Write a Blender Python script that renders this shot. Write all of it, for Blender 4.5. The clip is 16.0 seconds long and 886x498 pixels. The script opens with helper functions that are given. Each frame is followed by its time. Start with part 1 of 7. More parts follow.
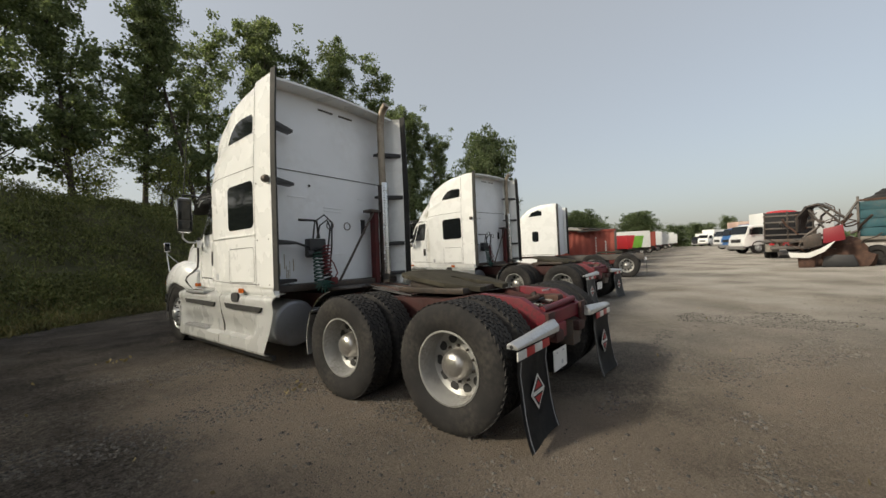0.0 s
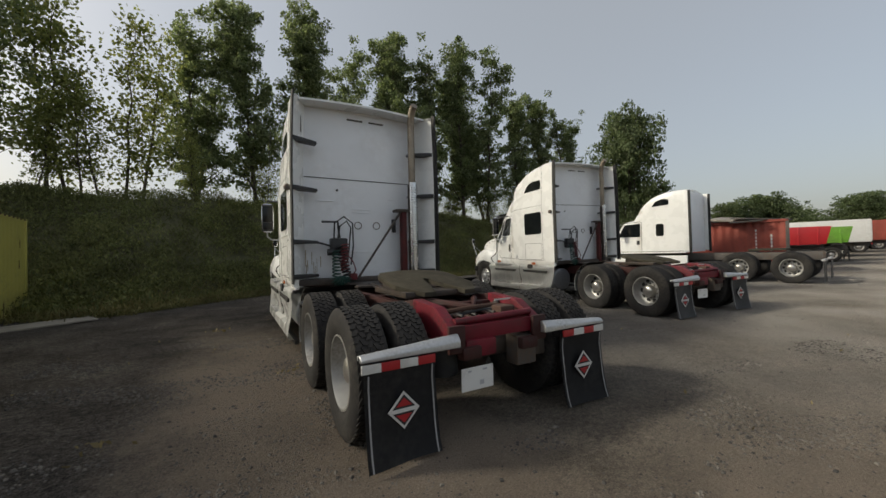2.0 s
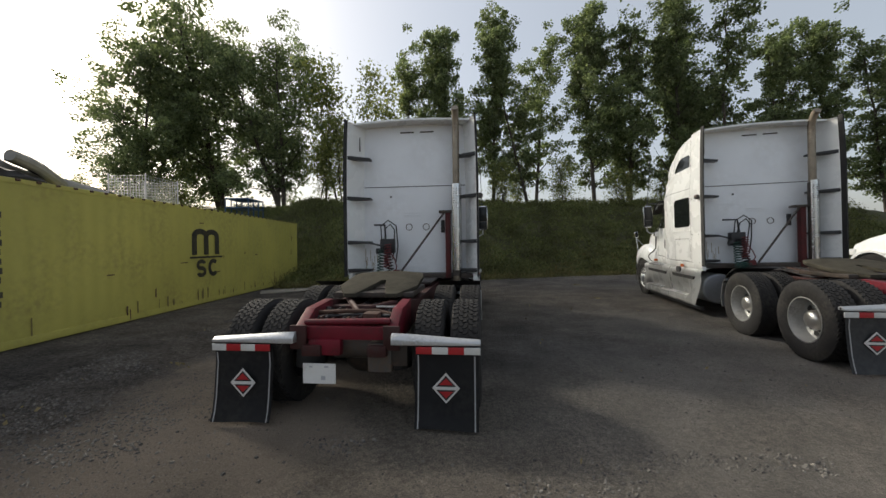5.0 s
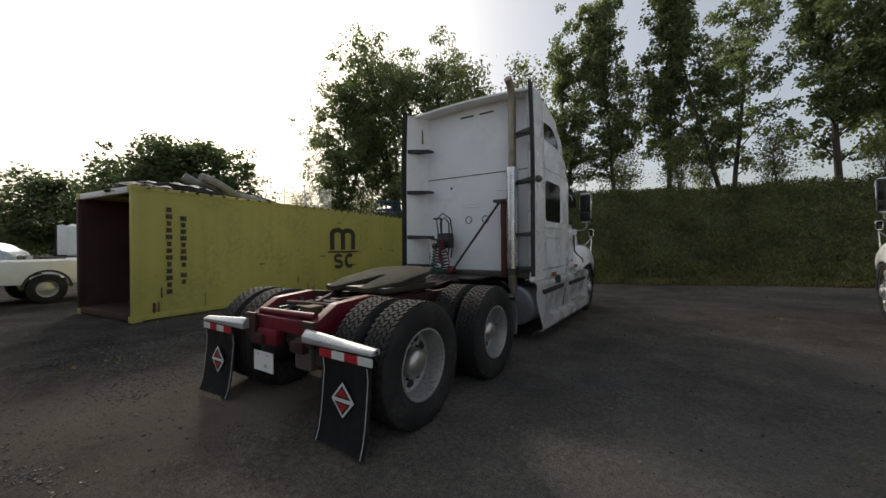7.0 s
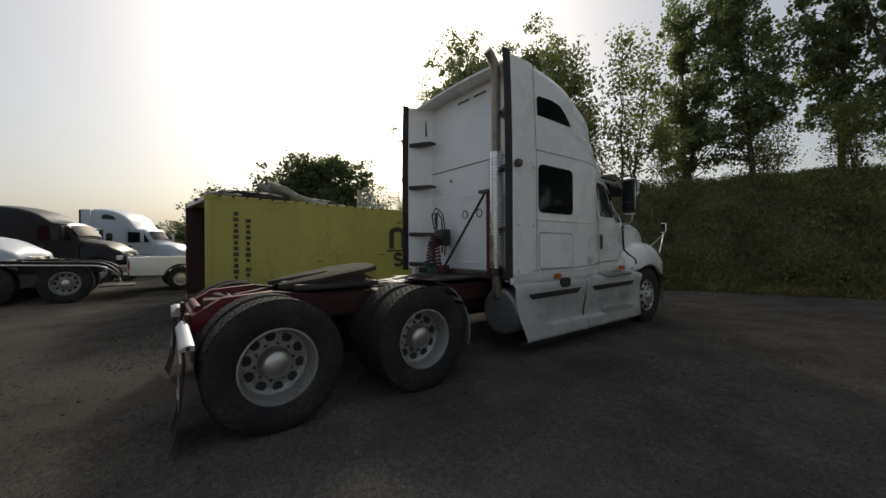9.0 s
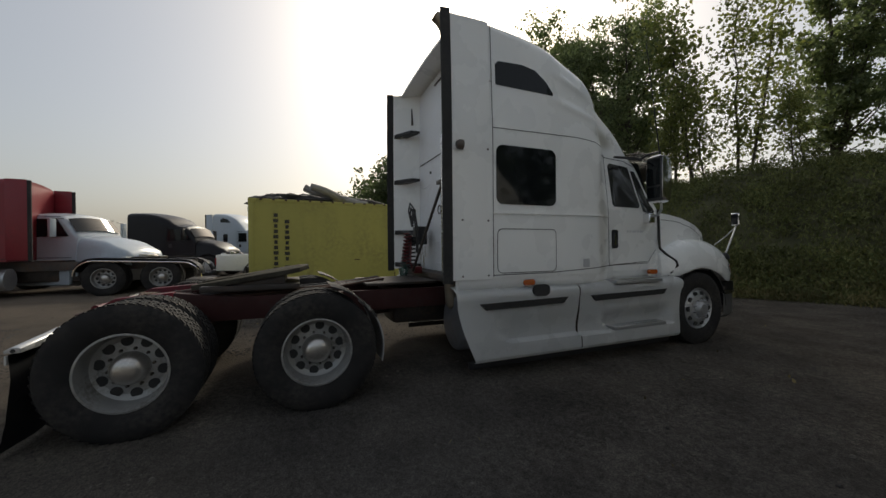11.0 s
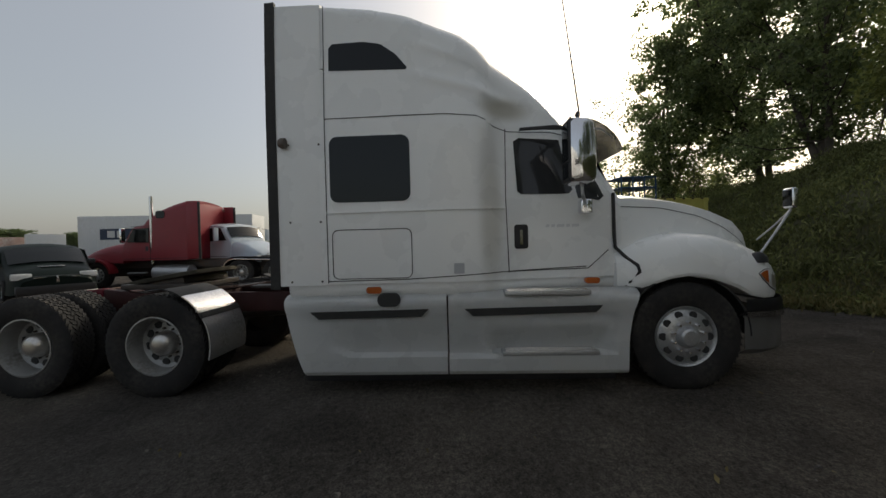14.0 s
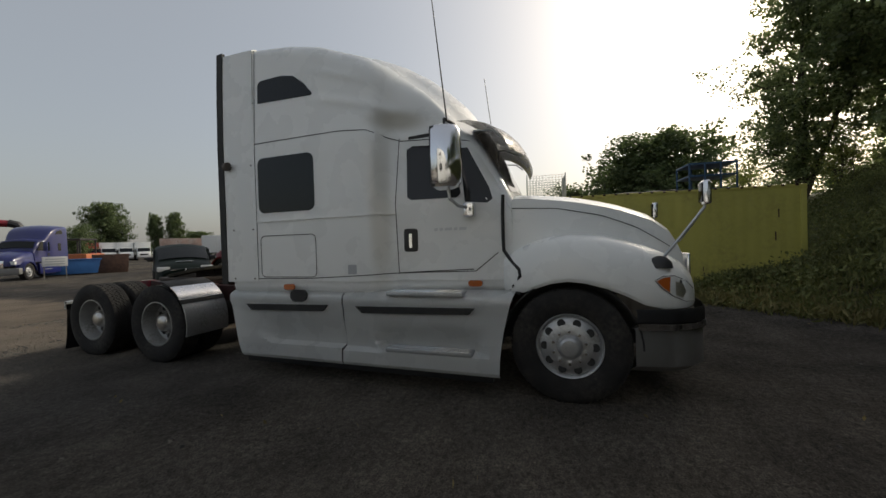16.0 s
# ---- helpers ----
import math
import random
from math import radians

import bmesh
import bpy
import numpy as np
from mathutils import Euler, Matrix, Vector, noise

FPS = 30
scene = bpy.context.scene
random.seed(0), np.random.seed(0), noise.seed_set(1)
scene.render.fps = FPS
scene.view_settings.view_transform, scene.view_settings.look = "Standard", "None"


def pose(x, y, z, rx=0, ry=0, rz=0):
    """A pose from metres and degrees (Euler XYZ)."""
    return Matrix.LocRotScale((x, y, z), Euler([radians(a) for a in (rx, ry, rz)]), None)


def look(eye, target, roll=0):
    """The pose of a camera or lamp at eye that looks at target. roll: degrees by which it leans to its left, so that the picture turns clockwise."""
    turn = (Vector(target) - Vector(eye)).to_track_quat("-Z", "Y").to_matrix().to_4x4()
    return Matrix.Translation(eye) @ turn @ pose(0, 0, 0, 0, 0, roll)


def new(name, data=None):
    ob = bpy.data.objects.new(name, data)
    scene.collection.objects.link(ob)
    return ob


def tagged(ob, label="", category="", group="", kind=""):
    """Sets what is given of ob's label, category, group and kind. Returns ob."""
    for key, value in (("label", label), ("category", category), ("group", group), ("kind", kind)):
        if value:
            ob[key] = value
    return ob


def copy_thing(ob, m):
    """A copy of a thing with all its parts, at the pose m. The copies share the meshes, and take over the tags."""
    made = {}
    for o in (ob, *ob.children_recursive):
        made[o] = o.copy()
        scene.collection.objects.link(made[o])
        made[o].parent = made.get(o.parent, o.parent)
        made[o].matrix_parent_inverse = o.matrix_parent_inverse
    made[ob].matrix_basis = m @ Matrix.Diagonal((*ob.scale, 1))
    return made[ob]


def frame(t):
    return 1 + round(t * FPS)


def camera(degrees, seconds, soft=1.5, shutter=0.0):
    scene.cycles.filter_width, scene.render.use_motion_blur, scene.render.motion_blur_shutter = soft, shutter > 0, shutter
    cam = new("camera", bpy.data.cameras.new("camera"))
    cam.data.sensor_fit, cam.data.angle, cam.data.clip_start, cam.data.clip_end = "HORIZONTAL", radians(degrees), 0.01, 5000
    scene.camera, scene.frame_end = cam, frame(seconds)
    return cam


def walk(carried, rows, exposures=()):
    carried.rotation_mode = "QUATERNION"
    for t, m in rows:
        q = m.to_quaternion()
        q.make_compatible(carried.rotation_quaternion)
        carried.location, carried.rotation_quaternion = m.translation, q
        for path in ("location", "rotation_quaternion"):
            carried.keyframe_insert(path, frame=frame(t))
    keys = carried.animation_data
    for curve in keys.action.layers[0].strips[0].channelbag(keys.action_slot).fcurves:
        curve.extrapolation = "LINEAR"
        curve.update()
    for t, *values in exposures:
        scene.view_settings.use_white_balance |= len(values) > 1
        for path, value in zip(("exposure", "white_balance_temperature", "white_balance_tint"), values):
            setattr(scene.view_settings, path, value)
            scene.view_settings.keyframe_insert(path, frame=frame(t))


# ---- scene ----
# ---- the camera and its walk round the truck; x is the truck's right, y its heading ----
cam = camera(101.0, 16.0)
ROWS = [
    (0, (-3.465, -2.466, 1.384), (-1.890, -1.235, 1.429), -2.25),
    (0.5, (-3.122, -2.807, 1.386), (-1.675, -1.427, 1.428), -1.96),
    (1, (-2.706, -3.119, 1.400), (-1.365, -1.636, 1.440), -1.82),
    (1.5, (-2.351, -3.426, 1.430), (-1.126, -1.845, 1.465), -1.65),
    (2, (-1.918, -3.648, 1.436), (-0.922, -1.914, 1.462), -1.35),
    (2.5, (-1.472, -3.925, 1.454), (-0.686, -2.086, 1.475), -1.14),
    (3, (-1.003, -4.131, 1.476), (-0.445, -2.211, 1.486), -0.97),
    (3.5, (-0.483, -4.302, 1.499), (-0.130, -2.333, 1.501), -0.86),
    (4, (0.084, -4.390, 1.514), (0.256, -2.397, 1.513), -0.75),
    (4.5, (0.646, -4.407, 1.537), (0.635, -2.407, 1.530), -0.69),
    (5, (1.214, -4.381, 1.571), (1.012, -2.392, 1.557), -0.65),
    (5.5, (1.719, -4.202, 1.568), (1.304, -2.245, 1.551), -0.55),
    (6, (2.165, -3.876, 1.521), (1.505, -1.988, 1.509), -0.44),
    (6.5, (2.563, -3.530, 1.488), (1.672, -1.740, 1.478), -0.37),
    (7, (2.985, -3.108, 1.475), (1.881, -1.440, 1.466), -0.34),
    (7.5, (3.383, -2.722, 1.462), (2.161, -1.138, 1.453), -0.37),
    (8, (3.667, -2.259, 1.441), (2.320, -0.781, 1.432), -0.38),
    (8.5, (3.972, -1.848, 1.412), (2.513, -0.480, 1.408), -0.34),
    (9, (4.191, -1.409, 1.414), (2.610, -0.184, 1.411), -0.31),
    (9.5, (4.369, -0.963, 1.417), (2.697, 0.134, 1.413), -0.30),
    (10, (4.500, -0.492, 1.424), (2.756, 0.487, 1.415), -0.34),
    (10.5, (4.556, -0.001, 1.427), (2.754, 0.866, 1.415), -0.37),
    (11, (4.580, 0.509, 1.431), (2.726, 1.259, 1.417), -0.47),
    (11.5, (4.604, 1.025, 1.443), (2.703, 1.644, 1.426), -0.60),
    (12, (4.636, 1.567, 1.465), (2.693, 2.040, 1.444), -0.80),
    (12.5, (4.693, 2.048, 1.472), (2.712, 2.325, 1.448), -0.96),
    (13, (4.638, 2.615, 1.460), (2.643, 2.764, 1.430), -1.22),
    (13.5, (4.681, 3.172, 1.465), (2.682, 3.218, 1.437), -1.28),
    (14, (4.677, 3.732, 1.454), (2.680, 3.644, 1.428), -1.44),
    (14.5, (4.676, 4.305, 1.446), (2.687, 4.096, 1.419), -1.58),
    (15, (4.666, 4.832, 1.442), (2.690, 4.522, 1.415), -1.63),
    (15.5, (4.569, 5.389, 1.458), (2.639, 4.865, 1.431), -1.72),
    (16, (4.521, 5.913, 1.460), (2.632, 5.257, 1.433), -1.74),
]
EXPOSURES = [(0.0, 0.26, 7050, 4), (0.6, 0.22, 7000, 4), (1.5, 0.02, 6950, 4), (3.0, 0.27, 6900, 4), (5.5, 0.34, 6650, 4), (7.0, 0.03, 6700, 4), (7.6, -0.1, 6720, 4), (9.0, -0.26, 6750, 4), (11.5, -0.28, 6850, 4), (13.0, -0.14, 6900, 4), (16.0, -0.14, 6900, 4)]
walk(cam, [(t, look(eye, target, roll)) for t, eye, target, roll in ROWS], EXPOSURES)

# ---- daylight: a hazy afternoon sun low behind the trees ----
SUN_AZ, SUN_EL = radians(-62.0), radians(32.5)
world = bpy.data.worlds.new("sky")
scene.world = world
world.use_nodes = True
wn = world.node_tree.nodes
sky = wn.new("ShaderNodeTexSky")
sky.sky_type = "NISHITA"
sky.sun_disc = False
sky.sun_elevation, sky.sun_rotation = SUN_EL, SUN_AZ
sky.air_density, sky.dust_density, sky.ozone_density = 1.0, 5.0, 2.5
wn["Background"].inputs["Strength"].default_value = 0.12
# thin even haze over the whole sky
haze = wn.new("ShaderNodeMix")
haze.data_type, haze.blend_type = "RGBA", "ADD"
haze.inputs["Factor"].default_value = 1.0
haze.inputs["B"].default_value = (2.27, 2.24, 2.27, 1)
thin = wn.new("ShaderNodeVectorMath")
thin.operation = "MULTIPLY"
thin.inputs[1].default_value = (0.735, 0.713, 0.722)
world.node_tree.links.new(sky.outputs["Color"], thin.inputs[0])
world.node_tree.links.new(thin.outputs["Vector"], haze.inputs["A"])
world.node_tree.links.new(haze.outputs["Result"], wn["Background"].inputs["Color"])
sun = new("sun", bpy.data.lights.new("sun", "SUN"))
sun.data.energy, sun.data.angle, sun.data.color = 2.35, radians(6.5), (1.0, 0.93, 0.83)
sun_dir = Vector((math.sin(SUN_AZ) * math.cos(SUN_EL), math.cos(SUN_AZ) * math.cos(SUN_EL), math.sin(SUN_EL)))
sun.matrix_world = look(sun_dir * 100, (0, 0, 0))

# ---- materials ----
def surface(name, rgb, rough=0.5, metal=0.0, spec=0.5, vary=0.0, size=3.0, dirt=None, dirt_amount=0.0, dirt_size=1.5,
            bump=0.0, bump_size=40.0, coat=0.0, rough_vary=0.0):
    """A painted, rubber, stone or metal surface with grain, stains and fine relief in world-sized noise."""
    m = bpy.data.materials.new(name)
    m.use_nodes = True
    nt = m.node_tree
    n, ln = nt.nodes, nt.links.new
    p = n["Principled BSDF"]
    p.inputs["Roughness"].default_value = rough
    p.inputs["Metallic"].default_value = metal
    p.inputs["Specular IOR Level"].default_value = spec
    p.inputs["Coat Weight"].default_value = coat
    p.inputs["Coat Roughness"].default_value = 0.12
    p.inputs["Base Color"].default_value = (*rgb, 1)
    tc = n.new("ShaderNodeTexCoord")

    def noise_at(size_, detail=6.0):
        t = n.new("ShaderNodeTexNoise")
        t.inputs["Scale"].default_value, t.inputs["Detail"].default_value = size_, detail
        ln(tc.outputs["Object"], t.inputs["Vector"])
        return t

    def span(src, a, b, c, d):
        r = n.new("ShaderNodeMapRange")
        for k, v in zip(("From Min", "From Max", "To Min", "To Max"), (a, b, c, d)):
            r.inputs[k].default_value = v
        ln(src, r.inputs["Value"])
        return r.outputs["Result"]

    out = None
    if vary:
        hsv = n.new("ShaderNodeHueSaturation")
        hsv.inputs["Color"].default_value = (*rgb, 1)
        val = span(noise_at(size).outputs["Fac"], 0.25, 0.75, 1 - vary, 1 + vary)
        ln(val, hsv.inputs["Value"])
        out = hsv.outputs["Color"]
    if dirt:
        mx = n.new("ShaderNodeMix")
        mx.data_type = "RGBA"
        mx.inputs["A"].default_value = (*rgb, 1)
        if out:
            ln(out, mx.inputs["A"])
        mx.inputs["B"].default_value = (*dirt, 1)
        big, small = noise_at(dirt_size), noise_at(dirt_size * 9, 8.0)
        add = n.new("ShaderNodeMath")
        add.operation = "MULTIPLY"
        ln(span(big.outputs["Fac"], 0.4, 0.75, 0.0, 1.6), add.inputs[0])
        ln(span(small.outputs["Fac"], 0.35, 0.7, 0.0, 1.2), add.inputs[1])
        fac = span(add.outputs["Value"], 0.0, 1.5, 0.0, dirt_amount)
        ln(fac, mx.inputs["Factor"])
        out = mx.outputs["Result"]
    if out:
        ln(out, p.inputs["Base Color"])
    if rough_vary:
        ln(span(noise_at(size * 2.3).outputs["Fac"], 0.3, 0.7, max(rough - rough_vary, 0.02), min(rough + rough_vary, 1)), p.inputs["Roughness"])
    if bump:
        b = n.new("ShaderNodeBump")
        b.inputs["Strength"].default_value, b.inputs["Distance"].default_value = bump, 0.01
        ln(noise_at(bump_size, 8.0).outputs["Fac"], b.inputs["Height"])
        ln(b.outputs["Normal"], p.inputs["Normal"])
    return m


def gravel_ground(name):
    """Worn tarmac and rolled gravel: dark grey with brown dust, pale chips and tyre-swept bands."""
    m = bpy.data.materials.new(name)
    m.use_nodes = True
    nt = m.node_tree
    n, ln = nt.nodes, nt.links.new
    p = n["Principled BSDF"]
    tc = n.new("ShaderNodeTexCoord")

    def tex(kind, scale, **kw):
        t = n.new(kind)
        t.inputs["Scale"].default_value = scale
        for k, v in kw.items():
            t.inputs[k].default_value = v
        ln(tc.outputs["Object"], t.inputs["Vector"])
        return t

    def ramp(src, *stops):
        r = n.new("ShaderNodeValToRGB")
        while len(r.color_ramp.elements) < len(stops):
            r.color_ramp.elements.new(0.5)
        for e, (pos, c) in zip(r.color_ramp.elements, stops):
            e.position, e.color = pos, (*c, 1)
        ln(src, r.inputs["Fac"])
        return r.outputs["Color"]

    def mix(fac, a, b, how="MIX"):
        x = n.new("ShaderNodeMix")
        x.data_type, x.blend_type = "RGBA", how
        if isinstance(fac, float):
            x.inputs["Factor"].default_value = fac
        else:
            ln(fac, x.inputs["Factor"])
        for s, v in (("A", a), ("B", b)):
            if isinstance(v, tuple):
                x.inputs[s].default_value = (*v, 1)
            else:
                ln(v, x.inputs[s])
        return x.outputs["Result"]

    broad = ramp(tex("ShaderNodeTexNoise", 0.16, Detail=5.0).outputs["Fac"], (0.36, (0, 0, 0)), (0.62, (1, 1, 1)))
    mid = ramp(tex("ShaderNodeTexNoise", 1.3, Detail=8.0, Roughness=0.65).outputs["Fac"], (0.3, (0.55, 0.55, 0.55)), (0.7, (1.3, 1.3, 1.3)))
    base = mix(broad, (0.064, 0.062, 0.063), (0.125, 0.112, 0.097))
    base = mix(1.0, base, mid, "MULTIPLY")
    grit = tex("ShaderNodeTexNoise", 75.0, Detail=9.0, Roughness=0.85)
    base = mix(1.0, base, ramp(grit.outputs["Fac"], (0.37, (0.16, 0.16, 0.17)), (0.66, (2.2, 2.15, 2.05))), "MULTIPLY")
    coarse = tex("ShaderNodeTexNoise", 20.0, Detail=5.0, Roughness=0.7)
    base = mix(1.0, base, ramp(coarse.outputs["Fac"], (0.34, (0.55, 0.55, 0.56)), (0.66, (1.5, 1.48, 1.44))), "MULTIPLY")
    chips = tex("ShaderNodeTexVoronoi", 55.0)
    chip_mask = ramp(chips.outputs["Distance"], (0.10, (1, 1, 1)), (0.2, (0, 0, 0)))
    some = ramp(tex("ShaderNodeTexNoise", 9.0, Detail=3.0).outputs["Fac"], (0.50, (0, 0, 0)), (0.64, (1, 1, 1)))
    pale = mix(1.0, chip_mask, some, "MULTIPLY")
    base = mix(pale, base, (0.21, 0.20, 0.18))
    # brown gravel lies along the near flank of the first truck and behind the row, with a ragged edge
    warp = n.new("ShaderNodeVectorMath")
    warp.operation = "MULTIPLY_ADD"
    ln(tex("ShaderNodeTexNoise", 0.9, Detail=8.0, Roughness=0.7).outputs["Color"], warp.inputs[0])
    warp.inputs[1].default_value = (2.6, 2.6, 0.0)
    ln(tc.outputs["Object"], warp.inputs[2])
    sep = n.new("ShaderNodeSeparateXYZ")
    ln(warp.outputs["Vector"], sep.inputs["Vector"])

    def edge_of(axis, a, b, times=None):
        mr = n.new("ShaderNodeMapRange")
        mr.interpolation_type = "SMOOTHSTEP"
        mr.inputs["From Min"].default_value, mr.inputs["From Max"].default_value = a + 1.3, b + 1.3
        ln(sep.outputs[axis], mr.inputs["Value"])
        if times is None:
            return mr.outputs["Result"]
        mu = n.new("ShaderNodeMath")
        mu.operation = "MULTIPLY"
        ln(times, mu.inputs[0])
        ln(mr.outputs["Result"], mu.inputs[1])
        return mu.outputs["Value"]

    flank_strip = edge_of("Y", 5.5, 3.0, edge_of("X", 0.4, -0.6, edge_of("X", -2.9, -2.1)))
    behind = edge_of("Y", -10.0, -7.0, edge_of("X", 4.5, 1.5, edge_of("Y", -1.6, -3.0)))
    either = n.new("ShaderNodeMath")
    either.operation = "MAXIMUM"
    ln(flank_strip, either.inputs[0])
    ln(behind, either.inputs[1])
    dust = either.outputs["Value"]
    sep = n.new("ShaderNodeSeparateXYZ")
    ln(tc.outputs["Object"], sep.inputs["Vector"])
    patchy = n.new("ShaderNodeMath")
    patchy.operation = "MULTIPLY"
    ln(dust, patchy.inputs[0])
    ln(ramp(tex("ShaderNodeTexNoise", 0.45, Detail=7.0, Roughness=0.6).outputs["Fac"], (0.34, (0.3, 0.3, 0.3)), (0.56, (0.95, 0.95, 0.95))), patchy.inputs[1])
    dusty = mix(1.0, (0.235, 0.197, 0.162), ramp(grit.outputs["Fac"], (0.34, (0.5, 0.5, 0.5)), (0.68, (1.5, 1.48, 1.42))), "MULTIPLY")
    base = mix(patchy.outputs["Value"], base, dusty)
    # the lane down the yard is swept and dusty
    far = n.new("ShaderNodeMapRange")
    far.interpolation_type = "SMOOTHSTEP"
    far.inputs["From Min"].default_value, far.inputs["From Max"].default_value = -1.5, 9.0
    ln(sep.outputs["X"], far.inputs["Value"])
    side = n.new("ShaderNodeMapRange")
    side.interpolation_type = "SMOOTHSTEP"
    for k, v in zip(("From Min", "From Max", "To Min", "To Max"), (6.0, -3.5, 0.25, 1.0)):
        side.inputs[k].default_value = v
    ln(sep.outputs["Y"], side.inputs["Value"])
    lane = n.new("ShaderNodeMath")
    lane.operation = "MULTIPLY"
    ln(far.outputs["Result"], lane.inputs[0])
    ln(side.outputs["Result"], lane.inputs[1])
    wob = tex("ShaderNodeTexNoise", 0.5, Detail=4.0)
    mm = n.new("ShaderNodeMath")
    mm.operation = "MULTIPLY"
    ln(lane.outputs["Value"], mm.inputs[0])
    ln(ramp(wob.outputs["Fac"], (0.3, (0.3, 0.3, 0.3)), (0.62, (1.0, 1.0, 1.0))), mm.inputs[1])
    base = mix(mm.outputs["Value"], base, mix(1.0, (0.37, 0.348, 0.315), ramp(grit.outputs["Fac"], (0.34, (0.6, 0.6, 0.6)), (0.68, (1.3, 1.3, 1.3))), "MULTIPLY"))
    ln(base, p.inputs["Base Color"])
    p.inputs["Roughness"].default_value = 0.92
    p.inputs["Specular IOR Level"].default_value = 0.03
    p.inputs["Diffuse Roughness"].default_value = 1.0
    b = n.new("ShaderNodeBump")
    b.inputs["Strength"].default_value, b.inputs["Distance"].default_value = 1.0, 0.03
    hm = n.new("ShaderNodeMath")
    hm.operation = "ADD"
    ln(grit.outputs["Fac"], hm.inputs[0])
    ln(coarse.outputs["Fac"], hm.inputs[1])
    ln(hm.outputs["Value"], b.inputs["Height"])
    ln(b.outputs["Normal"], p.inputs["Normal"])
    return m


def leafy(name, dark, light, rough=0.55, trans=0.25):
    """Leaves: each one its own green, letting some light through."""
    m = bpy.data.materials.new(name)
    m.use_nodes = True
    nt = m.node_tree
    n, ln = nt.nodes, nt.links.new
    p = n["Principled BSDF"]
    geo = n.new("ShaderNodeNewGeometry")
    r = n.new("ShaderNodeValToRGB")
    r.color_ramp.elements[0].color, r.color_ramp.elements[1].color = (*dark, 1), (*light, 1)
    ln(geo.outputs["Random Per Island"], r.inputs["Fac"])
    tc = n.new("ShaderNodeTexCoord")
    t = n.new("ShaderNodeTexNoise")
    t.inputs["Scale"].default_value = 0.7
    ln(tc.outputs["Object"], t.inputs["Vector"])
    hsv = n.new("ShaderNodeHueSaturation")
    mr = n.new("ShaderNodeMapRange")
    for k, v in zip(("From Min", "From Max", "To Min", "To Max"), (0.3, 0.7, 0.65, 1.35)):
        mr.inputs[k].default_value = v
    ln(t.outputs["Fac"], mr.inputs["Value"])
    ln(mr.outputs["Result"], hsv.inputs["Value"])
    ln(r.outputs["Color"], hsv.inputs["Color"])
    ln(hsv.outputs["Color"], p.inputs["Base Color"])
    p.inputs["Roughness"].default_value = rough
    p.inputs["Specular IOR Level"].default_value = 0.35
    tl = n.new("ShaderNodeBsdfTranslucent")
    thru = n.new("ShaderNodeMix")  # light through a leaf comes out yellower and stronger
    thru.data_type, thru.blend_type = "RGBA", "MULTIPLY"
    thru.inputs["Factor"].default_value = 1.0
    ln(hsv.outputs["Color"], thru.inputs["A"])
    thru.inputs["B"].default_value = (1.4, 1.42, 1.05, 1)
    ln(thru.outputs["Result"], tl.inputs["Color"])
    ms = n.new("ShaderNodeMixShader")
    ms.inputs["Fac"].default_value = trans
    ln(p.outputs["BSDF"], ms.inputs[1])
    ln(tl.outputs["BSDF"], ms.inputs[2])
    ln(ms.outputs["Shader"], n["Material Output"].inputs["Surface"])
    return m


def soft_blot(m, centre, radii, rgb, amount):
    """A soft-edged blot of its own shape and colour on a painted surface, mirrored about x = 0."""
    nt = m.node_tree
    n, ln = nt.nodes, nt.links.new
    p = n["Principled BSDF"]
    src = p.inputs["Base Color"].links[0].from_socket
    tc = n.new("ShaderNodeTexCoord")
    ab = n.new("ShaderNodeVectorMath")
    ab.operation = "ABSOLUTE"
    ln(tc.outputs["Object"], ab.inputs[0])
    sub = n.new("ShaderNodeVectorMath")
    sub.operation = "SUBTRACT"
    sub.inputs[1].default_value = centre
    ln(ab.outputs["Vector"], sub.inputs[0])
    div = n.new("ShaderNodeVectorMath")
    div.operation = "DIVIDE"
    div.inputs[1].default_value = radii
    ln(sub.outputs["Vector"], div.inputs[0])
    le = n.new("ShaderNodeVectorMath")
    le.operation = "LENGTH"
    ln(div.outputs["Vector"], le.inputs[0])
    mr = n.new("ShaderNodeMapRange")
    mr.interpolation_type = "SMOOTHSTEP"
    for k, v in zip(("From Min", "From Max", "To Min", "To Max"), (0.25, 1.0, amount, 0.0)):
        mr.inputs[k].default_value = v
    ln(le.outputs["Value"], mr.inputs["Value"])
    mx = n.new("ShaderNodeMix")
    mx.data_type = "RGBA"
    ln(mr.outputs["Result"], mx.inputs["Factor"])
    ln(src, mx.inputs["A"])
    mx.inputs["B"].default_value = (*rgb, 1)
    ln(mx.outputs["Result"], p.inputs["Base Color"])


WHITE = surface("white_truck_paint", (0.80, 0.81, 0.80), 0.28, coat=0.35, vary=0.015, size=1.2, dirt=(0.5, 0.47, 0.42), dirt_amount=0.05, dirt_size=0.9, rough_vary=0.06)
# weather grime on the side of the roof's front
soft_blot(WHITE, (1.0, 4.22, 2.80), (0.5, 0.42, 0.17), (0.34, 0.32, 0.25), 0.75)
# a tall, slightly darker band where the body narrows behind the door
soft_blot(WHITE, (1.1, 4.05, 1.75), (0.4, 0.16, 1.0), (0.52, 0.50, 0.44), 0.55)
PANEL = surface("white_rear_panel", (0.82, 0.84, 0.87), 0.5, vary=0.05, size=1.6, dirt=(0.5, 0.48, 0.45), dirt_amount=0.25, dirt_size=1.2)
SEAM = surface("panel_gap", (0.03, 0.03, 0.03), 0.8, vary=0.1)
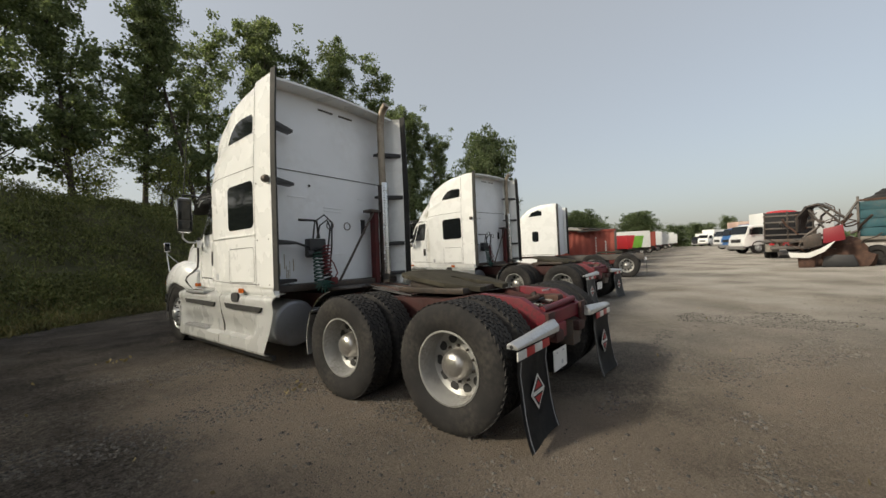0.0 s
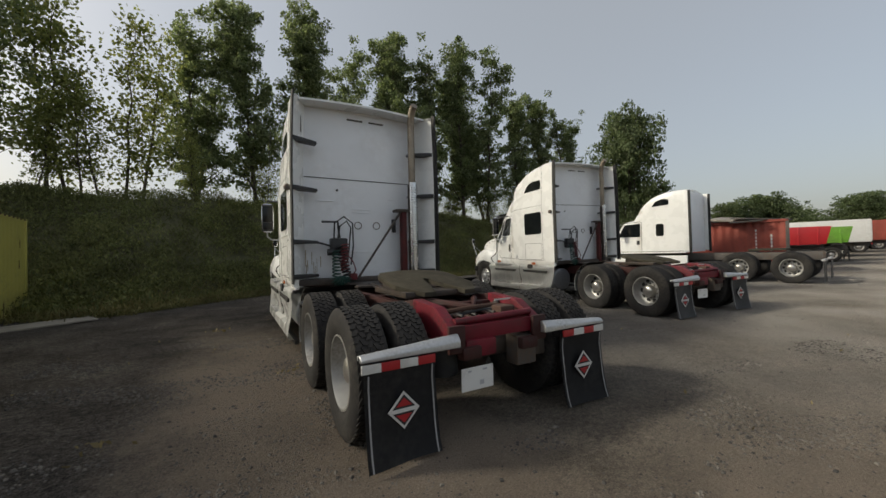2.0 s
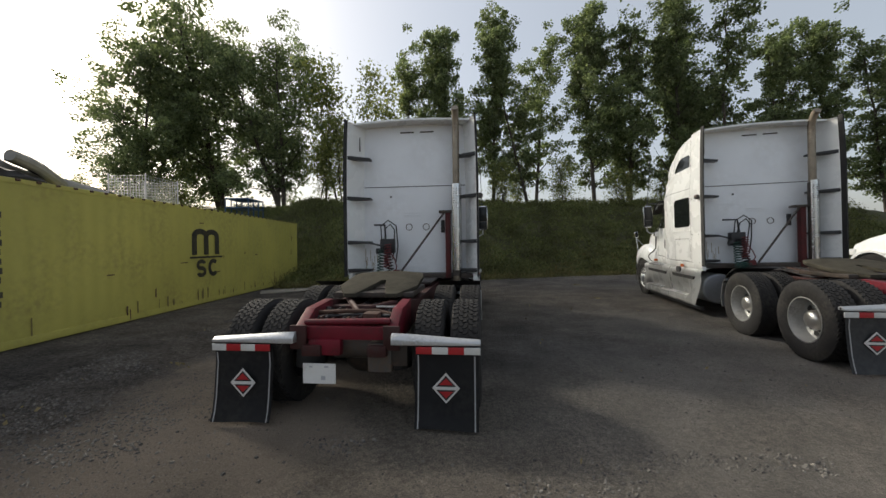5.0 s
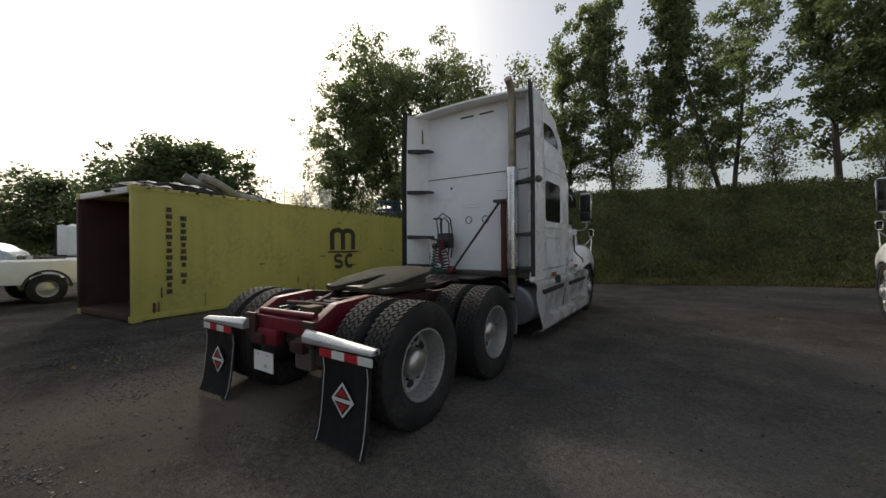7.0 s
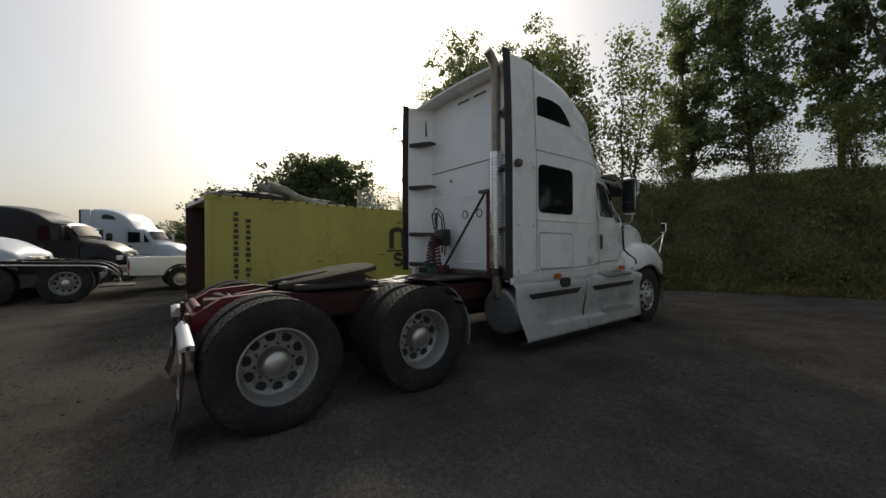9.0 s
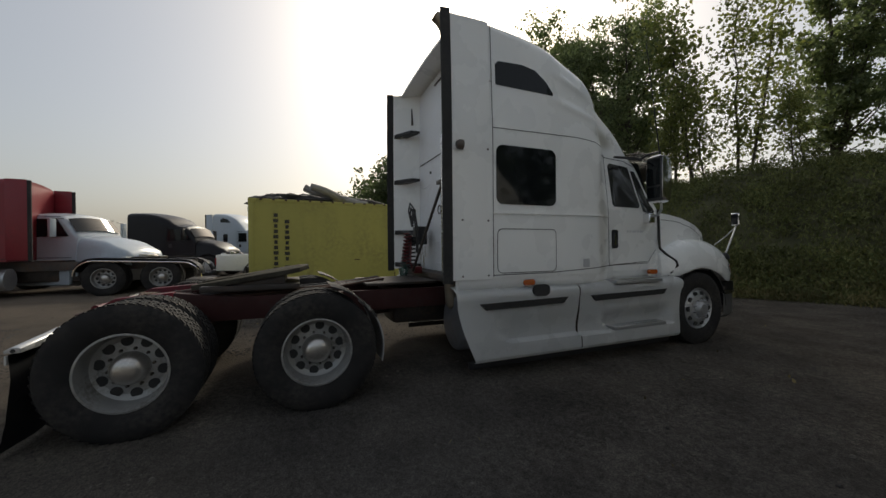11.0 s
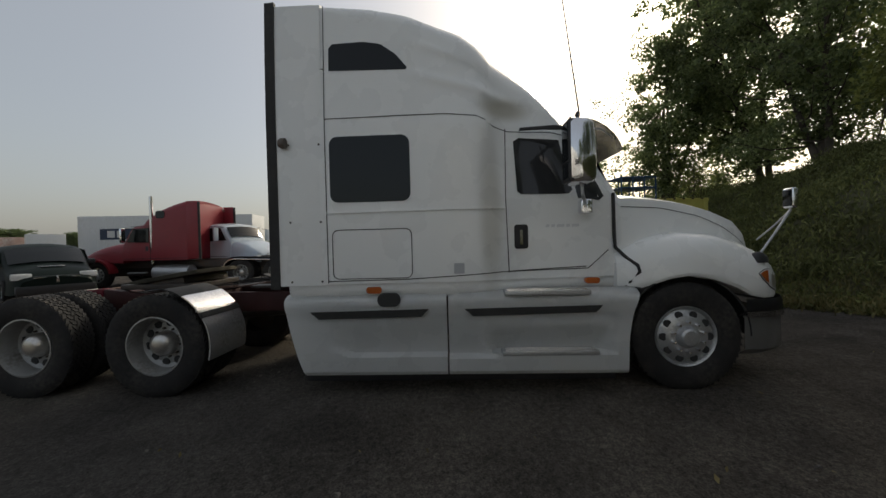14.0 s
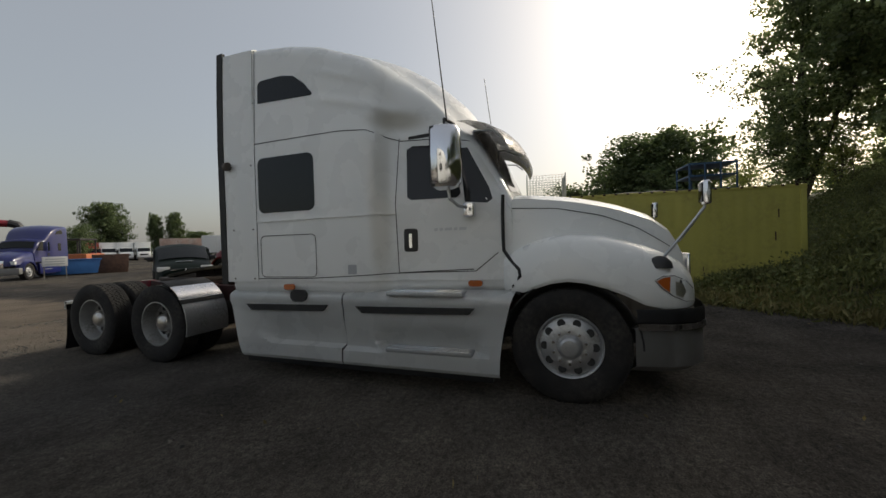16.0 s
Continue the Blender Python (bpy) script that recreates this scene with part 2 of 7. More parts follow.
RUBBER = surface("black_rubber", (0.018, 0.018, 0.018), 0.75, vary=0.2, size=8, dirt=(0.09, 0.085, 0.075), dirt_amount=0.35, dirt_size=3, bump=0.15, bump_size=60)
TYRE = surface("tyre_rubber", (0.021, 0.020, 0.020), 0.85, spec=0.3, vary=0.2, size=6, dirt=(0.10, 0.09, 0.075), dirt_amount=0.4, dirt_size=3, bump=0.2, bump_size=90)
FLAP = surface("mud_flap_rubber", (0.016, 0.017, 0.020), 0.55, vary=0.2, size=4, dirt=(0.10, 0.095, 0.085), dirt_amount=0.3, dirt_size=2.5)
STRIPE = surface("flap_stripe", (0.32, 0.32, 0.32), 0.6, vary=0.1)
DARK = surface("black_plastic", (0.02, 0.02, 0.022), 0.45, vary=0.15, size=6)
IRON = surface("greasy_iron", (0.045, 0.038, 0.034), 0.5, metal=0.3, vary=0.3, size=7, dirt=(0.14, 0.09, 0.06), dirt_amount=0.6, dirt_size=4, bump=0.2, bump_size=50)
GREASE = surface("greased_plate", (0.06, 0.055, 0.043), 0.85, spec=0.05, vary=0.3, size=5, dirt=(0.02, 0.018, 0.016), dirt_amount=0.7, dirt_size=3, bump=0.15, bump_size=40)
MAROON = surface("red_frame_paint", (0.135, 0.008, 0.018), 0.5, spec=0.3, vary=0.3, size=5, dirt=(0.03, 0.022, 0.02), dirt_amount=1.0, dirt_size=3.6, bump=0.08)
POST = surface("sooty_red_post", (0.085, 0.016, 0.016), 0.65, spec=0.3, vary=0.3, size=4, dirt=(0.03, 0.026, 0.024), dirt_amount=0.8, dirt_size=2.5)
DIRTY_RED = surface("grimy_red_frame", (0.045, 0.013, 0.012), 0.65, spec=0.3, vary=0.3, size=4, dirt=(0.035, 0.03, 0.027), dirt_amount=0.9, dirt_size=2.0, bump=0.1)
CHROME = surface("chrome", (0.78, 0.78, 0.80), 0.12, metal=1.0, vary=0.05, rough_vary=0.08)
ALLOY = surface("brushed_alloy", (0.52, 0.53, 0.54), 0.45, metal=0.75, vary=0.12, size=5, dirt=(0.2, 0.19, 0.17), dirt_amount=0.65, dirt_size=5, rough_vary=0.1)
STEEL = surface("stainless_sheet", (0.62, 0.62, 0.63), 0.22, metal=1.0, vary=0.08, size=4, rough_vary=0.1, dirt=(0.3, 0.28, 0.25), dirt_amount=0.3)
SATIN = surface("worn_bright_hub", (0.58, 0.56, 0.53), 0.3, metal=0.85, vary=0.15, size=6, dirt=(0.2, 0.17, 0.14), dirt_amount=0.6, dirt_size=5)
RIM_PAINT = surface("white_steel_rim", (0.35, 0.35, 0.34), 0.42, metal=0.35, vary=0.15, size=6, dirt=(0.13, 0.115, 0.095), dirt_amount=0.85, dirt_size=4)
PIPE = surface("rusty_exhaust_pipe", (0.27, 0.23, 0.18), 0.42, metal=0.7, vary=0.3, size=5, dirt=(0.12, 0.07, 0.045), dirt_amount=0.7, dirt_size=3)
TANK = surface("grey_tank", (0.22, 0.23, 0.25), 0.4, metal=0.6, vary=0.1, dirt=(0.15, 0.14, 0.12), dirt_amount=0.5)
GLASS = surface("dark_tinted_glass", (0.008, 0.010, 0.011), 0.05, spec=0.32)
DOOR_GLASS = surface("door_glass", (0.030, 0.031, 0.032), 0.07, spec=0.4)
SMOKE = surface("smoked_visor_plastic", (0.045, 0.043, 0.04), 0.16, coat=0.7, vary=0.1, dirt=(0.2, 0.19, 0.17), dirt_amount=0.3)
LENS = surface("clear_lamp_lens", (0.66, 0.67, 0.66), 0.3, coat=0.6, vary=0.1, size=20)
AMBER = surface("amber_lens", (0.42, 0.10, 0.018), 0.2, coat=0.5)
RED_TAPE = surface("red_reflector_tape", (0.36, 0.016, 0.022), 0.35)
WHITE_TAPE = surface("white_reflector_tape", (0.62, 0.62, 0.60), 0.35, dirt=(0.3, 0.28, 0.25), dirt_amount=0.4)
PLATE = surface("white_plate", (0.72, 0.72, 0.70), 0.45, dirt=(0.4, 0.38, 0.34), dirt_amount=0.4, dirt_size=6)
GREY_BAR = surface("faint_grey_print", (0.42, 0.43, 0.45), 0.5)
FAINT = surface("worn_away_print", (0.62, 0.63, 0.64), 0.5)
GREEN_HOSE = surface("green_hose", (0.010, 0.055, 0.042), 0.4)
RED_HOSE = surface("red_hose", (0.13, 0.016, 0.018), 0.4)
BUMPER = surface("grey_bumper_plastic", (0.20, 0.195, 0.19), 0.36, vary=0.1, dirt=(0.16, 0.15, 0.13), dirt_amount=0.4)
YELLOW = surface("yellow_container_paint", (0.43, 0.395, 0.095), 0.6, vary=0.10, size=0.5, dirt=(0.22, 0.18, 0.06), dirt_amount=0.55, dirt_size=1.1, bump=0.1, bump_size=12)
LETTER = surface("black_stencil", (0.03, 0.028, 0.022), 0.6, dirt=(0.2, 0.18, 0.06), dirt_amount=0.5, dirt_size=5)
STAIN = surface("brown_water_stain", (0.30, 0.24, 0.15), 0.7, vary=0.4, size=6)
MUD = surface("dried_mud_stain", (0.19, 0.16, 0.06), 0.8, vary=0.4, size=6)
RUST = surface("rust", (0.068, 0.034, 0.022), 0.8, vary=0.4, size=6, bump=0.3, bump_size=30)
DARK_RED = surface("dark_container_end", (0.055, 0.022, 0.02), 0.7, vary=0.3, size=2)
RED_BOX = surface("faded_red_container", (0.30, 0.065, 0.045), 0.6, vary=0.15, size=1.5, dirt=(0.14, 0.05, 0.035), dirt_amount=0.6, dirt_size=1.4)
RED_CAB = surface("dull_red_paint", (0.22, 0.012, 0.022), 0.45, coat=0.1, vary=0.12, size=1.5, dirt=(0.12, 0.02, 0.02), dirt_amount=0.5)
BRIGHT_RED = surface("bright_red_paint", (0.42, 0.018, 0.025), 0.35, coat=0.2, vary=0.08, dirt=(0.2, 0.05, 0.04), dirt_amount=0.4)
BLACK_CAB = surface("black_paint", (0.008, 0.008, 0.010), 0.4, spec=0.25, coat=0.08, vary=0.1)
SILVER_CAB = surface("pale_blue_grey_paint", (0.46, 0.52, 0.58), 0.3, coat=0.3, vary=0.05, dirt=(0.3, 0.3, 0.3), dirt_amount=0.3)
BLUE_CAB = surface("deep_blue_paint", (0.014, 0.018, 0.11), 0.3, coat=0.4, vary=0.1)
GREEN_PAINT = surface("bright_green_paint", (0.15, 0.36, 0.04), 0.5, vary=0.2, dirt=(0.10, 0.09, 0.06), dirt_amount=0.6)
TEAL = surface("weathered_teal_boards", (0.015, 0.078, 0.098), 0.7, vary=0.35, size=2, dirt=(0.095, 0.082, 0.07), dirt_amount=0.7, dirt_size=1.0)
DULL_STEEL = surface("dull_dirty_steel", (0.10, 0.095, 0.09), 0.6, metal=0.3, vary=0.3, dirt=(0.16, 0.09, 0.05), dirt_amount=0.7, dirt_size=2)
ORANGE = surface("orange_machine_paint", (0.45, 0.12, 0.03), 0.5, vary=0.2)
BLUE_BIN = surface("blue_bin_paint", (0.03, 0.12, 0.32), 0.5, vary=0.15)
BOX_WHITE = surface("white_box_body", (0.68, 0.69, 0.68), 0.5, vary=0.05, size=0.6, dirt=(0.4, 0.38, 0.35), dirt_amount=0.4, dirt_size=0.6)
NAVY = surface("navy_print", (0.02, 0.035, 0.07), 0.5)
MURAL = surface("faded_printed_board", (0.45, 0.30, 0.24), 0.5, vary=0.5, size=0.6, dirt=(0.65, 0.6, 0.55), dirt_amount=0.9, dirt_size=0.5)
WOOD = surface("weathered_board", (0.24, 0.22, 0.19), 0.8, vary=0.25, size=3, bump=0.3, bump_size=25)
CLOTH = surface("dark_tarpaulin", (0.022, 0.020, 0.019), 0.7, vary=0.4, size=2, bump=0.3, bump_size=6)
PALE_CLOTH = surface("pale_crumpled_tarpaulin", (0.26, 0.25, 0.23), 0.7, vary=0.4, size=3, bump=0.3, bump_size=6)
BLUE_RACK = surface("blue_steel_rack", (0.02, 0.065, 0.14), 0.5, vary=0.2)
WIRE = surface("galvanised_wire", (0.45, 0.45, 0.44), 0.4, metal=0.8)
BARK = surface("poplar_bark", (0.075, 0.062, 0.05), 0.9, vary=0.35, size=3, bump=0.6, bump_size=14)
LEAF_DARK = leafy("poplar_leaf", (0.085, 0.115, 0.055), (0.23, 0.27, 0.145), 0.42, 0.55)
LEAF_PALE = leafy("pale_sapling_leaf", (0.12, 0.15, 0.05), (0.26, 0.27, 0.10), 0.5, 0.5)
LEAF_FAR = leafy("far_leaf", (0.062, 0.090, 0.042), (0.145, 0.18, 0.088), 0.6, 0.4)
WEED = leafy("weed_leaf", (0.066, 0.080, 0.025), (0.17, 0.175, 0.062), 0.8, 0.12)
LEAFY_WEED = leafy("broad_weed_leaf", (0.060, 0.078, 0.025), (0.17, 0.18, 0.06), 0.8, 0.12)
FRINGE = leafy("creeping_leaf", (0.07, 0.085, 0.025), (0.21, 0.20, 0.085), 0.7, 0.25)
WEED_DRY = leafy("dry_grass", (0.10, 0.095, 0.035), (0.20, 0.17, 0.07), 0.7, 0.2)
EARTH = surface("bank_soil", (0.065, 0.066, 0.030), 0.95, vary=0.5, size=1.2, dirt=(0.08, 0.07, 0.032), dirt_amount=0.9, dirt_size=1.0, bump=0.8, bump_size=7)
STONE = leafy("gravel_stone", (0.05, 0.047, 0.045), (0.17, 0.155, 0.135), 0.9, 0.0)
LITTER = leafy("fallen_leaf", (0.09, 0.07, 0.035), (0.30, 0.24, 0.12), 0.8, 0.2)
GROUND = gravel_ground("yard_gravel")

# ---- shaping helpers ----
def part(name, bm, material, parent=None, label="", angle=35.0):
    """Links a bmesh as one mesh object, under a thing or a part where parent is given."""
    me = bpy.data.meshes.new(name)
    bmesh.ops.recalc_face_normals(bm, faces=bm.faces)
    bm.to_mesh(me)
    bm.free()
    me.materials.append(material)
    me.polygons.foreach_set("use_smooth", [True] * len(me.polygons))
    me.set_sharp_from_angle(angle=radians(angle))
    ob = new(name, me)
    ob.parent = parent
    return tagged(ob, label)


def raw(name, verts, faces, material, parent=None, smooth=False):
    me = bpy.data.meshes.new(name)
    me.from_pydata(verts, [], faces)
    me.materials.append(material)
    if smooth:
        me.polygons.foreach_set("use_smooth", [True] * len(me.polygons))
    ob = new(name, me)
    ob.parent = parent
    return ob


def thing(name, m=None, label="", category="", group="", kind=""):
    ob = new(name)
    ob.empty_display_size = 0.3
    if m is not None:
        ob.matrix_basis = m
    return tagged(ob, label, category, group, kind)


def box(x0, x1, y0, y1, z0, z1, bevel=0.0, bm=None, seg=2, turn=None):
    bm = bm or bmesh.new()
    r = bmesh.ops.create_cube(bm, size=1.0)
    vs = r["verts"]
    for v in vs:
        v.co = Vector((x0 + (v.co.x + 0.5) * (x1 - x0), y0 + (v.co.y + 0.5) * (y1 - y0), z0 + (v.co.z + 0.5) * (z1 - z0)))
    if turn is not None:
        bmesh.ops.transform(bm, matrix=turn, verts=vs)
    if bevel:
        es = list({e for v in vs for e in v.link_edges})
        bmesh.ops.bevel(bm, geom=es, offset=bevel, segments=seg, affect="EDGES", profile=0.6)
    return bm


def rod(p0, p1, r0, r1=None, n=14, bm=None):
    bm = bm or bmesh.new()
    a, b = Vector(p0), Vector(p1)
    d = b - a
    m = Matrix.Translation((a + b) / 2) @ d.to_track_quat("Z", "Y").to_matrix().to_4x4()
    bmesh.ops.create_cone(bm, cap_ends=True, segments=n, radius1=r0, radius2=r0 if r1 is None else r1, depth=d.length, matrix=m)
    return bm


def tube(points, r, n=8, bm=None, taper=1.0):
    """A round bar along a bent line."""
    bm = bm or bmesh.new()
    pts = [Vector(p) for p in points]
    rings = []
    side = Vector((0.31, 0.52, 0.79))
    for i, p in enumerate(pts):
        d = (pts[min(i + 1, len(pts) - 1)] - pts[max(i - 1, 0)]).normalized()
        u = d.cross(side).normalized()
        w = d.cross(u)
        rr = r * (1 + (taper - 1) * i / max(len(pts) - 1, 1))
        rings.append([bm.verts.new(p + rr * (math.cos(2 * math.pi * k / n) * u + math.sin(2 * math.pi * k / n) * w)) for k in range(n)])
    for a, b in zip(rings, rings[1:]):
        for k in range(n):
            bm.faces.new((a[k], a[(k + 1) % n], b[(k + 1) % n], b[k]))
    bm.faces.new(rings[0])
    bm.faces.new(rings[-1][::-1])
    return bm


def lathe(profile, n=40, centre=(0, 0, 0), bm=None, a0=0.0, a1=2 * math.pi):
    """Turns (radius, x) pairs about an axle along x."""
    bm = bm or bmesh.new()
    full = abs(a1 - a0 - 2 * math.pi) < 1e-6
    steps = n if full else n + 1
    c = Vector(centre)
    rings = []
    for k in range(steps):
        a = a0 + (a1 - a0) * k / n
        rings.append([bm.verts.new(c + Vector((x, r * math.cos(a), r * math.sin(a)))) for r, x in profile])
    for k in range(n):
        p, q = rings[k], rings[(k + 1) % steps]
        for j in range(len(profile) - 1):
            if profile[j][0] < 1e-5 and profile[j + 1][0] < 1e-5:
                continue
            bm.faces.new((p[j], q[j], q[j + 1], p[j + 1]))
    bmesh.ops.remove_doubles(bm, verts=bm.verts, dist=1e-5)
    return bm


def prism(poly, axis, a0, a1, bevel=0.0, bm=None):
    """A flat outline pushed along an axis. poly in the two other axes, in x, y, z order."""
    bm = bm or bmesh.new()
    k = "xyz".index(axis)

    def at(p, a):
        q = list(p)
        q.insert(k, a)
        return bm.verts.new(q)
    low, top = [at(p, a0) for p in poly], [at(p, a1) for p in poly]
    n = len(poly)
    fs = [bm.faces.new(low), bm.faces.new(top[::-1])]
    for i in range(n):
        fs.append(bm.faces.new((low[i], top[i], top[(i + 1) % n], low[(i + 1) % n])))
    if bevel:
        es = list({e for f in fs for e in f.edges})
        bmesh.ops.bevel(bm, geom=es, offset=bevel, segments=2, affect="EDGES", profile=0.6)
    return bm


def loft(sections, caps=True, closed=True, bm=None):
    """Skins rows of points with equal counts."""
    bm = bm or bmesh.new()
    rows = [[bm.verts.new(p) for p in s] for s in sections]
    n = len(rows[0])
    for a, b in zip(rows, rows[1:]):
        for j in range(n if closed else n - 1):
            bm.faces.new((a[j], a[(j + 1) % n], b[(j + 1) % n], b[j]))
    if caps:
        bm.faces.new(rows[0])
        bm.faces.new(rows[-1][::-1])
    return bm


def rounded(y0, y1, z0, z1, r, n=5, cut=()):
    """Corners of a rounded rectangle in two axes."""
    out = []
    for cy, cz, a in ((y1 - r, z1 - r, 0), (y0 + r, z1 - r, 90), (y0 + r, z0 + r, 180), (y1 - r, z0 + r, 270)):
        for i in range(n + 1):
            t = radians(a + 90 * i / n)
            out.append((cy + r * math.cos(t), cz + r * math.sin(t)))
    return out


def table(pairs):
    xs, ys = [p[0] for p in pairs], [p[1] for p in pairs]
    return lambda v: float(np.interp(v, xs, ys))


def on_side(outline, width, sign, lift, depth=0.012, bm=None):
    """A panel lying on a flank whose half width is width(y, z), bent to follow it; outline in (y, z)."""
    bm = bm or bmesh.new()
    flat = bmesh.new()
    flat.faces.new([flat.verts.new((0, y, z)) for y, z in outline])
    for k in (1, 2):
        low, high = min(p[k - 1] for p in outline), max(p[k - 1] for p in outline)
        cuts = int((high - low) / 0.07)
        for i in range(1, cuts):
            at = Vector((0, 0, 0))
            at[k] = low + (high - low) * i / cuts
            way = Vector((0, 0, 0))
            way[k] = 1.0
            bmesh.ops.bisect_plane(flat, geom=flat.verts[:] + flat.edges[:] + flat.faces[:], plane_co=at, plane_no=way)
    outer, inner = {}, {}
    for v in flat.verts:
        x = width(v.co.y, v.co.z) + lift
        outer[v] = bm.verts.new((sign * x, v.co.y, v.co.z))
        if v.is_boundary:
            inner[v] = bm.verts.new((sign * (x - depth), v.co.y, v.co.z))
    for f in flat.faces:
        bm.faces.new([outer[v] for v in f.verts])
    for e in flat.edges:
        if e.is_boundary:
            a, b = e.verts
            bm.faces.new((outer[a], outer[b], inner[b], inner[a]))
    flat.free()
    return bm


def seam_on_side(line, width, sign, lift=0.004, half=0.0042, bm=None):
    """A dark panel gap along a flank."""
    bm = bm or bmesh.new()
    prev = None
    fine = [line[0]]
    for p, q in zip(line, line[1:]):
        k = max(1, int(math.hypot(q[0] - p[0], q[1] - p[1]) / 0.09))
        fine += [(p[0] + (q[0] - p[0]) * i / k, p[1] + (q[1] - p[1]) * i / k) for i in range(1, k + 1)]
    line = fine
    for i, (y, z) in enumerate(line):
        a, b = line[max(i - 1, 0)], line[min(i + 1, len(line) - 1)]
        d = Vector((b[0] - a[0], b[1] - a[1])).normalized()
        ny, nz = -d.y * half, d.x * half
        cur = [bm.verts.new((sign * (width(y, z) + lift), y + ny, z + nz)), bm.verts.new((sign * (width(y, z) + lift), y - ny, z - nz))]
        if prev:
            bm.faces.new((prev[0], prev[1], cur[1], cur[0]))
        prev = cur
    return bm


def lettering(word, height, m, material, parent, name="lettering", squeeze=1.0, thick=0.002, bold=0.0):
    """Words in the built-in letter shapes, as flat mesh; centred at m."""
    cu = bpy.data.curves.new(name, "FONT")
    cu.body, cu.size, cu.extrude, cu.offset = word, height * 1.38, thick, bold
    cu.align_x, cu.align_y = "CENTER", "CENTER"
    cu.resolution_u = 3
    tmp = bpy.data.objects.new("letters", cu)
    scene.collection.objects.link(tmp)
    me = bpy.data.meshes.new_from_object(tmp.evaluated_get(bpy.context.evaluated_depsgraph_get()))
    bpy.data.objects.remove(tmp)
    bpy.data.curves.remove(cu)
    me.transform(m @ Matrix.Diagonal((squeeze, 1, 1, 1)))
    me.materials.clear()
    me.materials.append(material)
    me.name = name
    ob = new(name, me)
    ob.parent = parent
    return ob

# ---- the yard's ground, to the horizon; it climbs gently down the lane ----
def ground_z(x, y):
    return 0.017 * (min(max(x - 2.0, 0.0), 90.0) + 0.25 * max(x - 92.0, 0.0)) + 0.06 * min(1.0, max(0.0, (-2.5 - x) / 3.0))


def make_ground():
    radii = [0, 1, 2, 3, 4.5, 6, 9, 12, 16, 20, 26, 34, 46, 64, 90, 140, 240, 450, 900, 2200]
    n = 96
    verts, faces = [(0, 0, 0)], []
    for r in radii[1:]:
        for k in range(n):
            a = 2 * math.pi * k / n
            verts.append((r * math.cos(a), r * math.sin(a), ground_z(r * math.cos(a), 0)))
    for k in range(n):
        faces.append((0, 1 + k, 1 + (k + 1) % n))
    for i in range(len(radii) - 2):
        for k in range(n):
            a, b = 1 + i * n, 1 + (i + 1) * n
            faces.append((a + k, b + k, b + (k + 1) % n, a + (k + 1) % n))
    return tagged(raw("ground", verts, faces, GROUND, smooth=True), "dark worn gravel and tarmac yard with dusty tan patches", "ground", kind="structure")


make_ground()

# ---- the weedy bank behind the trucks ----
BANK_FOOT = table([(-80, 16), (-14, 14.0), (-8.6, 12.6), (-7.2, 11.6), (-6.4, 9.0), (-5.4, 8.4), (-4.4, 8.8), (-2.1, 11.2), (1, 12.8), (5.5, 14), (12, 14.6), (30, 16), (60, 20), (120, 30)])
BANK_TOP = table([(-80, 2.4), (-30, 3.4), (-20, 4.0), (-12, 4.25), (0, 4.25), (10, 3.95), (18, 3.6), (26, 3.2), (40, 1.6), (120, 1.0)])


def bank_height(x, y):
    d = (y - BANK_FOOT(x)) / max(6.0, 18.3 - BANK_FOOT(x))
    if d <= 0:
        return -0.02 + ground_z(x, y)
    s = min(d, 1.0)
    h = BANK_TOP(x) * (s * s * (3 - 2 * s)) * (1.0 if y < 45 else max(0.0, 1 - (y - 45) / 20))
    return h + (0.28 * noise.noise(Vector((x * 0.35, y * 0.35, 0))) + 0.12 * noise.noise(Vector((x * 1.3, y * 1.3, 4)))) * min(1, d * 3) - 0.02 + ground_z(x, y)


def make_bank():
    xs = list(np.arange(-80, -20, 2.0)) + list(np.arange(-20, 30, 0.4)) + list(np.arange(30, 121, 3.0))
    ys = [0, 0.2, 0.5, 0.9, 1.4, 2, 2.6, 3.3, 4, 4.8, 5.6, 6.5, 7.5, 8.6, 9.8, 11, 13, 17, 24, 34, 50]
    verts = [(x, BANK_FOOT(x) + d, bank_height(x, BANK_FOOT(x) + d)) for x in xs for d in ys]
    m = len(ys)
    faces = [(i * m + j, (i + 1) * m + j, (i + 1) * m + j + 1, i * m + j + 1) for i in range(len(xs) - 1) for j in range(m - 1)]
    return tagged(raw("embankment", verts, faces, EARTH, smooth=True), "long earth bank overgrown with green weeds", "embankment", kind="structure")


make_bank()


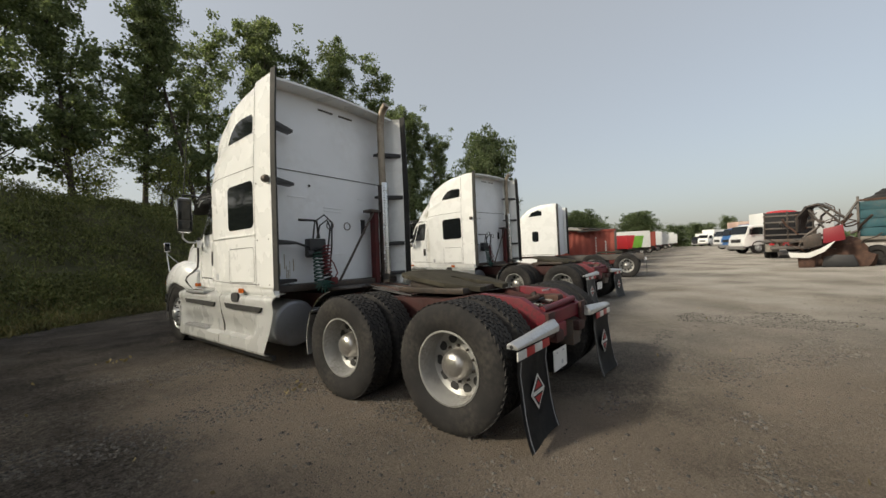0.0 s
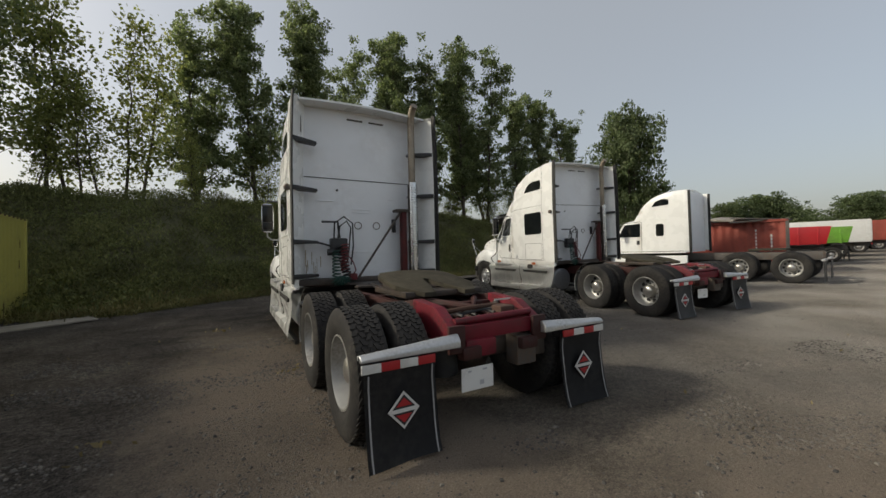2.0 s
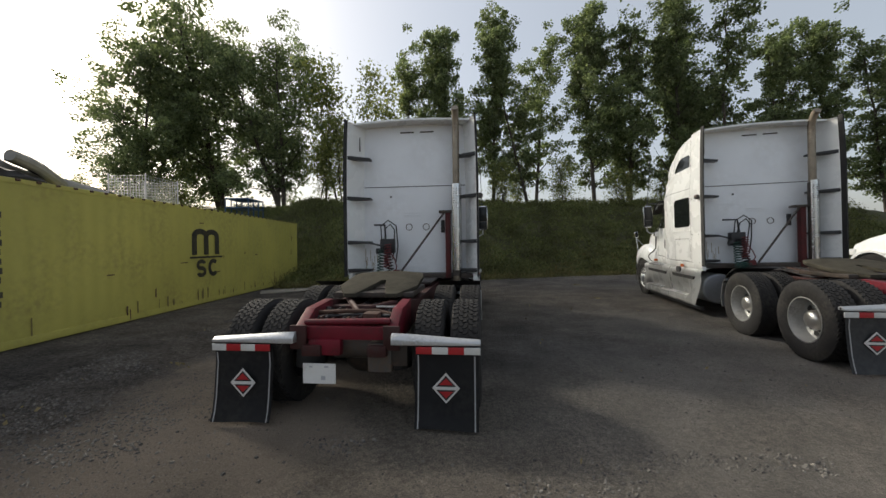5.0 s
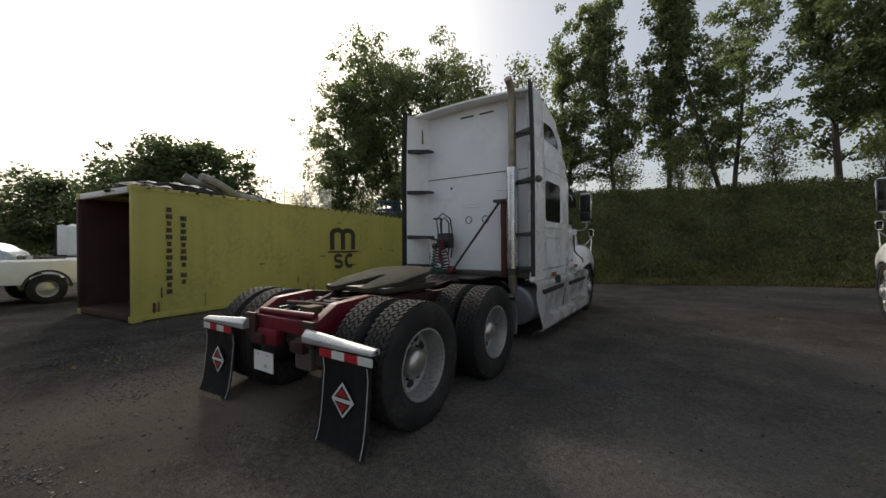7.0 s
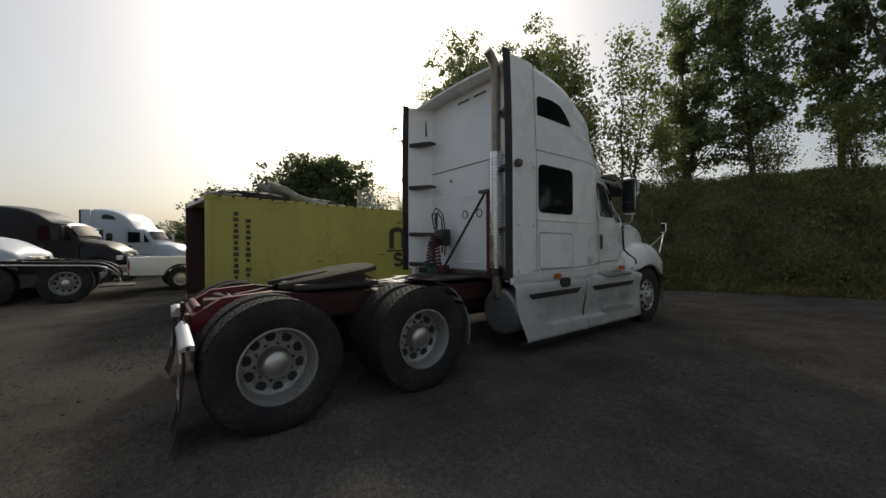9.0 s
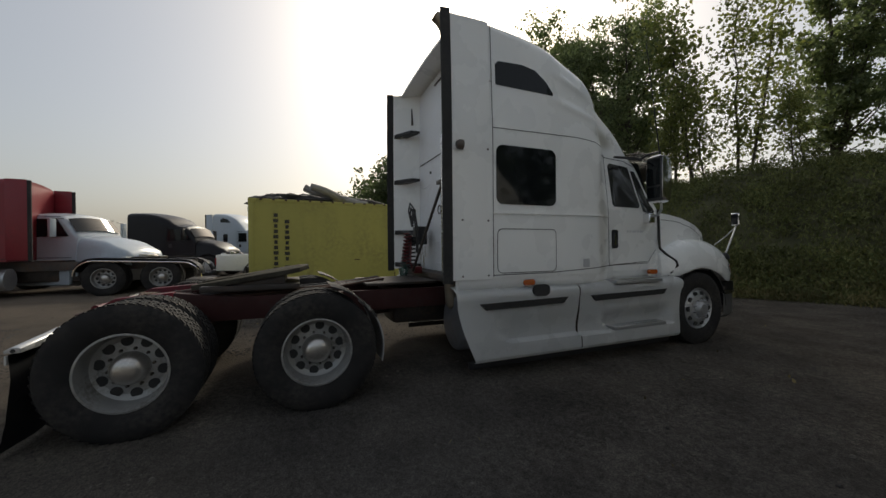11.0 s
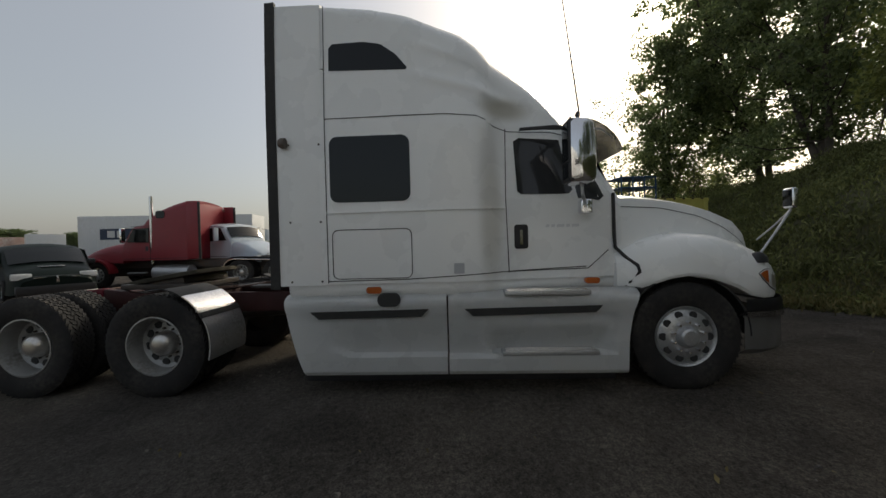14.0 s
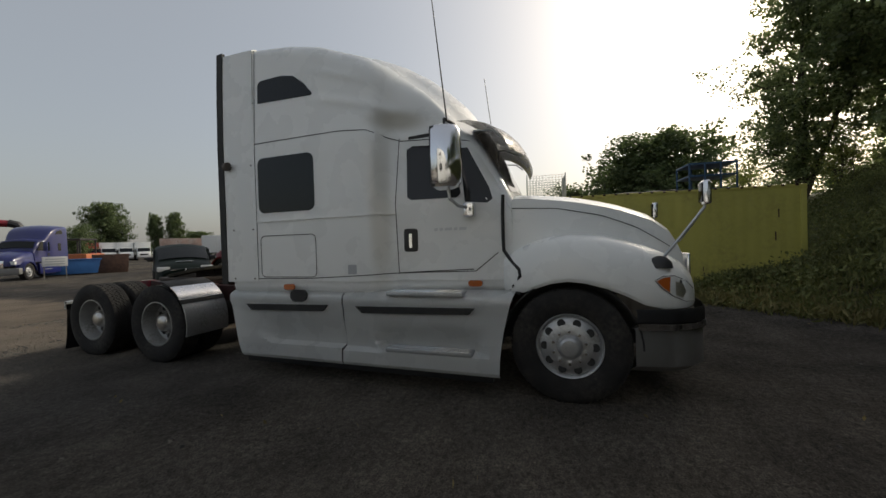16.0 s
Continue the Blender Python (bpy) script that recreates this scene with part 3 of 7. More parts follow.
def cards(name, spots, sizes, material, parent=None, rng=None, flat=0.0, long=1.6):
    """Many small pointed leaves: spots (n, 3), sizes (n)."""
    rng = rng or np.random.default_rng(5)
    n = len(spots)
    d = rng.normal(size=(n, 3))
    d[:, 2] += flat
    d /= np.linalg.norm(d, axis=1)[:, None]
    e = np.cross(d, rng.normal(size=(n, 3)))
    e /= np.linalg.norm(e, axis=1)[:, None]
    s = np.asarray(sizes)[:, None]
    tip, wide = d * s * long * 0.5, e * s * 0.5
    fold = np.cross(d, e) * s * 0.14
    v = np.stack([spots - tip, spots + wide + fold, spots + tip, spots - wide + fold], 1).reshape(-1, 3)
    me = bpy.data.meshes.new(name)
    me.vertices.add(4 * n)
    me.vertices.foreach_set("co", v.astype(np.float32).ravel())
    me.loops.add(4 * n)
    me.loops.foreach_set("vertex_index", np.arange(4 * n, dtype=np.int32))
    me.polygons.add(n)
    me.polygons.foreach_set("loop_start", np.arange(0, 4 * n, 4, dtype=np.int32))
    me.update(calc_edges=True)
    me.materials.append(material)
    ob = new(name, me)
    ob.parent = parent
    return ob


def make_weeds():
    rng = np.random.default_rng(11)
    spots, sizes = [], []
    # upright grass and weeds, thick along the foot and the lower slope
    for _ in range(10500):
        x = rng.uniform(-20, 24)
        d = abs(rng.normal(0.0, 4.2)) + 0.05
        if d > 12:
            continue
        y = BANK_FOOT(x) + d
        h = bank_height(x, y)
        tall = 0.12 + 0.5 * max(0.0, noise.noise(Vector((x * 0.6, y * 0.6, 9))) + 0.4) * min(1.0, 0.4 + d)
        k = int(16 + 24 * tall)
        p = rng.normal(size=(k, 3)) * (0.17, 0.17, 0.0) + (x, y, h)
        p[:, 2] += rng.uniform(0.0, tall, k)
        spots.append(p)
        sizes.append(rng.uniform(0.018, 0.045, k))
    tagged(cards("weeds", np.concatenate(spots), np.concatenate(sizes), WEED, rng=rng, flat=1.6, long=4.6),
           "thick green weeds covering the earth bank", "weeds", kind="stuff")
    # broad-leaved weeds in soft clumps all over the slope
    spots, sizes = [], []
    for _ in range(6800):
        x = rng.uniform(-20, 24)
        d = rng.uniform(0.3, 12.0)
        if noise.noise(Vector((x * 0.4, d * 0.5, 21.0))) < -0.2:
            continue
        y = BANK_FOOT(x) + d
        k = int(rng.integers(14, 30))
        p = np.clip(rng.normal(size=(k, 3)), -1.5, 1.5) * (0.20, 0.20, 0.12) + (x, y, bank_height(x, y) + rng.uniform(0.10, 0.34))
        spots.append(p)
        sizes.append(rng.uniform(0.03, 0.075, k))
    tagged(cards("leafy_weeds", np.concatenate(spots), np.concatenate(sizes), LEAFY_WEED, rng=rng, flat=0.0, long=1.7),
           "soft clumps of broad-leaved weeds on the earth bank", "weeds", kind="stuff")
    spots, sizes = [], []
    for _ in range(2200):
        x = rng.uniform(-16, 24)
        d = abs(rng.normal(0.0, 1.2)) - 0.25
        y = BANK_FOOT(x) + d
        h = max(bank_height(x, y), 0.0)
        k = int(rng.integers(14, 30))
        p = rng.normal(size=(k, 3)) * (0.16, 0.16, 0.0) + (x, y, h)
        p[:, 2] += rng.uniform(0.02, 0.22, k)
        spots.append(p)
        sizes.append(rng.uniform(0.015, 0.04, k))
    tagged(cards("grass_tufts", np.concatenate(spots), np.concatenate(sizes), WEED_DRY, rng=rng, flat=2.0, long=6.0),
           "yellowish grass tufts along the foot of the bank", "grass", kind="stuff")
    # broad pale leaves straggling out over the gravel, in patches
    spots, sizes = [], []
    for _ in range(2600):
        x = rng.uniform(-16, 16)
        if noise.noise(Vector((x * 0.55, 3.0, 2.0))) < -0.25:
            continue
        y = BANK_FOOT(x) - rng.uniform(-0.25, 0.3)
        k = int(rng.integers(5, 14))
        p = rng.normal(size=(k, 3)) * (0.11, 0.09, 0.0) + (x, y, max(bank_height(x, y), ground_z(x, y)))
        p[:, 2] += rng.uniform(0.015, 0.11, k)
        spots.append(p)
        sizes.append(rng.uniform(0.015, 0.038, k))
    tagged(cards("creeping_weeds", np.concatenate(spots), np.concatenate(sizes), FRINGE, rng=rng, flat=0.0, long=1.9),
           "low leafy weeds straggling onto the gravel at the bank's foot", "weeds", kind="stuff")


make_weeds()


# ---- trees ----
def grow(name, height, spread, trunk, seed, leaves, stems=1, low=0.2, leaf=0.11, material=LEAF_DARK, airy=0.3, label="", round_top=False, clump=1.0):
    """A tree: tapered stems and limbs in one trunk part, and a crown of single leaves in clumps round the twigs."""
    rng = np.random.default_rng(seed)
    top = thing(name, None, label, "tree")
    bm = bmesh.new()
    twigs = []
    for s in range(stems):
        lean = rng.normal(size=2) * (0.05 if stems == 1 else 0.13) * height
        foot = rng.normal(size=2) * (0.0 if stems == 1 else 0.25)
        hh = height * rng.uniform(0.86, 1.0)
        pts = []
        for i in range(8):
            f = i / 7
            pts.append(Vector((foot[0] + lean[0] * f + rng.normal() * 0.10 * f, foot[1] + lean[1] * f + rng.normal() * 0.10 * f, hh * f * 0.97)))
        tube(pts, trunk, 8, bm, 0.12)
        count = int(30 / stems) + 12
        for b in range(count):
            f = low + (0.97 - low) * (b + rng.uniform(0, 1)) / count
            k = min(int(f * 7), 6)
            base = pts[k].lerp(pts[k + 1], f * 7 - k)
            u = (f - low) / (1 - low)
            reach = spread * ((0.72 + 0.5 * u) * (1.05 - u) ** 0.5 if not round_top else 1.15 * math.sqrt(max(0.06, 1 - (1.7 * u - 0.75) ** 2))) * (rng.uniform(0.4, 1.2) if not round_top else rng.uniform(0.55, 1.06))
            a = rng.uniform(0, 2 * math.pi)
            up = rng.uniform(0.6, 1.6) if not round_top else rng.uniform(0.1, 0.7)
            way = Vector((math.cos(a), math.sin(a), up)).normalized()
            mid = base + way * reach * 0.5 + Vector(rng.normal(size=3) * 0.15)
            end = base + way * reach + Vector((0, 0, 0.12 * reach))
            tube([base, mid, end], trunk * (0.32 - 0.22 * u), 5, bm, 0.2)
            for j in range(int(5 + 4 * reach)):
                g = rng.uniform(0.2, 1.0)
                p = base.lerp(end, g) + Vector(np.clip(rng.normal(size=3), -1.4, 1.4) * (0.14 + 0.15 * reach))
                twigs.append(p)
    part("trunk", bm, BARK, top)
    tw = np.array([tuple(p) for p in twigs])
    per = max(4, leaves // len(tw))
    size = rng.uniform(0.14, 0.30, len(tw)) * (1 + 0.3 * airy) * clump
    keep = rng.uniform(size=len(tw)) > 0.40
    spots = (tw[keep][:, None, :] + np.clip(rng.normal(size=(int(keep.sum()), per, 3)), -1.25, 1.25) * size[keep][:, None, None] * (1.0, 1.0, 0.72)).reshape(-1, 3)
    cards("crown", spots, rng.uniform(0.6, 1.25, len(spots)) * leaf, material, top, rng, -0.3, 1.25)
    return top


def plant():
    # tall poplars on the bank
    kinds = [grow("poplar_tree", 15.4, 3.7, 0.15, 21, 38000, low=0.08, leaf=0.138, label="tall dark green poplar with a bare slender trunk"),
             grow("poplar_tree", 14.6, 3.7, 0.13, 22, 38000, stems=2, low=0.09, leaf=0.138, label="tall dark green poplar with two slender trunks"),
             grow("poplar_tree", 16.0, 3.5, 0.15, 23, 36000, low=0.09, leaf=0.138, label="tall dark green poplar with a bare slender trunk"),
             grow("poplar_tree", 13.6, 3.7, 0.13, 24, 36000, stems=2, low=0.07, leaf=0.138, label="tall dark green poplar with two slender trunks")]
    rng = np.random.default_rng(3)
    #        x      y     kind  scale
    spots = [(-3.6, 22.4, 3, 0.98), (-0.6, 21.6, 0, 0.92), (2.2, 22.4, 2, 0.94), (5.0, 21.8, 1, 0.98),
             (9.2, 22.0, 0, 1.04), (11.8, 23.2, 3, 1.12), (14.8, 21.8, 2, 1.0), (16.4, 24.0, 0, 0.96), (18.0, 22.6, 1, 1.06), (21.2, 21.8, 3, 1.02), (24.2, 22.6, 0, 0.86), (27.2, 22.0, 3, 0.92)]
    used = set()
    for x, y, k, s in spots:
        m = pose(x, y, bank_height(x, y) - 0.1, 0, 0, rng.uniform(0, 360))
        if k not in used:
            ob = kinds[k]
            used.add(k)
            ob.matrix_basis = m @ Matrix.Diagonal((s, s, s, 1))
        else:
            ob = copy_thing(kinds[k], m)
            ob.scale = (s, s, s)
        tagged(ob, group="poplars on the bank")
    # the broad clump past the container
    broad = grow("poplar_tree", 13.5, 3.6, 0.17, 31, 60000, stems=3, low=0.10, leaf=0.14, clump=1.2, label="broad dark green poplar with several stems", round_top=True)
    tagged(broad, group="poplars on the bank")
    broad.matrix_basis = pose(-13.0, 21.0, bank_height(-13.0, 21.0), 0, 0, 0) @ Matrix.Diagonal((1.0, 1.0, 1.04, 1))
    for x, y, s, a in ((-20.2, 23.8, 1.26, 100), (-22.6, 18.6, 0.98, 210)):
        ob = copy_thing(broad, pose(x, y, bank_height(x, y), 0, 0, a))
        ob.scale = (s, s, s)
    # brush between the trunks
    shrub = grow("shrub", 4.2, 2.0, 0.05, 61, 5200, stems=4, low=0.03, leaf=0.11, airy=0.5, material=LEAF_PALE, label="loose green shrub under the poplars", clump=1.1)
    tagged(shrub, category="shrub", group="shrubs under the poplars")
    shrub.matrix_basis = pose(2.6, 20.2, bank_height(2.6, 20.2)) @ Matrix.Diagonal((0.7, 0.7, 0.6, 1))
    for i in range(8):
        x, y = 0.2 + 3.4 * i + rng.uniform(-0.5, 0.5), 21.4 + rng.uniform(-1.2, 1.6)
        ob = copy_thing(shrub, pose(x, y, bank_height(x, y) - 0.1, 0, 0, rng.uniform(0, 360)))
        s = rng.uniform(0.55, 0.85)
        ob.scale = (s, s, s * rng.uniform(0.8, 1.2))
    for x, y, s in ((-20.0, 19.4, 0.8), (-24.0, 18.6, 0.8)):
        ob = copy_thing(shrub, pose(x, y, bank_height(x, y) - 0.1, 0, 0, rng.uniform(0, 360)))
        ob.scale = (s, s, s)
    # thin pale saplings in the gap
    sap = grow("sapling", 6.5, 1.3, 0.05, 41, 5600, stems=2, low=0.12, leaf=0.105, material=LEAF_PALE, airy=1.0, label="thin pale sapling with sparse yellowish leaves")
    tagged(sap, group="saplings on the bank")
    sap.matrix_basis = pose(-7.4, 19.4, bank_height(-7.4, 19.4))
    for x, y, s, a in ((-8.8, 21.0, 1.7, 40), (-6.6, 21.0, 1.5, 130), (-9.4, 19.0, 0.8, 220), (-25.0, 16.6, 0.9, 300), (-3.4, 19.2, 0.6, 10)):
        ob = copy_thing(sap, pose(x, y, bank_height(x, y), 0, 0, a))
        ob.scale = (s, s, s)
    # single trees further off
    lone = grow("broad_tree", 12.5, 4.6, 0.28, 51, 56000, stems=3, low=0.05, leaf=0.23, clump=1.8, material=LEAF_FAR, label="rounded green tree standing alone", round_top=True)
    lone.matrix_basis = pose(38.0, 21.5, bank_height(38.0, 21.5)) @ Matrix.Diagonal((0.80, 0.80, 1.18, 1))
    tagged(lone, group="trees beyond the yard")
    plain = grow("broad_tree", 12.5, 4.6, 0.28, 52, 18000, stems=3, low=0.04, leaf=0.36, clump=2.6, material=LEAF_FAR, label="rounded green tree beyond the yard", round_top=True)
    plain.matrix_basis = pose(-49, 13.0, -0.1) @ Matrix.Diagonal((1.15, 1.15, 0.98, 1))
    tagged(plain, group="trees beyond the yard")
    far = [(-42.5, 16.5, 1.5, 1.08, 20), (-57, 8.0, 1.15, 0.78, 200), (-36, 30.0, 0.8, 0.6, 10), (-68, 4.0, 1.0, 0.5, 50),
           (58, 16.8, 0.75, 0.56, 30), (64, 10.0, 0.72, 0.52, 120), (53, 18.6, 0.6, 0.5, 200), (140, 4.0, 0.9, 0.6, 10), (150, 12.0, 1.1, 0.62, 70), (146, -3.0, 0.5, 0.75, 0), (155, -8.0, 0.8, 0.6, 0), (118, -12.0, 0.9, 0.55, 150), (92, 26, 1.1, 0.6, 230), (104, 26, 1.2, 0.62, 330),
           (-45.0, -87.0, 0.85, 0.98, 60), (-52.6, -82.4, 0.36, 0.80, 150), (-55.0, -81.0, 0.42, 0.84, 10), (-25.9, -57.1, 0.36, 0.44, 40), (-68.3, -89.5, 0.9, 0.55, 100), (-75.0, -84.0, 0.9, 0.5, 30)]
    for x, y, s, sz, a in far:
        ob = copy_thing(lone if x == -42.5 or y < -60 or 50 < x < 70 else plain, pose(x, y, ground_z(x, y) - 0.1, 0, 0, a))
        ob.scale = (s, s, sz)


plant()


def far_wood():
    """The low line of woods all round the horizon."""
    rng = np.random.default_rng(8)
    spots, sizes = [], []
    for k in range(900):
        a = rng.uniform(0, 2 * math.pi)
        r = rng.uniform(230, 330)
        h = rng.uniform(3, 9.5) * (1.0 + 0.4 * math.sin(a * 7))
        c = np.array((r * math.cos(a), r * math.sin(a), 0))
        p = c + rng.normal(size=(40, 3)) * (3.2, 3.2, 0)
        p[:, 2] = rng.uniform(0, 1, 40) ** 0.7 * h
        spots.append(p)
        sizes.append(rng.uniform(1.2, 2.6, 40))
    tagged(cards("distant_wood", np.concatenate(spots), np.concatenate(sizes), LEAF_FAR, rng=rng, long=1.2),
           "low dark line of distant woods on the horizon", "woods", kind="stuff")


far_wood()

# ---- wheels ----
def tyre_mesh(width, r=0.522, inner=0.285):
    h = width / 2
    prof = [(inner, -h * 0.72), (inner + 0.03, -h * 0.9), (inner + 0.11, -h * 1.02), (r - 0.075, -h * 1.0), (r - 0.03, -h * 0.93), (r - 0.013, -h * 0.82), (r - 0.013, h * 0.82),
            (r - 0.03, h * 0.93), (r - 0.075, h * 1.0), (inner + 0.11, h * 1.02), (inner + 0.03, h * 0.9), (inner, h * 0.72), (inner, -h * 0.72)]
    return lathe(prof, 48)


def tread_mesh(width, r=0.522):
    """Tread blocks in five ribs."""
    h = width / 2
    bm = bmesh.new()
    n = 54
    for j, (c, w) in enumerate(((-0.66, 0.26), (-0.33, 0.24), (0.0, 0.24), (0.33, 0.24), (0.66, 0.26))):
        for k in range(n):
            a = 2 * math.pi * (k + 0.37 * j) / n
            b = 2 * math.pi * (k + 0.37 * j + 0.84) / n
            skew = 0.012 * (1 if j % 2 else -1)
            vs = []
            for rr in (r - 0.016, r - 0.003):
                for ang, sx in ((a, -skew), (b, skew)):
                    for e in (-1, 1):
                        x = h * (c + e * w / 2) + sx
                        vs.append(bm.verts.new((x, rr * math.cos(ang), rr * math.sin(ang))))
            for f in ((4, 5, 7, 6), (0, 1, 5, 4), (2, 6, 7, 3), (0, 4, 6, 2), (1, 3, 7, 5)):
                bm.faces.new([vs[i] for i in f])
    return bm


def ring_of(name, bm, count, ring, x, material, parent, half=0.0):
    """Equal small pieces set round an axle, sharing one mesh."""
    first = part(name, bm, material, parent)
    for k in range(count):
        a = 2 * math.pi * (k + half) / count
        ob = first if k == 0 else first.copy()
        if k:
            scene.collection.objects.link(ob)
        ob.matrix_basis = Matrix.Translation((x, ring * math.cos(a), ring * math.sin(a)))


def wheel(name, parent, m, style):
    """A wheel about its own x axle, outer face to +x. style: drive (dished), steer (crowned)."""
    w = new(name)
    w.parent = parent
    w.matrix_basis = m
    part("tyre", tyre_mesh(0.28), TYRE, w)
    tagged(part("tread", tread_mesh(0.28), TYRE, w), kind="stuff")
    if style == "steer":
        rim = lathe([(0.295, -0.11), (0.287, 0.07), (0.295, 0.105), (0.288, 0.118), (0.272, 0.108), (0.262, 0.085), (0.245, 0.098), (0.19, 0.125), (0.12, 0.132), (0.095, 0.13)], 44)
        part("rim", rim, ALLOY, w, "polished alloy rim")
        ring_of("hand_hole", rod((-0.02, 0, 0), (0, 0, 0), 0.036, n=16), 10, 0.215, 0.121, SEAM, w)
        hub = lathe([(0.12, 0.12), (0.095, 0.15), (0.088, 0.18), (0.07, 0.195), (0.0, 0.2)], 28)
        part("hub_cap", hub, ALLOY, w)
        ring_of("wheel_nut", rod((0, 0, 0), (0.05, 0, 0), 0.017, 0.012, 8), 10, 0.143, 0.125, CHROME, w, 0.5)
    else:
        rim = lathe([(0.295, -0.11), (0.292, 0.112), (0.298, 0.122), (0.283, 0.124), (0.274, 0.105), (0.27, -0.005), (0.258, -0.04), (0.215, -0.062), (0.17, -0.055), (0.12, -0.05)], 44)
        part("rim", rim, RIM_PAINT, w, "dusty pale rim")
        ring_of("hand_hole", rod((-0.02, 0, 0), (0.004, 0, 0), 0.040, n=16), 10, 0.207, -0.056, SEAM, w)
        hub = lathe([(0.126, -0.055), (0.122, 0.0), (0.115, 0.038), (0.095, 0.066), (0.06, 0.081), (0.0, 0.087)], 30)
        part("hub_cap", hub, SATIN, w, "shiny worn hub cap")
        ring_of("wheel_nut", rod((0, 0, 0), (0.028, 0, 0), 0.013, 0.010, 6), 10, 0.148, -0.055, IRON, w, 0.5)
    return w


def inner_wheel(parent, m):
    w = new("inner_wheel")
    w.parent = parent
    w.matrix_basis = m
    part("tyre", tyre_mesh(0.28), TYRE, w)
    tagged(part("tread", tread_mesh(0.28), TYRE, w), kind="stuff")
    part("rim", lathe([(0.292, -0.11), (0.292, 0.11), (0.2, 0.09), (0.0, 0.09)], 28), DULL_STEEL, w)
    return w


def drive_axles(truck, first=-0.685, second=0.685, z=0.51):
    made = None
    for sx in (-1, 1):
        for y in (first, second):
            m = pose(sx * 1.075, y, z, 0, 0, 0 if sx > 0 else 180)
            n = pose(sx * 0.735, y, z, 0, 0, 0 if sx > 0 else 180)
            if made is None:
                made = (wheel("drive_wheel", truck, m, "drive"), inner_wheel(truck, n))
            else:
                for ob, mm in zip(made, (m, n)):
                    c = copy_thing(ob, mm)
                    c.rotation_euler.rotate_axis("X", y * 2.1)
    for y in (first, second):
        ax = rod((-1.0, y, z), (1.0, y, z), 0.07, n=12)
        bmesh.ops.create_uvsphere(ax, u_segments=14, v_segments=10, radius=0.22, matrix=Matrix.Translation((0.02, y, z)))
        part("drive_axle", ax, IRON, truck)


# ---- the white sleeper tractor ----
HALF = table([(1.9, 1.185), (3.7, 1.185), (3.95, 1.16), (4.2, 1.06), (4.4, 1.01), (5.0, 0.96), (5.3, 0.90), (5.5, 0.88)])
ROOF = table([(1.9, 3.83), (2.2, 3.855), (2.5, 3.89), (2.9, 3.935), (3.1, 3.945), (3.3, 3.935), (3.79, 3.82), (4.05, 3.72), (4.26, 3.59), (4.45, 3.44), (4.61, 3.29), (4.75, 3.15), (4.86, 3.0), (4.95, 2.86), (5.02, 2.76), (5.2, 2.40), (5.38, 1.97)])
EDGE = table([(1.9, 3.815), (2.2, 3.825), (2.5, 3.835), (2.9, 3.82), (3.3, 3.76), (3.79, 3.61), (4.05, 3.47), (4.26, 3.32), (4.45, 3.15), (4.61, 2.97), (4.75, 2.81), (4.86, 2.68), (4.95, 2.63), (5.02, 2.58), (5.2, 2.27), (5.38, 1.92)])


def flank(y, z):
    """Half width of the cab at a height: the shoulders lean in towards the roof."""
    w = HALF(y)
    e = EDGE(y)
    low = 2.62 if y < 4.1 else 1.9
    lean = 0.05 if y < 3.2 else 0.05 + 0.15 * min(1, (y - 3.2) / 0.8)
    ridge = 0.0
    if 3.2 < y < 4.3:  # two pressed creases running forward along the shoulder
        fade = min(1.0, (y - 3.2) / 0.3, (4.3 - y) / 0.2)
        for zc in (3.13 - 0.24 * (y - 3.2), 3.45 - 0.30 * (y - 3.2)):
            ridge += 0.024 * fade * math.exp(-((z - zc) / 0.045) ** 2)
    return w + ridge - lean * max(0.0, min(1.0, (z - low) / max(e - low, 0.2)))


def cab_section(y, bottom):
    w, e, top = HALF(y), EDGE(y), ROOF(y)
    r = 0.07 + 0.33 * min(1.0, max(0.0, (y - 2.3) / 2.0)) if y < 4.9 else 0.14
    if y > 4.2:
        r += (0.14 - r) * min(1.0, (y - 4.2) / 0.4)
    r = min(r, (e - bottom) * 0.45)
    out = []
    split = bottom + (e - r - bottom) * 0.52
    zs = list(np.linspace(bottom, split, 8)) + list(np.linspace(split, e - r, 34))[1:]
    for z in zs:
        out.append((flank(y, z), y, z))
    xw = flank(y, e - r)
    for i in range(1, 8):
        a = math.pi / 2 * i / 7
        out.append((xw - r * (1 - math.cos(a)), y, e - r + r * math.sin(a)))
    x1 = xw - r
    for i in range(1, 6):
        f = i / 5
        x = x1 * (1 - f)
        out.append((x, y, e + (top - e) * (1 - (x / x1) ** 2)))
    left = [(-x, yy, z) for x, yy, z in reversed(out[:-1])]
    return out + left


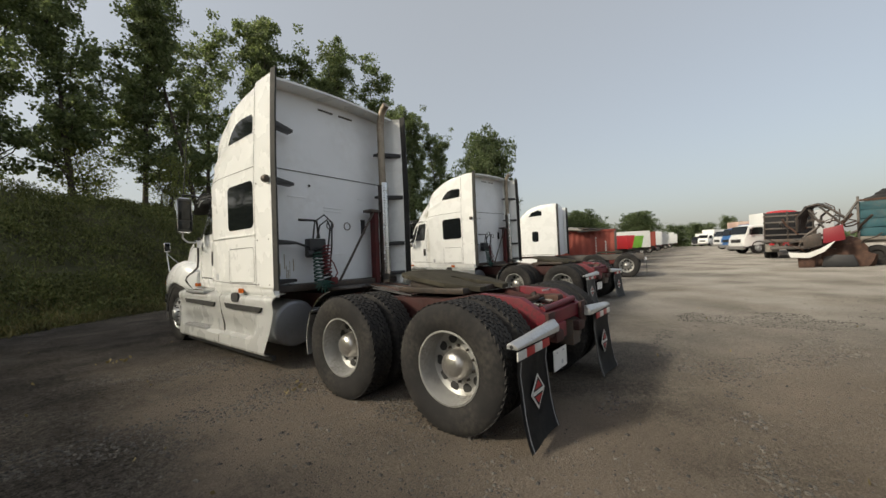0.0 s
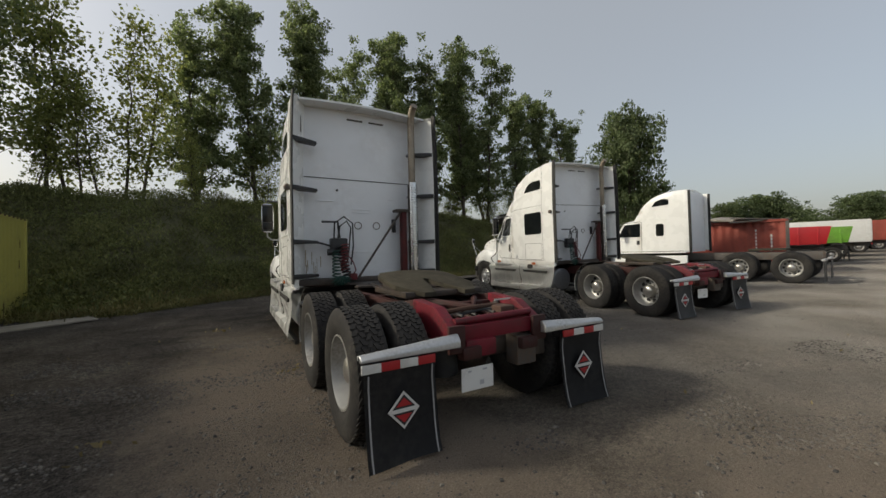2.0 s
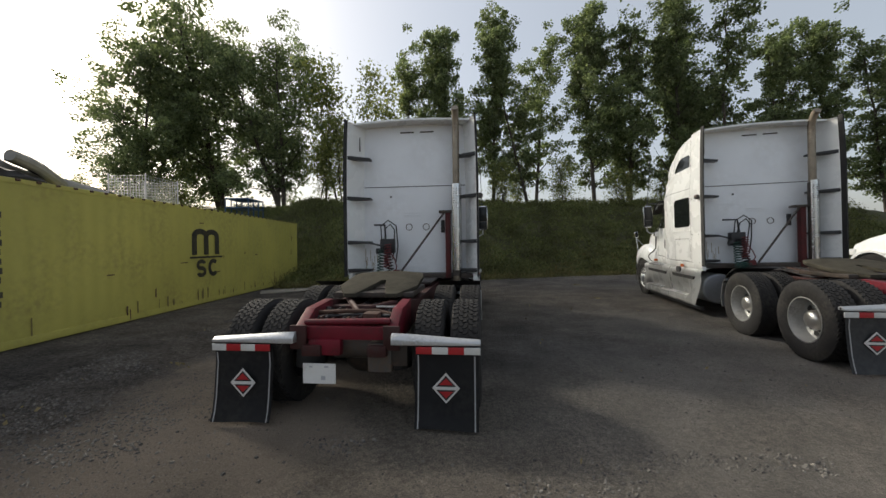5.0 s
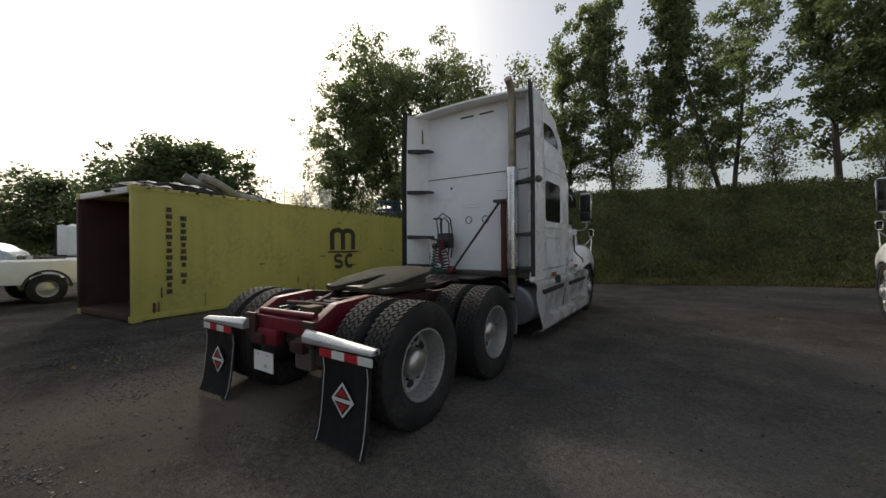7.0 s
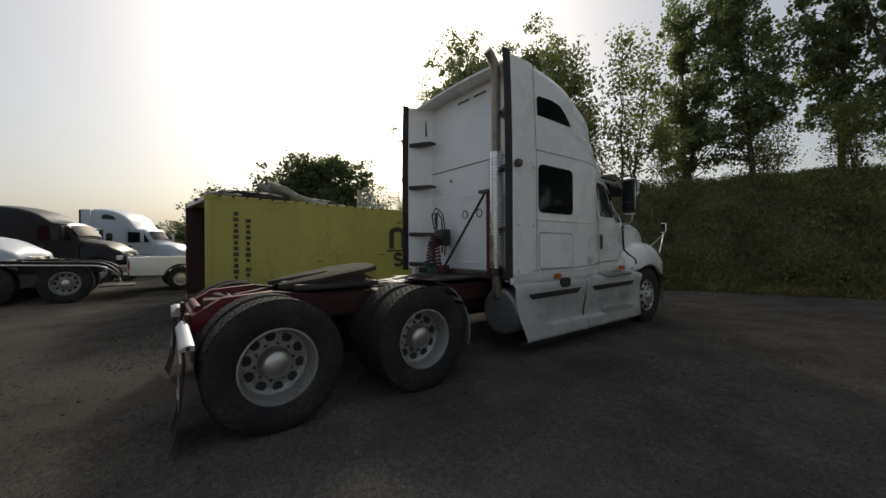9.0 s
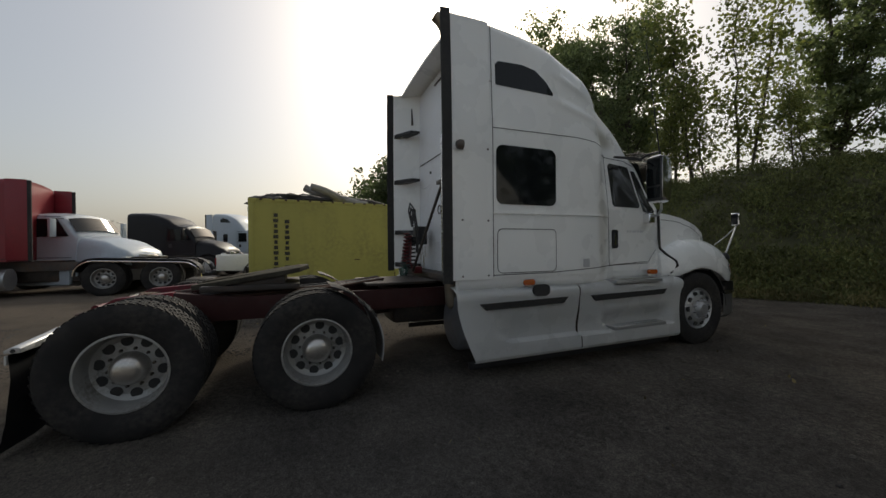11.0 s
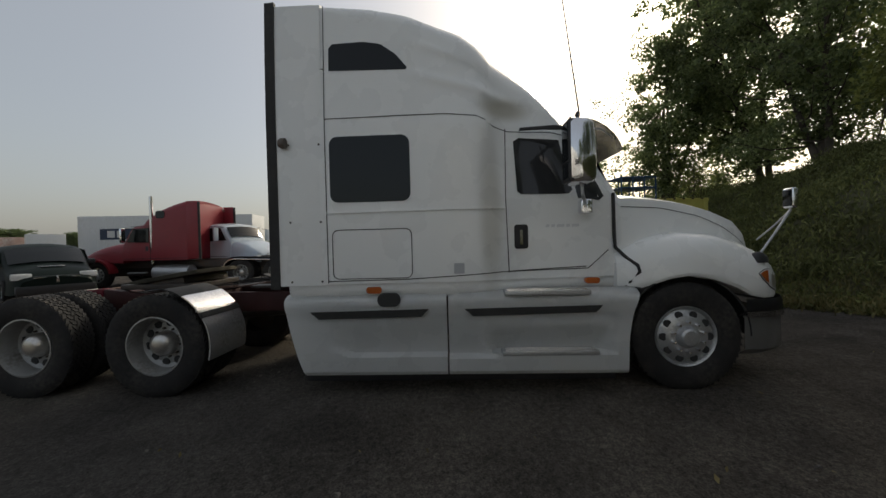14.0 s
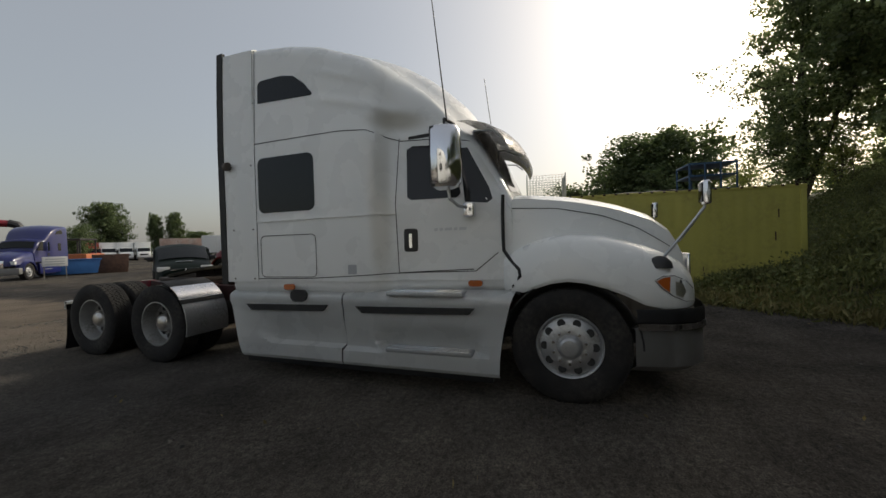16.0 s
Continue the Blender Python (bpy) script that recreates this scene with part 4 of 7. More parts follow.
def hood_section(y):
    """Bonnet with bulging wheel arches."""
    top = table([(5.30, 1.985), (5.5, 1.98), (5.8, 1.95), (6.1, 1.90), (6.4, 1.82), (6.65, 1.72), (6.82, 1.59), (6.92, 1.43), (6.98, 1.2), (7.0, 1.0)])(y)
    mid = table([(5.30, 0.905), (5.6, 0.89), (5.9, 0.855), (6.3, 0.79), (6.65, 0.69), (6.82, 0.60), (6.92, 0.53), (7.0, 0.46)])(y)
    wide = table([(5.30, 0.96), (5.42, 1.06), (5.6, 1.12), (5.8, 1.15), (6.1, 1.155), (6.4, 1.13), (6.65, 1.06), (6.82, 0.96), (6.92, 0.81), (6.98, 0.63), (7.0, 0.5)])(y)
    sh = table([(5.30, 1.30), (5.45, 1.40), (5.65, 1.48), (5.9, 1.52), (6.2, 1.50), (6.5, 1.42), (6.7, 1.33), (6.85, 1.24), (6.95, 1.12), (7.0, 0.99)])(y)
    arch = table([(5.30, 0.97), (5.36, 0.97), (5.5, 0.985), (5.62, 1.03), (5.75, 1.075), (5.89, 1.095), (6.03, 1.08), (6.2, 1.035), (6.36, 0.97), (6.45, 0.92), (6.55, 0.87), (6.7, 0.855), (7.0, 0.855)])(y)
    fl = min(1.20, sh)
    pts = [(wide - 0.02, y, arch), (wide, y, arch + 0.03), (wide, y, (arch + fl) / 2 - 0.02)]
    # fender crown rolling in to the bonnet
    for i in range(1, 8):
        a = math.pi / 2 * i / 7
        z0, z1 = (arch + fl) / 2, sh
        pts.append((mid + (wide - mid) * math.cos(a) ** 0.62 if i < 7 else mid, y, z0 + (z1 - z0) * math.sin(a) ** 1.1))
    for i in range(1, 5):
        f = i / 4
        pts.append((mid - 0.05 * f, y, sh + (top - 0.10 - sh) * f))
    x1 = mid - 0.05
    for i in range(1, 7):
        f = i / 6
        x = x1 * (1 - f)
        pts.append((x, y, top - 0.10 * (x / x1) ** 2.6))
    return pts + [(-x, yy, z) for x, yy, z in reversed(pts[:-1])]


def hood_x(y, z):
    """Half width of the bonnet and fender at a height."""
    side = [p for p in hood_section(min(max(y, 5.3), 7.0)) if p[0] > 0]
    side = side[:14]
    return float(np.interp(z, [p[2] for p in side], [p[0] for p in side]))


def skirt(sign, y0, y1, rear_slope, truck, scoops):
    """A moulded side skirt: a shelf at the top and hollows pressed in above the lower lip.
    scoops: (from y, to y, lower z, upper z, depth, soft end)."""
    face = table([(0.20, 1.15), (0.215, 1.215), (0.25, 1.238), (0.36, 1.232), (0.55, 1.205), (0.74, 1.192), (0.80, 1.195), (0.86, 1.212), (0.90, 1.215), (0.93, 1.205), (0.955, 1.18), (0.98, 1.12), (1.0, 1.02)])
    ease = lambda v: max(0.0, min(1.0, v)) ** 2 * (3 - 2 * max(0.0, min(1.0, v)))
    rows = []
    for z in (0.20, 0.215, 0.25, 0.30, 0.34, 0.365, 0.385, 0.40, 0.412, 0.425, 0.44, 0.47, 0.50, 0.54, 0.58, 0.62, 0.66, 0.70, 0.75, 0.80, 0.86, 0.92, 0.94, 0.955, 0.98, 1.0):
        a = y0 + rear_slope * (max(0.0, 0.93 - z) / 0.7) ** 1.6
        row = []
        for f in np.linspace(0, 1, 34):
            y = a + (y1 + (0.13 * ((z - 0.2) / 0.75) ** 2 if y1 > 5 else 0.0) - a) * f
            x = face(z)
            for c0, c1, lo, hi, deep, soft in scoops:
                rise = lo - 0.10 * ease((c0 + soft - y) / soft) * -1
                along = ease((y - c0) / soft) * ease((c1 - y) / soft)
                x -= deep * along * ease((z - rise) / 0.022) * (1 - ease((z - rise - 0.03) / max(hi - rise - 0.03, 0.05)))
            row.append((sign * x, y, z))
        rows.append(row)
    bm = loft(rows, caps=False, closed=False)
    bmesh.ops.solidify(bm, geom=bm.faces[:], thickness=0.02)
    return part("side_skirt", bm, WHITE, truck)


def fairing(sign, truck):
    """The fairing panel that closes the gap behind the sleeper, with a black trailing lip."""
    out = [(sign * 0.955, 2.36), (sign * 1.181, 2.43), (sign * 1.188, 2.36), (sign * 1.19, 1.98), (sign * 1.165, 1.98)]
    bm = bmesh.new()
    rows = []
    for z, t in ((1.08, 0), (1.4, 0), (2.0, 0), (2.7, 0), (3.2, 0.01), (3.5, 0.02), (3.81, 0.035)):
        rows.append([(x - sign * t, y, z) for x, y in out])
    rows.append([(sign * x, y, z) for x, y, z in ((0.94, 2.36, 3.84), (1.08, 2.43, 3.845), (1.10, 2.36, 3.84), (1.115, 1.98, 3.82), (1.09, 1.98, 3.82))])
    loft(rows, bm=bm)
    f = part("side_fairing", bm, WHITE, truck)
    lip = loft([[(sign * (1.16 - t), 1.985, z), (sign * (1.2 - t), 1.985, z), (sign * (1.19 - t), 1.885, z), (sign * (1.17 - t), 1.885, z)] for z, t in ((1.05, 0), (2.7, 0), (3.2, 0.01), (3.5, 0.02), (3.85, 0.035))])
    part("rubber_lip", lip, RUBBER, f)
    for z in (1.15, 1.66, 2.46, 3.19):
        br = box(min(sign * 0.78, sign * 1.165), max(sign * 0.78, sign * 1.165), 1.99, 2.14, z - 0.036, z + 0.036, 0.01)
        for v in br.verts:
            u = (1.165 - abs(v.co.x)) / 0.385
            v.co.y += 0.17 * u
            v.co.z = z + (v.co.z - z) * (1 - 0.45 * u)
        part("bracket", br, DARK, f)
    return f


def mirror(sign, truck):
    # tall head with a bowed chrome back, its glass to the rear
    rows = []
    for z, k in ((1.965, 0.55), (1.985, 0.85), (2.03, 1.0), (2.27, 1.06), (2.5, 1.0), (2.545, 0.85), (2.565, 0.55)):
        rows.append([(sign * 1.29 + 0.115 * k * math.cos(a), 4.80 + 0.19 * k * max(math.sin(a), -0.32), z) for a in [2 * math.pi * q / 20 for q in range(20)]])
    m = part("mirror_head", loft(rows), CHROME, truck, "tall mirror with a bowed chrome back")
    part("mirror_rim", box(sign * 1.29 - 0.104, sign * 1.29 + 0.104, 4.722, 4.775, 1.985, 2.545, 0.02, seg=3), DARK, m, "black plastic rim round the mirror glass")
    for z0, z1 in ((2.02, 2.16), (2.18, 2.51)):
        part("mirror_glass", box(sign * 1.29 - 0.09, sign * 1.29 + 0.09, 4.716, 4.726, z0, z1, 0.004), GLASS, m)
    part("mirror_arm", tube([(sign * 0.95, 4.86, 2.58), (sign * 1.1, 4.87, 2.63), (sign * 1.29, 4.84, 2.62), (sign * 1.29, 4.84, 2.54)], 0.016), DARK, truck)
    part("mirror_arm", tube([(sign * 1.29, 4.86, 1.99), (sign * 1.285, 4.87, 1.88), (sign * 1.2, 4.92, 1.82), (sign * 1.02, 4.98, 1.81)], 0.016), ALLOY, truck)
    part("mirror_foot", box(sign * 1.01 - 0.06, sign * 1.01 + 0.06, 4.93, 5.04, 1.72, 1.86, 0.025, seg=3), CHROME, truck)
    hm = box(sign * 0.955 - 0.062, sign * 0.955 + 0.062, 6.95, 7.01, 1.72, 1.92, 0.025, seg=3)
    head = part("hood_mirror_head", hm, CHROME, truck)
    part("mirror_glass", box(sign * 0.955 - 0.046, sign * 0.955 + 0.046, 6.942, 6.952, 1.74, 1.90, 0.003), GLASS, head)
    part("hood_mirror_stalk", tube([(sign * 1.0, 6.64, 1.27), (sign * 0.98, 6.80, 1.47), (sign * 0.96, 6.97, 1.70), (sign * 0.955, 6.98, 1.78)], 0.012), ALLOY, truck)
    part("hood_mirror_stalk", tube([(sign * 0.72, 6.84, 1.42), (sign * 0.85, 6.90, 1.55), (sign * 0.96, 6.97, 1.70)], 0.009), ALLOY, truck)
    part("stalk_foot", loft([[(sign * 1.0 + k * 0.045 * math.cos(a), 6.63 + k * 0.10 * math.sin(a), z) for a in [2 * math.pi * q / 14 for q in range(14)]] for z, k in ((1.20, 1.0), (1.25, 0.9), (1.29, 0.55), (1.305, 0.2))]), DARK, truck)
    part("aerial", rod((sign * 1.27, 4.86, 2.6), (sign * 1.21, 4.70, 4.05), 0.008, 0.0045, 6), DARK, truck)


def coil(start, end, r, turns, thick, bm=None):
    a, b = Vector(start), Vector(end)
    n = turns * 10
    d = (b - a)
    u = d.cross(Vector((0, 1, 0.2))).normalized()
    w = d.cross(u).normalized()
    return tube([a + d * (i / n) + r * (math.cos(2 * math.pi * i / 10) * u + math.sin(2 * math.pi * i / 10) * w) for i in range(n + 1)], thick, 5, bm)


def diamond(cx, y, cz, s, truck, tilt=0.0):
    for nm, k, mat, o in (("emblem_border", 1.0, WHITE_TAPE, 0.0), ("emblem_field", 0.82, FLAP, 0.002), ("emblem_top", 0.7, RED_TAPE, 0.004)):
        if nm != "emblem_top":
            pts = [(cx - s * k, cz), (cx, cz + s * 1.1 * k), (cx + s * k, cz), (cx, cz - s * 1.1 * k)]
            part(nm, prism(pts, "y", y - 0.004 - o, y - o), mat, truck)
        else:
            for sg in (1, -1):
                pts = [(cx - s * k * 0.72, cz + sg * 0.016 + sg * s * 0.10), (cx, cz + sg * s * 1.02 * k), (cx + s * k * 0.72, cz + sg * 0.016 + sg * s * 0.10)]
                part("emblem_triangle", prism(pts, "y", y - 0.004 - o, y - o), mat, truck)
            part("emblem_bar", box(cx - s * 0.8, cx + s * 0.8, y - 0.005 - o, y - o, cz - 0.013, cz + 0.013), WHITE_TAPE, truck)


def tractor():
    t = thing("tractor_truck", None, "white long-nosed sleeper tractor truck without a trailer", "truck", "white tractor trucks in a row")
    # cab and sleeper shell
    ys = [2.385] + [2.42 + 0.08 * i for i in range(37)] + [5.38]
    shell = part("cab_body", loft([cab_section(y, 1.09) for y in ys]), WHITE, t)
    # roof lip running over the back wall
    rows = []
    for y in (2.39, 2.2, 2.1):
        sec = cab_section(2.385, 1.09)
        mid = [p for p in sec if p[2] > 3.55]
        rows.append([(p[0], y, p[2]) for p in mid] + [(p[0] * 0.985, y, p[2] - 0.03) for p in reversed(mid)])
    part("roof_lip", loft(rows), WHITE, t)
    # rear wall with its ribs, seam, vents and ports
    wall = part("rear_wall", box(-0.96, 0.96, 2.36, 2.40, 1.09, 3.80, 0.012), PANEL, t, "pale grey rear wall of the sleeper")
    part("wall_seam", box(-0.95, 0.95, 2.354, 2.362, 2.69, 2.702), SEAM, wall)
    for x0, x1, z in ((-0.78, -0.5, 2.33), (-0.2, 0.12, 2.16), (-0.2, 0.12, 2.21), (0.45, 0.62, 2.4), (-0.25, 0.2, 1.5), (-0.25, 0.25, 1.2)):
        part("wall_rib", box(x0, x1, 2.348, 2.363, z - 0.008, z + 0.008, 0.004), PANEL, wall)
    for x in (-0.12, 0.25):
        part("vent", box(x - 0.13, x + 0.13, 2.345, 2.363, 3.69, 3.715, 0.006), DULL_STEEL, wall)
    for x in (-0.10, 0.22):
        ring = lathe([(0.052, -0.006), (0.064, -0.006), (0.064, 0.006), (0.052, 0.006), (0.052, -0.006)], 24)
        bmesh.ops.transform(ring, matrix=pose(x, 2.356, 1.94, 0, 0, 90), verts=ring.verts)
        part("round_port", ring, DULL_STEEL, wall)
    for x in (-1.0, 1.06):
        part("vent", box(x - 0.012, x + 0.012, 2.20 if x > 0 else 2.24, 2.37, 3.36, 3.62, 0.004), DULL_STEEL, wall)
    rng = np.random.default_rng(6)
    for k in range(9):
        x, z = rng.uniform(-0.95, -0.72), rng.uniform(1.25, 1.55)
        part("rust_streak", box(x, x + rng.uniform(0.005, 0.014), 2.3585, 2.3615, z - rng.uniform(0.1, 0.3), z), STAIN, wall)
    part("port", rod((-0.44, 2.345, 2.51), (-0.44, 2.37, 2.51), 0.018), DARK, wall)
    part("small_vent", box(0.50, 0.57, 2.33, 2.37, 1.83, 2.06, 0.008), DARK, wall)
    part("wall_sill", box(-1.1, 1.1, 2.15, 2.6, 1.0, 1.09, 0.01), IRON, t)
    for s in (-1, 1):
        fairing(s, t)
    # glass and panel gaps on both flanks
    for s in (-1, 1):
        part("sleeper_window", on_side(rounded(2.5, 3.28, 1.88, 2.515, 0.08), flank, s, 0.006), GLASS, t, "dark tinted window with rounded corners")
        arc = [(2.51, 3.16), (2.51, 3.38), (2.55, 3.42), (2.85, 3.43), (3.02, 3.40), (3.16, 3.30), (3.27, 3.17), (3.26, 3.145)]
        part("roof_window", on_side(arc, flank, s, 0.006), GLASS, t, "dark curved roof window")
        part("door_window", on_side([(4.32, 1.96), (4.30, 2.47), (4.36, 2.51), (4.78, 2.50), (4.88, 1.97), (4.84, 1.93), (4.36, 1.93)], flank, s, 0.006), DOOR_GLASS, t)
        part("vent_window", on_side([(4.93, 1.88), (4.84, 2.46), (4.93, 2.46), (5.16, 2.02), (5.20, 1.90), (5.15, 1.86)], flank, s, 0.006), DOOR_GLASS, t)
        gaps = bmesh.new()
        for line in ([(2.46, 1.1), (2.46, 3.80)], [(2.46, 2.69), (3.0, 2.695), (3.6, 2.70), (3.92, 2.68), (4.1, 2.61), (4.22, 2.575)],
                     [(2.46, 1.12), (3.2, 1.125), (4.16, 1.17), (5.0, 1.2)], [(4.22, 2.60), (4.2, 1.9), (4.22, 1.16)], [(4.22, 2.57), (4.7, 2.58), (4.95, 2.53)],
                     [(4.22, 1.17), (5.02, 1.18), (5.24, 1.36)], [(2.0, 3.19), (2.46, 3.18)]):
            seam_on_side(line, flank, s, bm=gaps)
        seam_on_side(rounded(2.51, 3.28, 1.14, 1.615, 0.06) + [rounded(2.51, 3.28, 1.14, 1.615, 0.06)[0]], flank, s, half=0.004, bm=gaps)
        part("panel_gap", gaps, SEAM, t)
        part("moulding", on_side([(2.46, 1.775), (4.2, 1.785), (4.2, 1.80), (2.46, 1.79)], flank, s, 0.012, 0.02), WHITE, t)
        hd = part("door_handle", on_side(rounded(4.28, 4.42, 1.39, 1.63, 0.03), flank, s, 0.008), DARK, t, "black recessed door handle")
        part("grip", on_side(rounded(4.335, 4.365, 1.43, 1.58, 0.012), flank, s, 0.02), CHROME, hd)
        part("marker_lamp", on_side(rounded(2.83, 2.98, 0.995, 1.06, 0.03), lambda y, z: 1.19, s, 0.012), AMBER, t, "amber side marker lamp")
        part("marker_lamp", on_side(rounded(4.96, 5.1, 1.035, 1.095, 0.028), lambda y, z: 1.02, s, 0.03, 0.05), AMBER, t, "amber side marker lamp")
        part("filler_hole", on_side(rounded(2.94, 3.16, 0.87, 1.0, 0.06), lambda y, z: 1.218, s, 0.012, 0.03), SEAM, t)
        part("step_strip", on_side([(2.28, 0.825), (3.43, 0.84), (3.36, 0.77), (2.36, 0.755)], lambda y, z: 1.207, s, 0.012, 0.03), RUBBER, t)
        part("step_strip", on_side([(3.77, 0.835), (5.06, 0.85), (5.0, 0.785), (3.85, 0.765)], lambda y, z: 1.207, s, 0.012, 0.03), RUBBER, t)
        for x0, x1, y0, y1, z in ((1.02, 1.24, 4.15, 4.95, 0.985), (1.07, 1.235, 4.12, 5.02, 0.415)):
            st = part("step_plate", box(min(s * x0, s * x1), max(s * x0, s * x1), y0, y1, z - 0.03, z + 0.012, 0.008), ALLOY, t, "ribbed alloy step")
            for k in range(3):
                part("step_rib", box(s * (x1 - 0.03 - 0.045 * k) - 0.009, s * (x1 - 0.03 - 0.045 * k) + 0.009, y0 + 0.03, y1 - 0.03, z + 0.01, z + 0.02, 0.003), CHROME, st)
        for k in range(7):
            y0 = 4.60 + 0.05 * k + 0.006 * (k % 3)
            part("door_print_bar", on_side([(y0, 1.595), (y0 + 0.036, 1.60), (y0 + 0.036, 1.628), (y0, 1.623)], flank, s, 0.003, 0.004), FAINT, t)
        part("rivet_sticker", on_side(rounded(3.68, 3.78, 1.17, 1.27, 0.01), flank, s, 0.004), GREY_BAR, t)
        # lower sill between body and skirts, following the flank
        rows = []
        for y in [2.06 + 0.09 * i for i in range(37)]:
            x = HALF(y) - 0.016
            rows.append([(s * x, y, 1.105 + 0.03 * max(0.0, min(1.0, y - 3.9))), (s * x, y, 1.04), (s * (x - 0.012), y, 0.995), (s * (x - 0.05), y, 0.955), (s * (x - 0.08), y, 0.955), (s * (x - 0.08), y, 1.105)])
        part("body_sill", loft(rows), WHITE, t)
        skirt(s, 2.02, 3.6, 0.2, t, [(2.42, 3.9, 0.385, 0.78, 0.085, 0.28)])
        skirt(s, 3.615, 5.28, 0.0, t, [(3.3, 4.15, 0.37, 0.76, 0.07, 0.3), (3.95, 5.2, 0.385, 0.70, 0.13, 0.16)])
        part("under_rail", box(min(s * 1.08, s * 1.14), max(s * 1.08, s * 1.14), 2.2, 5.2, 0.13, 0.2, 0.01), DARK, t)
        lamp = lathe([(0.0, 0.05), (0.035, 0.045), (0.05, 0.02), (0.05, -0.02), (0.0, -0.03)], 18)
        bmesh.ops.transform(lamp, matrix=pose(s * 1.225, 2.07, 2.46, 0, 0, -90), verts=lamp.verts)
        part("load_lamp", lamp, DULL_STEEL, t, "round dark metal load lamp")
        for z in (1.12, 1.7, 2.45, 3.2, 3.6):
            for y in (2.1, 2.4):
                part("rivet", rod((s * flank(y, z), y, z), (s * (flank(y, z) + 0.006), y, z), 0.011, n=8), DULL_STEEL, t)
        tank = rod((s * 0.82, 2.14, 0.58), (s * 0.82, 3.5, 0.58), 0.31, n=32)
        bmesh.ops.bevel(tank, geom=[e for e in tank.edges if len(e.link_faces) == 2 and any(len(f.verts) > 4 for f in e.link_faces)], offset=0.05, segments=4, affect="EDGES", profile=0.5)
        part("fuel_tank", tank, TANK, t, "grey round-ended fuel tank")
        mirror(s, t)
    # windscreen, visor, front
    rows = []
    for y in (5.03, 5.11, 5.2, 5.3, 5.36):
        w = HALF(y) - 0.15
        rows.append([(w * f, y, ROOF(y) + 0.016 - (ROOF(y) - EDGE(y)) * abs(f) ** 2) for f in np.linspace(-1, 1, 13)])
    part("windscreen", loft(rows, caps=False, closed=False), GLASS, t, "dark raked windscreen")
    rows = []
    for y, z in ((4.96, 2.76), (5.08, 2.755), (5.22, 2.715), (5.33, 2.65), (5.41, 2.57), (5.46, 2.49), (5.485, 2.41)):
        rows.append([(0.96 * f, y - 0.10 * abs(f) ** 3, z - 0.06 * f * f) for f in np.linspace(-1, 1, 21)])
    vis = loft(rows, caps=False, closed=False)
    bmesh.ops.solidify(vis, geom=vis.faces[:], thickness=0.012)
    visor = part("sun_visor", vis, SMOKE, t, "smoked glossy sun visor over the windscreen")
    for f in (-0.9, 0.0, 0.9):
        part("visor_bracket", tube([(f, 5.02, 2.60), (f, 5.2, 2.58), (f, 5.36 - 0.07 * abs(f), 2.5)], 0.009, 8), ALLOY, visor)
    for s in (-1, 1):
        part("wind_deflector", prism([(4.35, 2.56), (4.36, 2.585), (4.7, 2.60), (4.86, 2.575), (4.84, 2.55), (4.6, 2.565)], "x", s * 1.0 - 0.03 * (s < 0), s * 1.0 + 0.03 * (s > 0), 0.004), SEAM, t)
    wip = tube([(-0.5, 5.36, 1.99), (-0.1, 5.33, 2.08), (0.35, 5.27, 2.18)], 0.008)
    part("wiper", wip, DARK, t)
    # bonnet and nose
    hy = [5.30, 5.4, 5.5, 5.62, 5.75, 5.89, 6.03, 6.2, 6.36, 6.5, 6.65, 6.75, 6.82, 6.88, 6.93, 6.97, 7.0]
    part("bonnet", loft([hood_section(y) for y in hy]), WHITE, t, "rounded white bonnet with bulging fenders")
    part("grille", box(-0.40, 0.40, 6.985, 7.015, 0.98, 1.3, 0.01), CHROME, t)
    for s in (-1, 1):
        part("headlamp_bezel", on_side([(6.574, 1.102), (6.644, 1.139), (6.74, 1.138), (6.834, 1.095), (6.916, 1.017), (6.936, 0.93), (6.924, 0.9), (6.83, 0.912), (6.726, 0.96), (6.625, 1.035)], hood_x, s, 0.006, 0.03), SEAM, t, "dark frame round the headlamp")
        hl = part("headlamp", on_side([(6.58, 1.10), (6.645, 1.133), (6.74, 1.132), (6.83, 1.09), (6.91, 1.013), (6.93, 0.93), (6.92, 0.905), (6.83, 0.918), (6.73, 0.965), (6.63, 1.04)], hood_x, s, 0.012, 0.03), LENS, t, "clear almond-shaped headlamp")
        part("indicator", on_side([(6.588, 1.098), (6.645, 1.125), (6.70, 1.127), (6.69, 1.0), (6.635, 1.045)], hood_x, s, 0.017), AMBER, hl)
        part("reflector_bowl", on_side([(6.74, 1.09), (6.80, 1.07), (6.83, 1.0), (6.80, 0.955), (6.74, 0.975)], hood_x, s, 0.015), SATIN, hl)
        edge = bmesh.new()
        tube([(s * x, y, z) for x, y, z in ((0.905, 5.30, 1.93), (0.922, 5.295, 1.75), (0.928, 5.295, 1.5), (0.935, 5.30, 1.38), (0.985, 5.37, 1.29), (1.06, 5.46, 1.2), (1.075, 5.47, 1.14), (1.03, 5.40, 1.04), (1.0, 5.35, 0.985), (1.08, 5.47, 0.975))], 0.017, 8, edge)
        part("bonnet_seal", edge, RUBBER, t, "black rubber seal behind the bonnet")
        crease = bmesh.new()
        for i, y in enumerate(np.linspace(5.33, 6.8, 22)):
            z = table([(5.33, 1.80), (5.8, 1.775), (6.2, 1.69), (6.5, 1.57), (6.8, 1.38)])(y)
            cv = [crease.verts.new((s * (hood_x(y, z) + 0.004), y, z)), crease.verts.new((s * (hood_x(y, z - 0.008) + 0.004), y, z - 0.008))]
            if i:
                crease.faces.new((pv[0], pv[1], cv[1], cv[0]))
            pv = cv
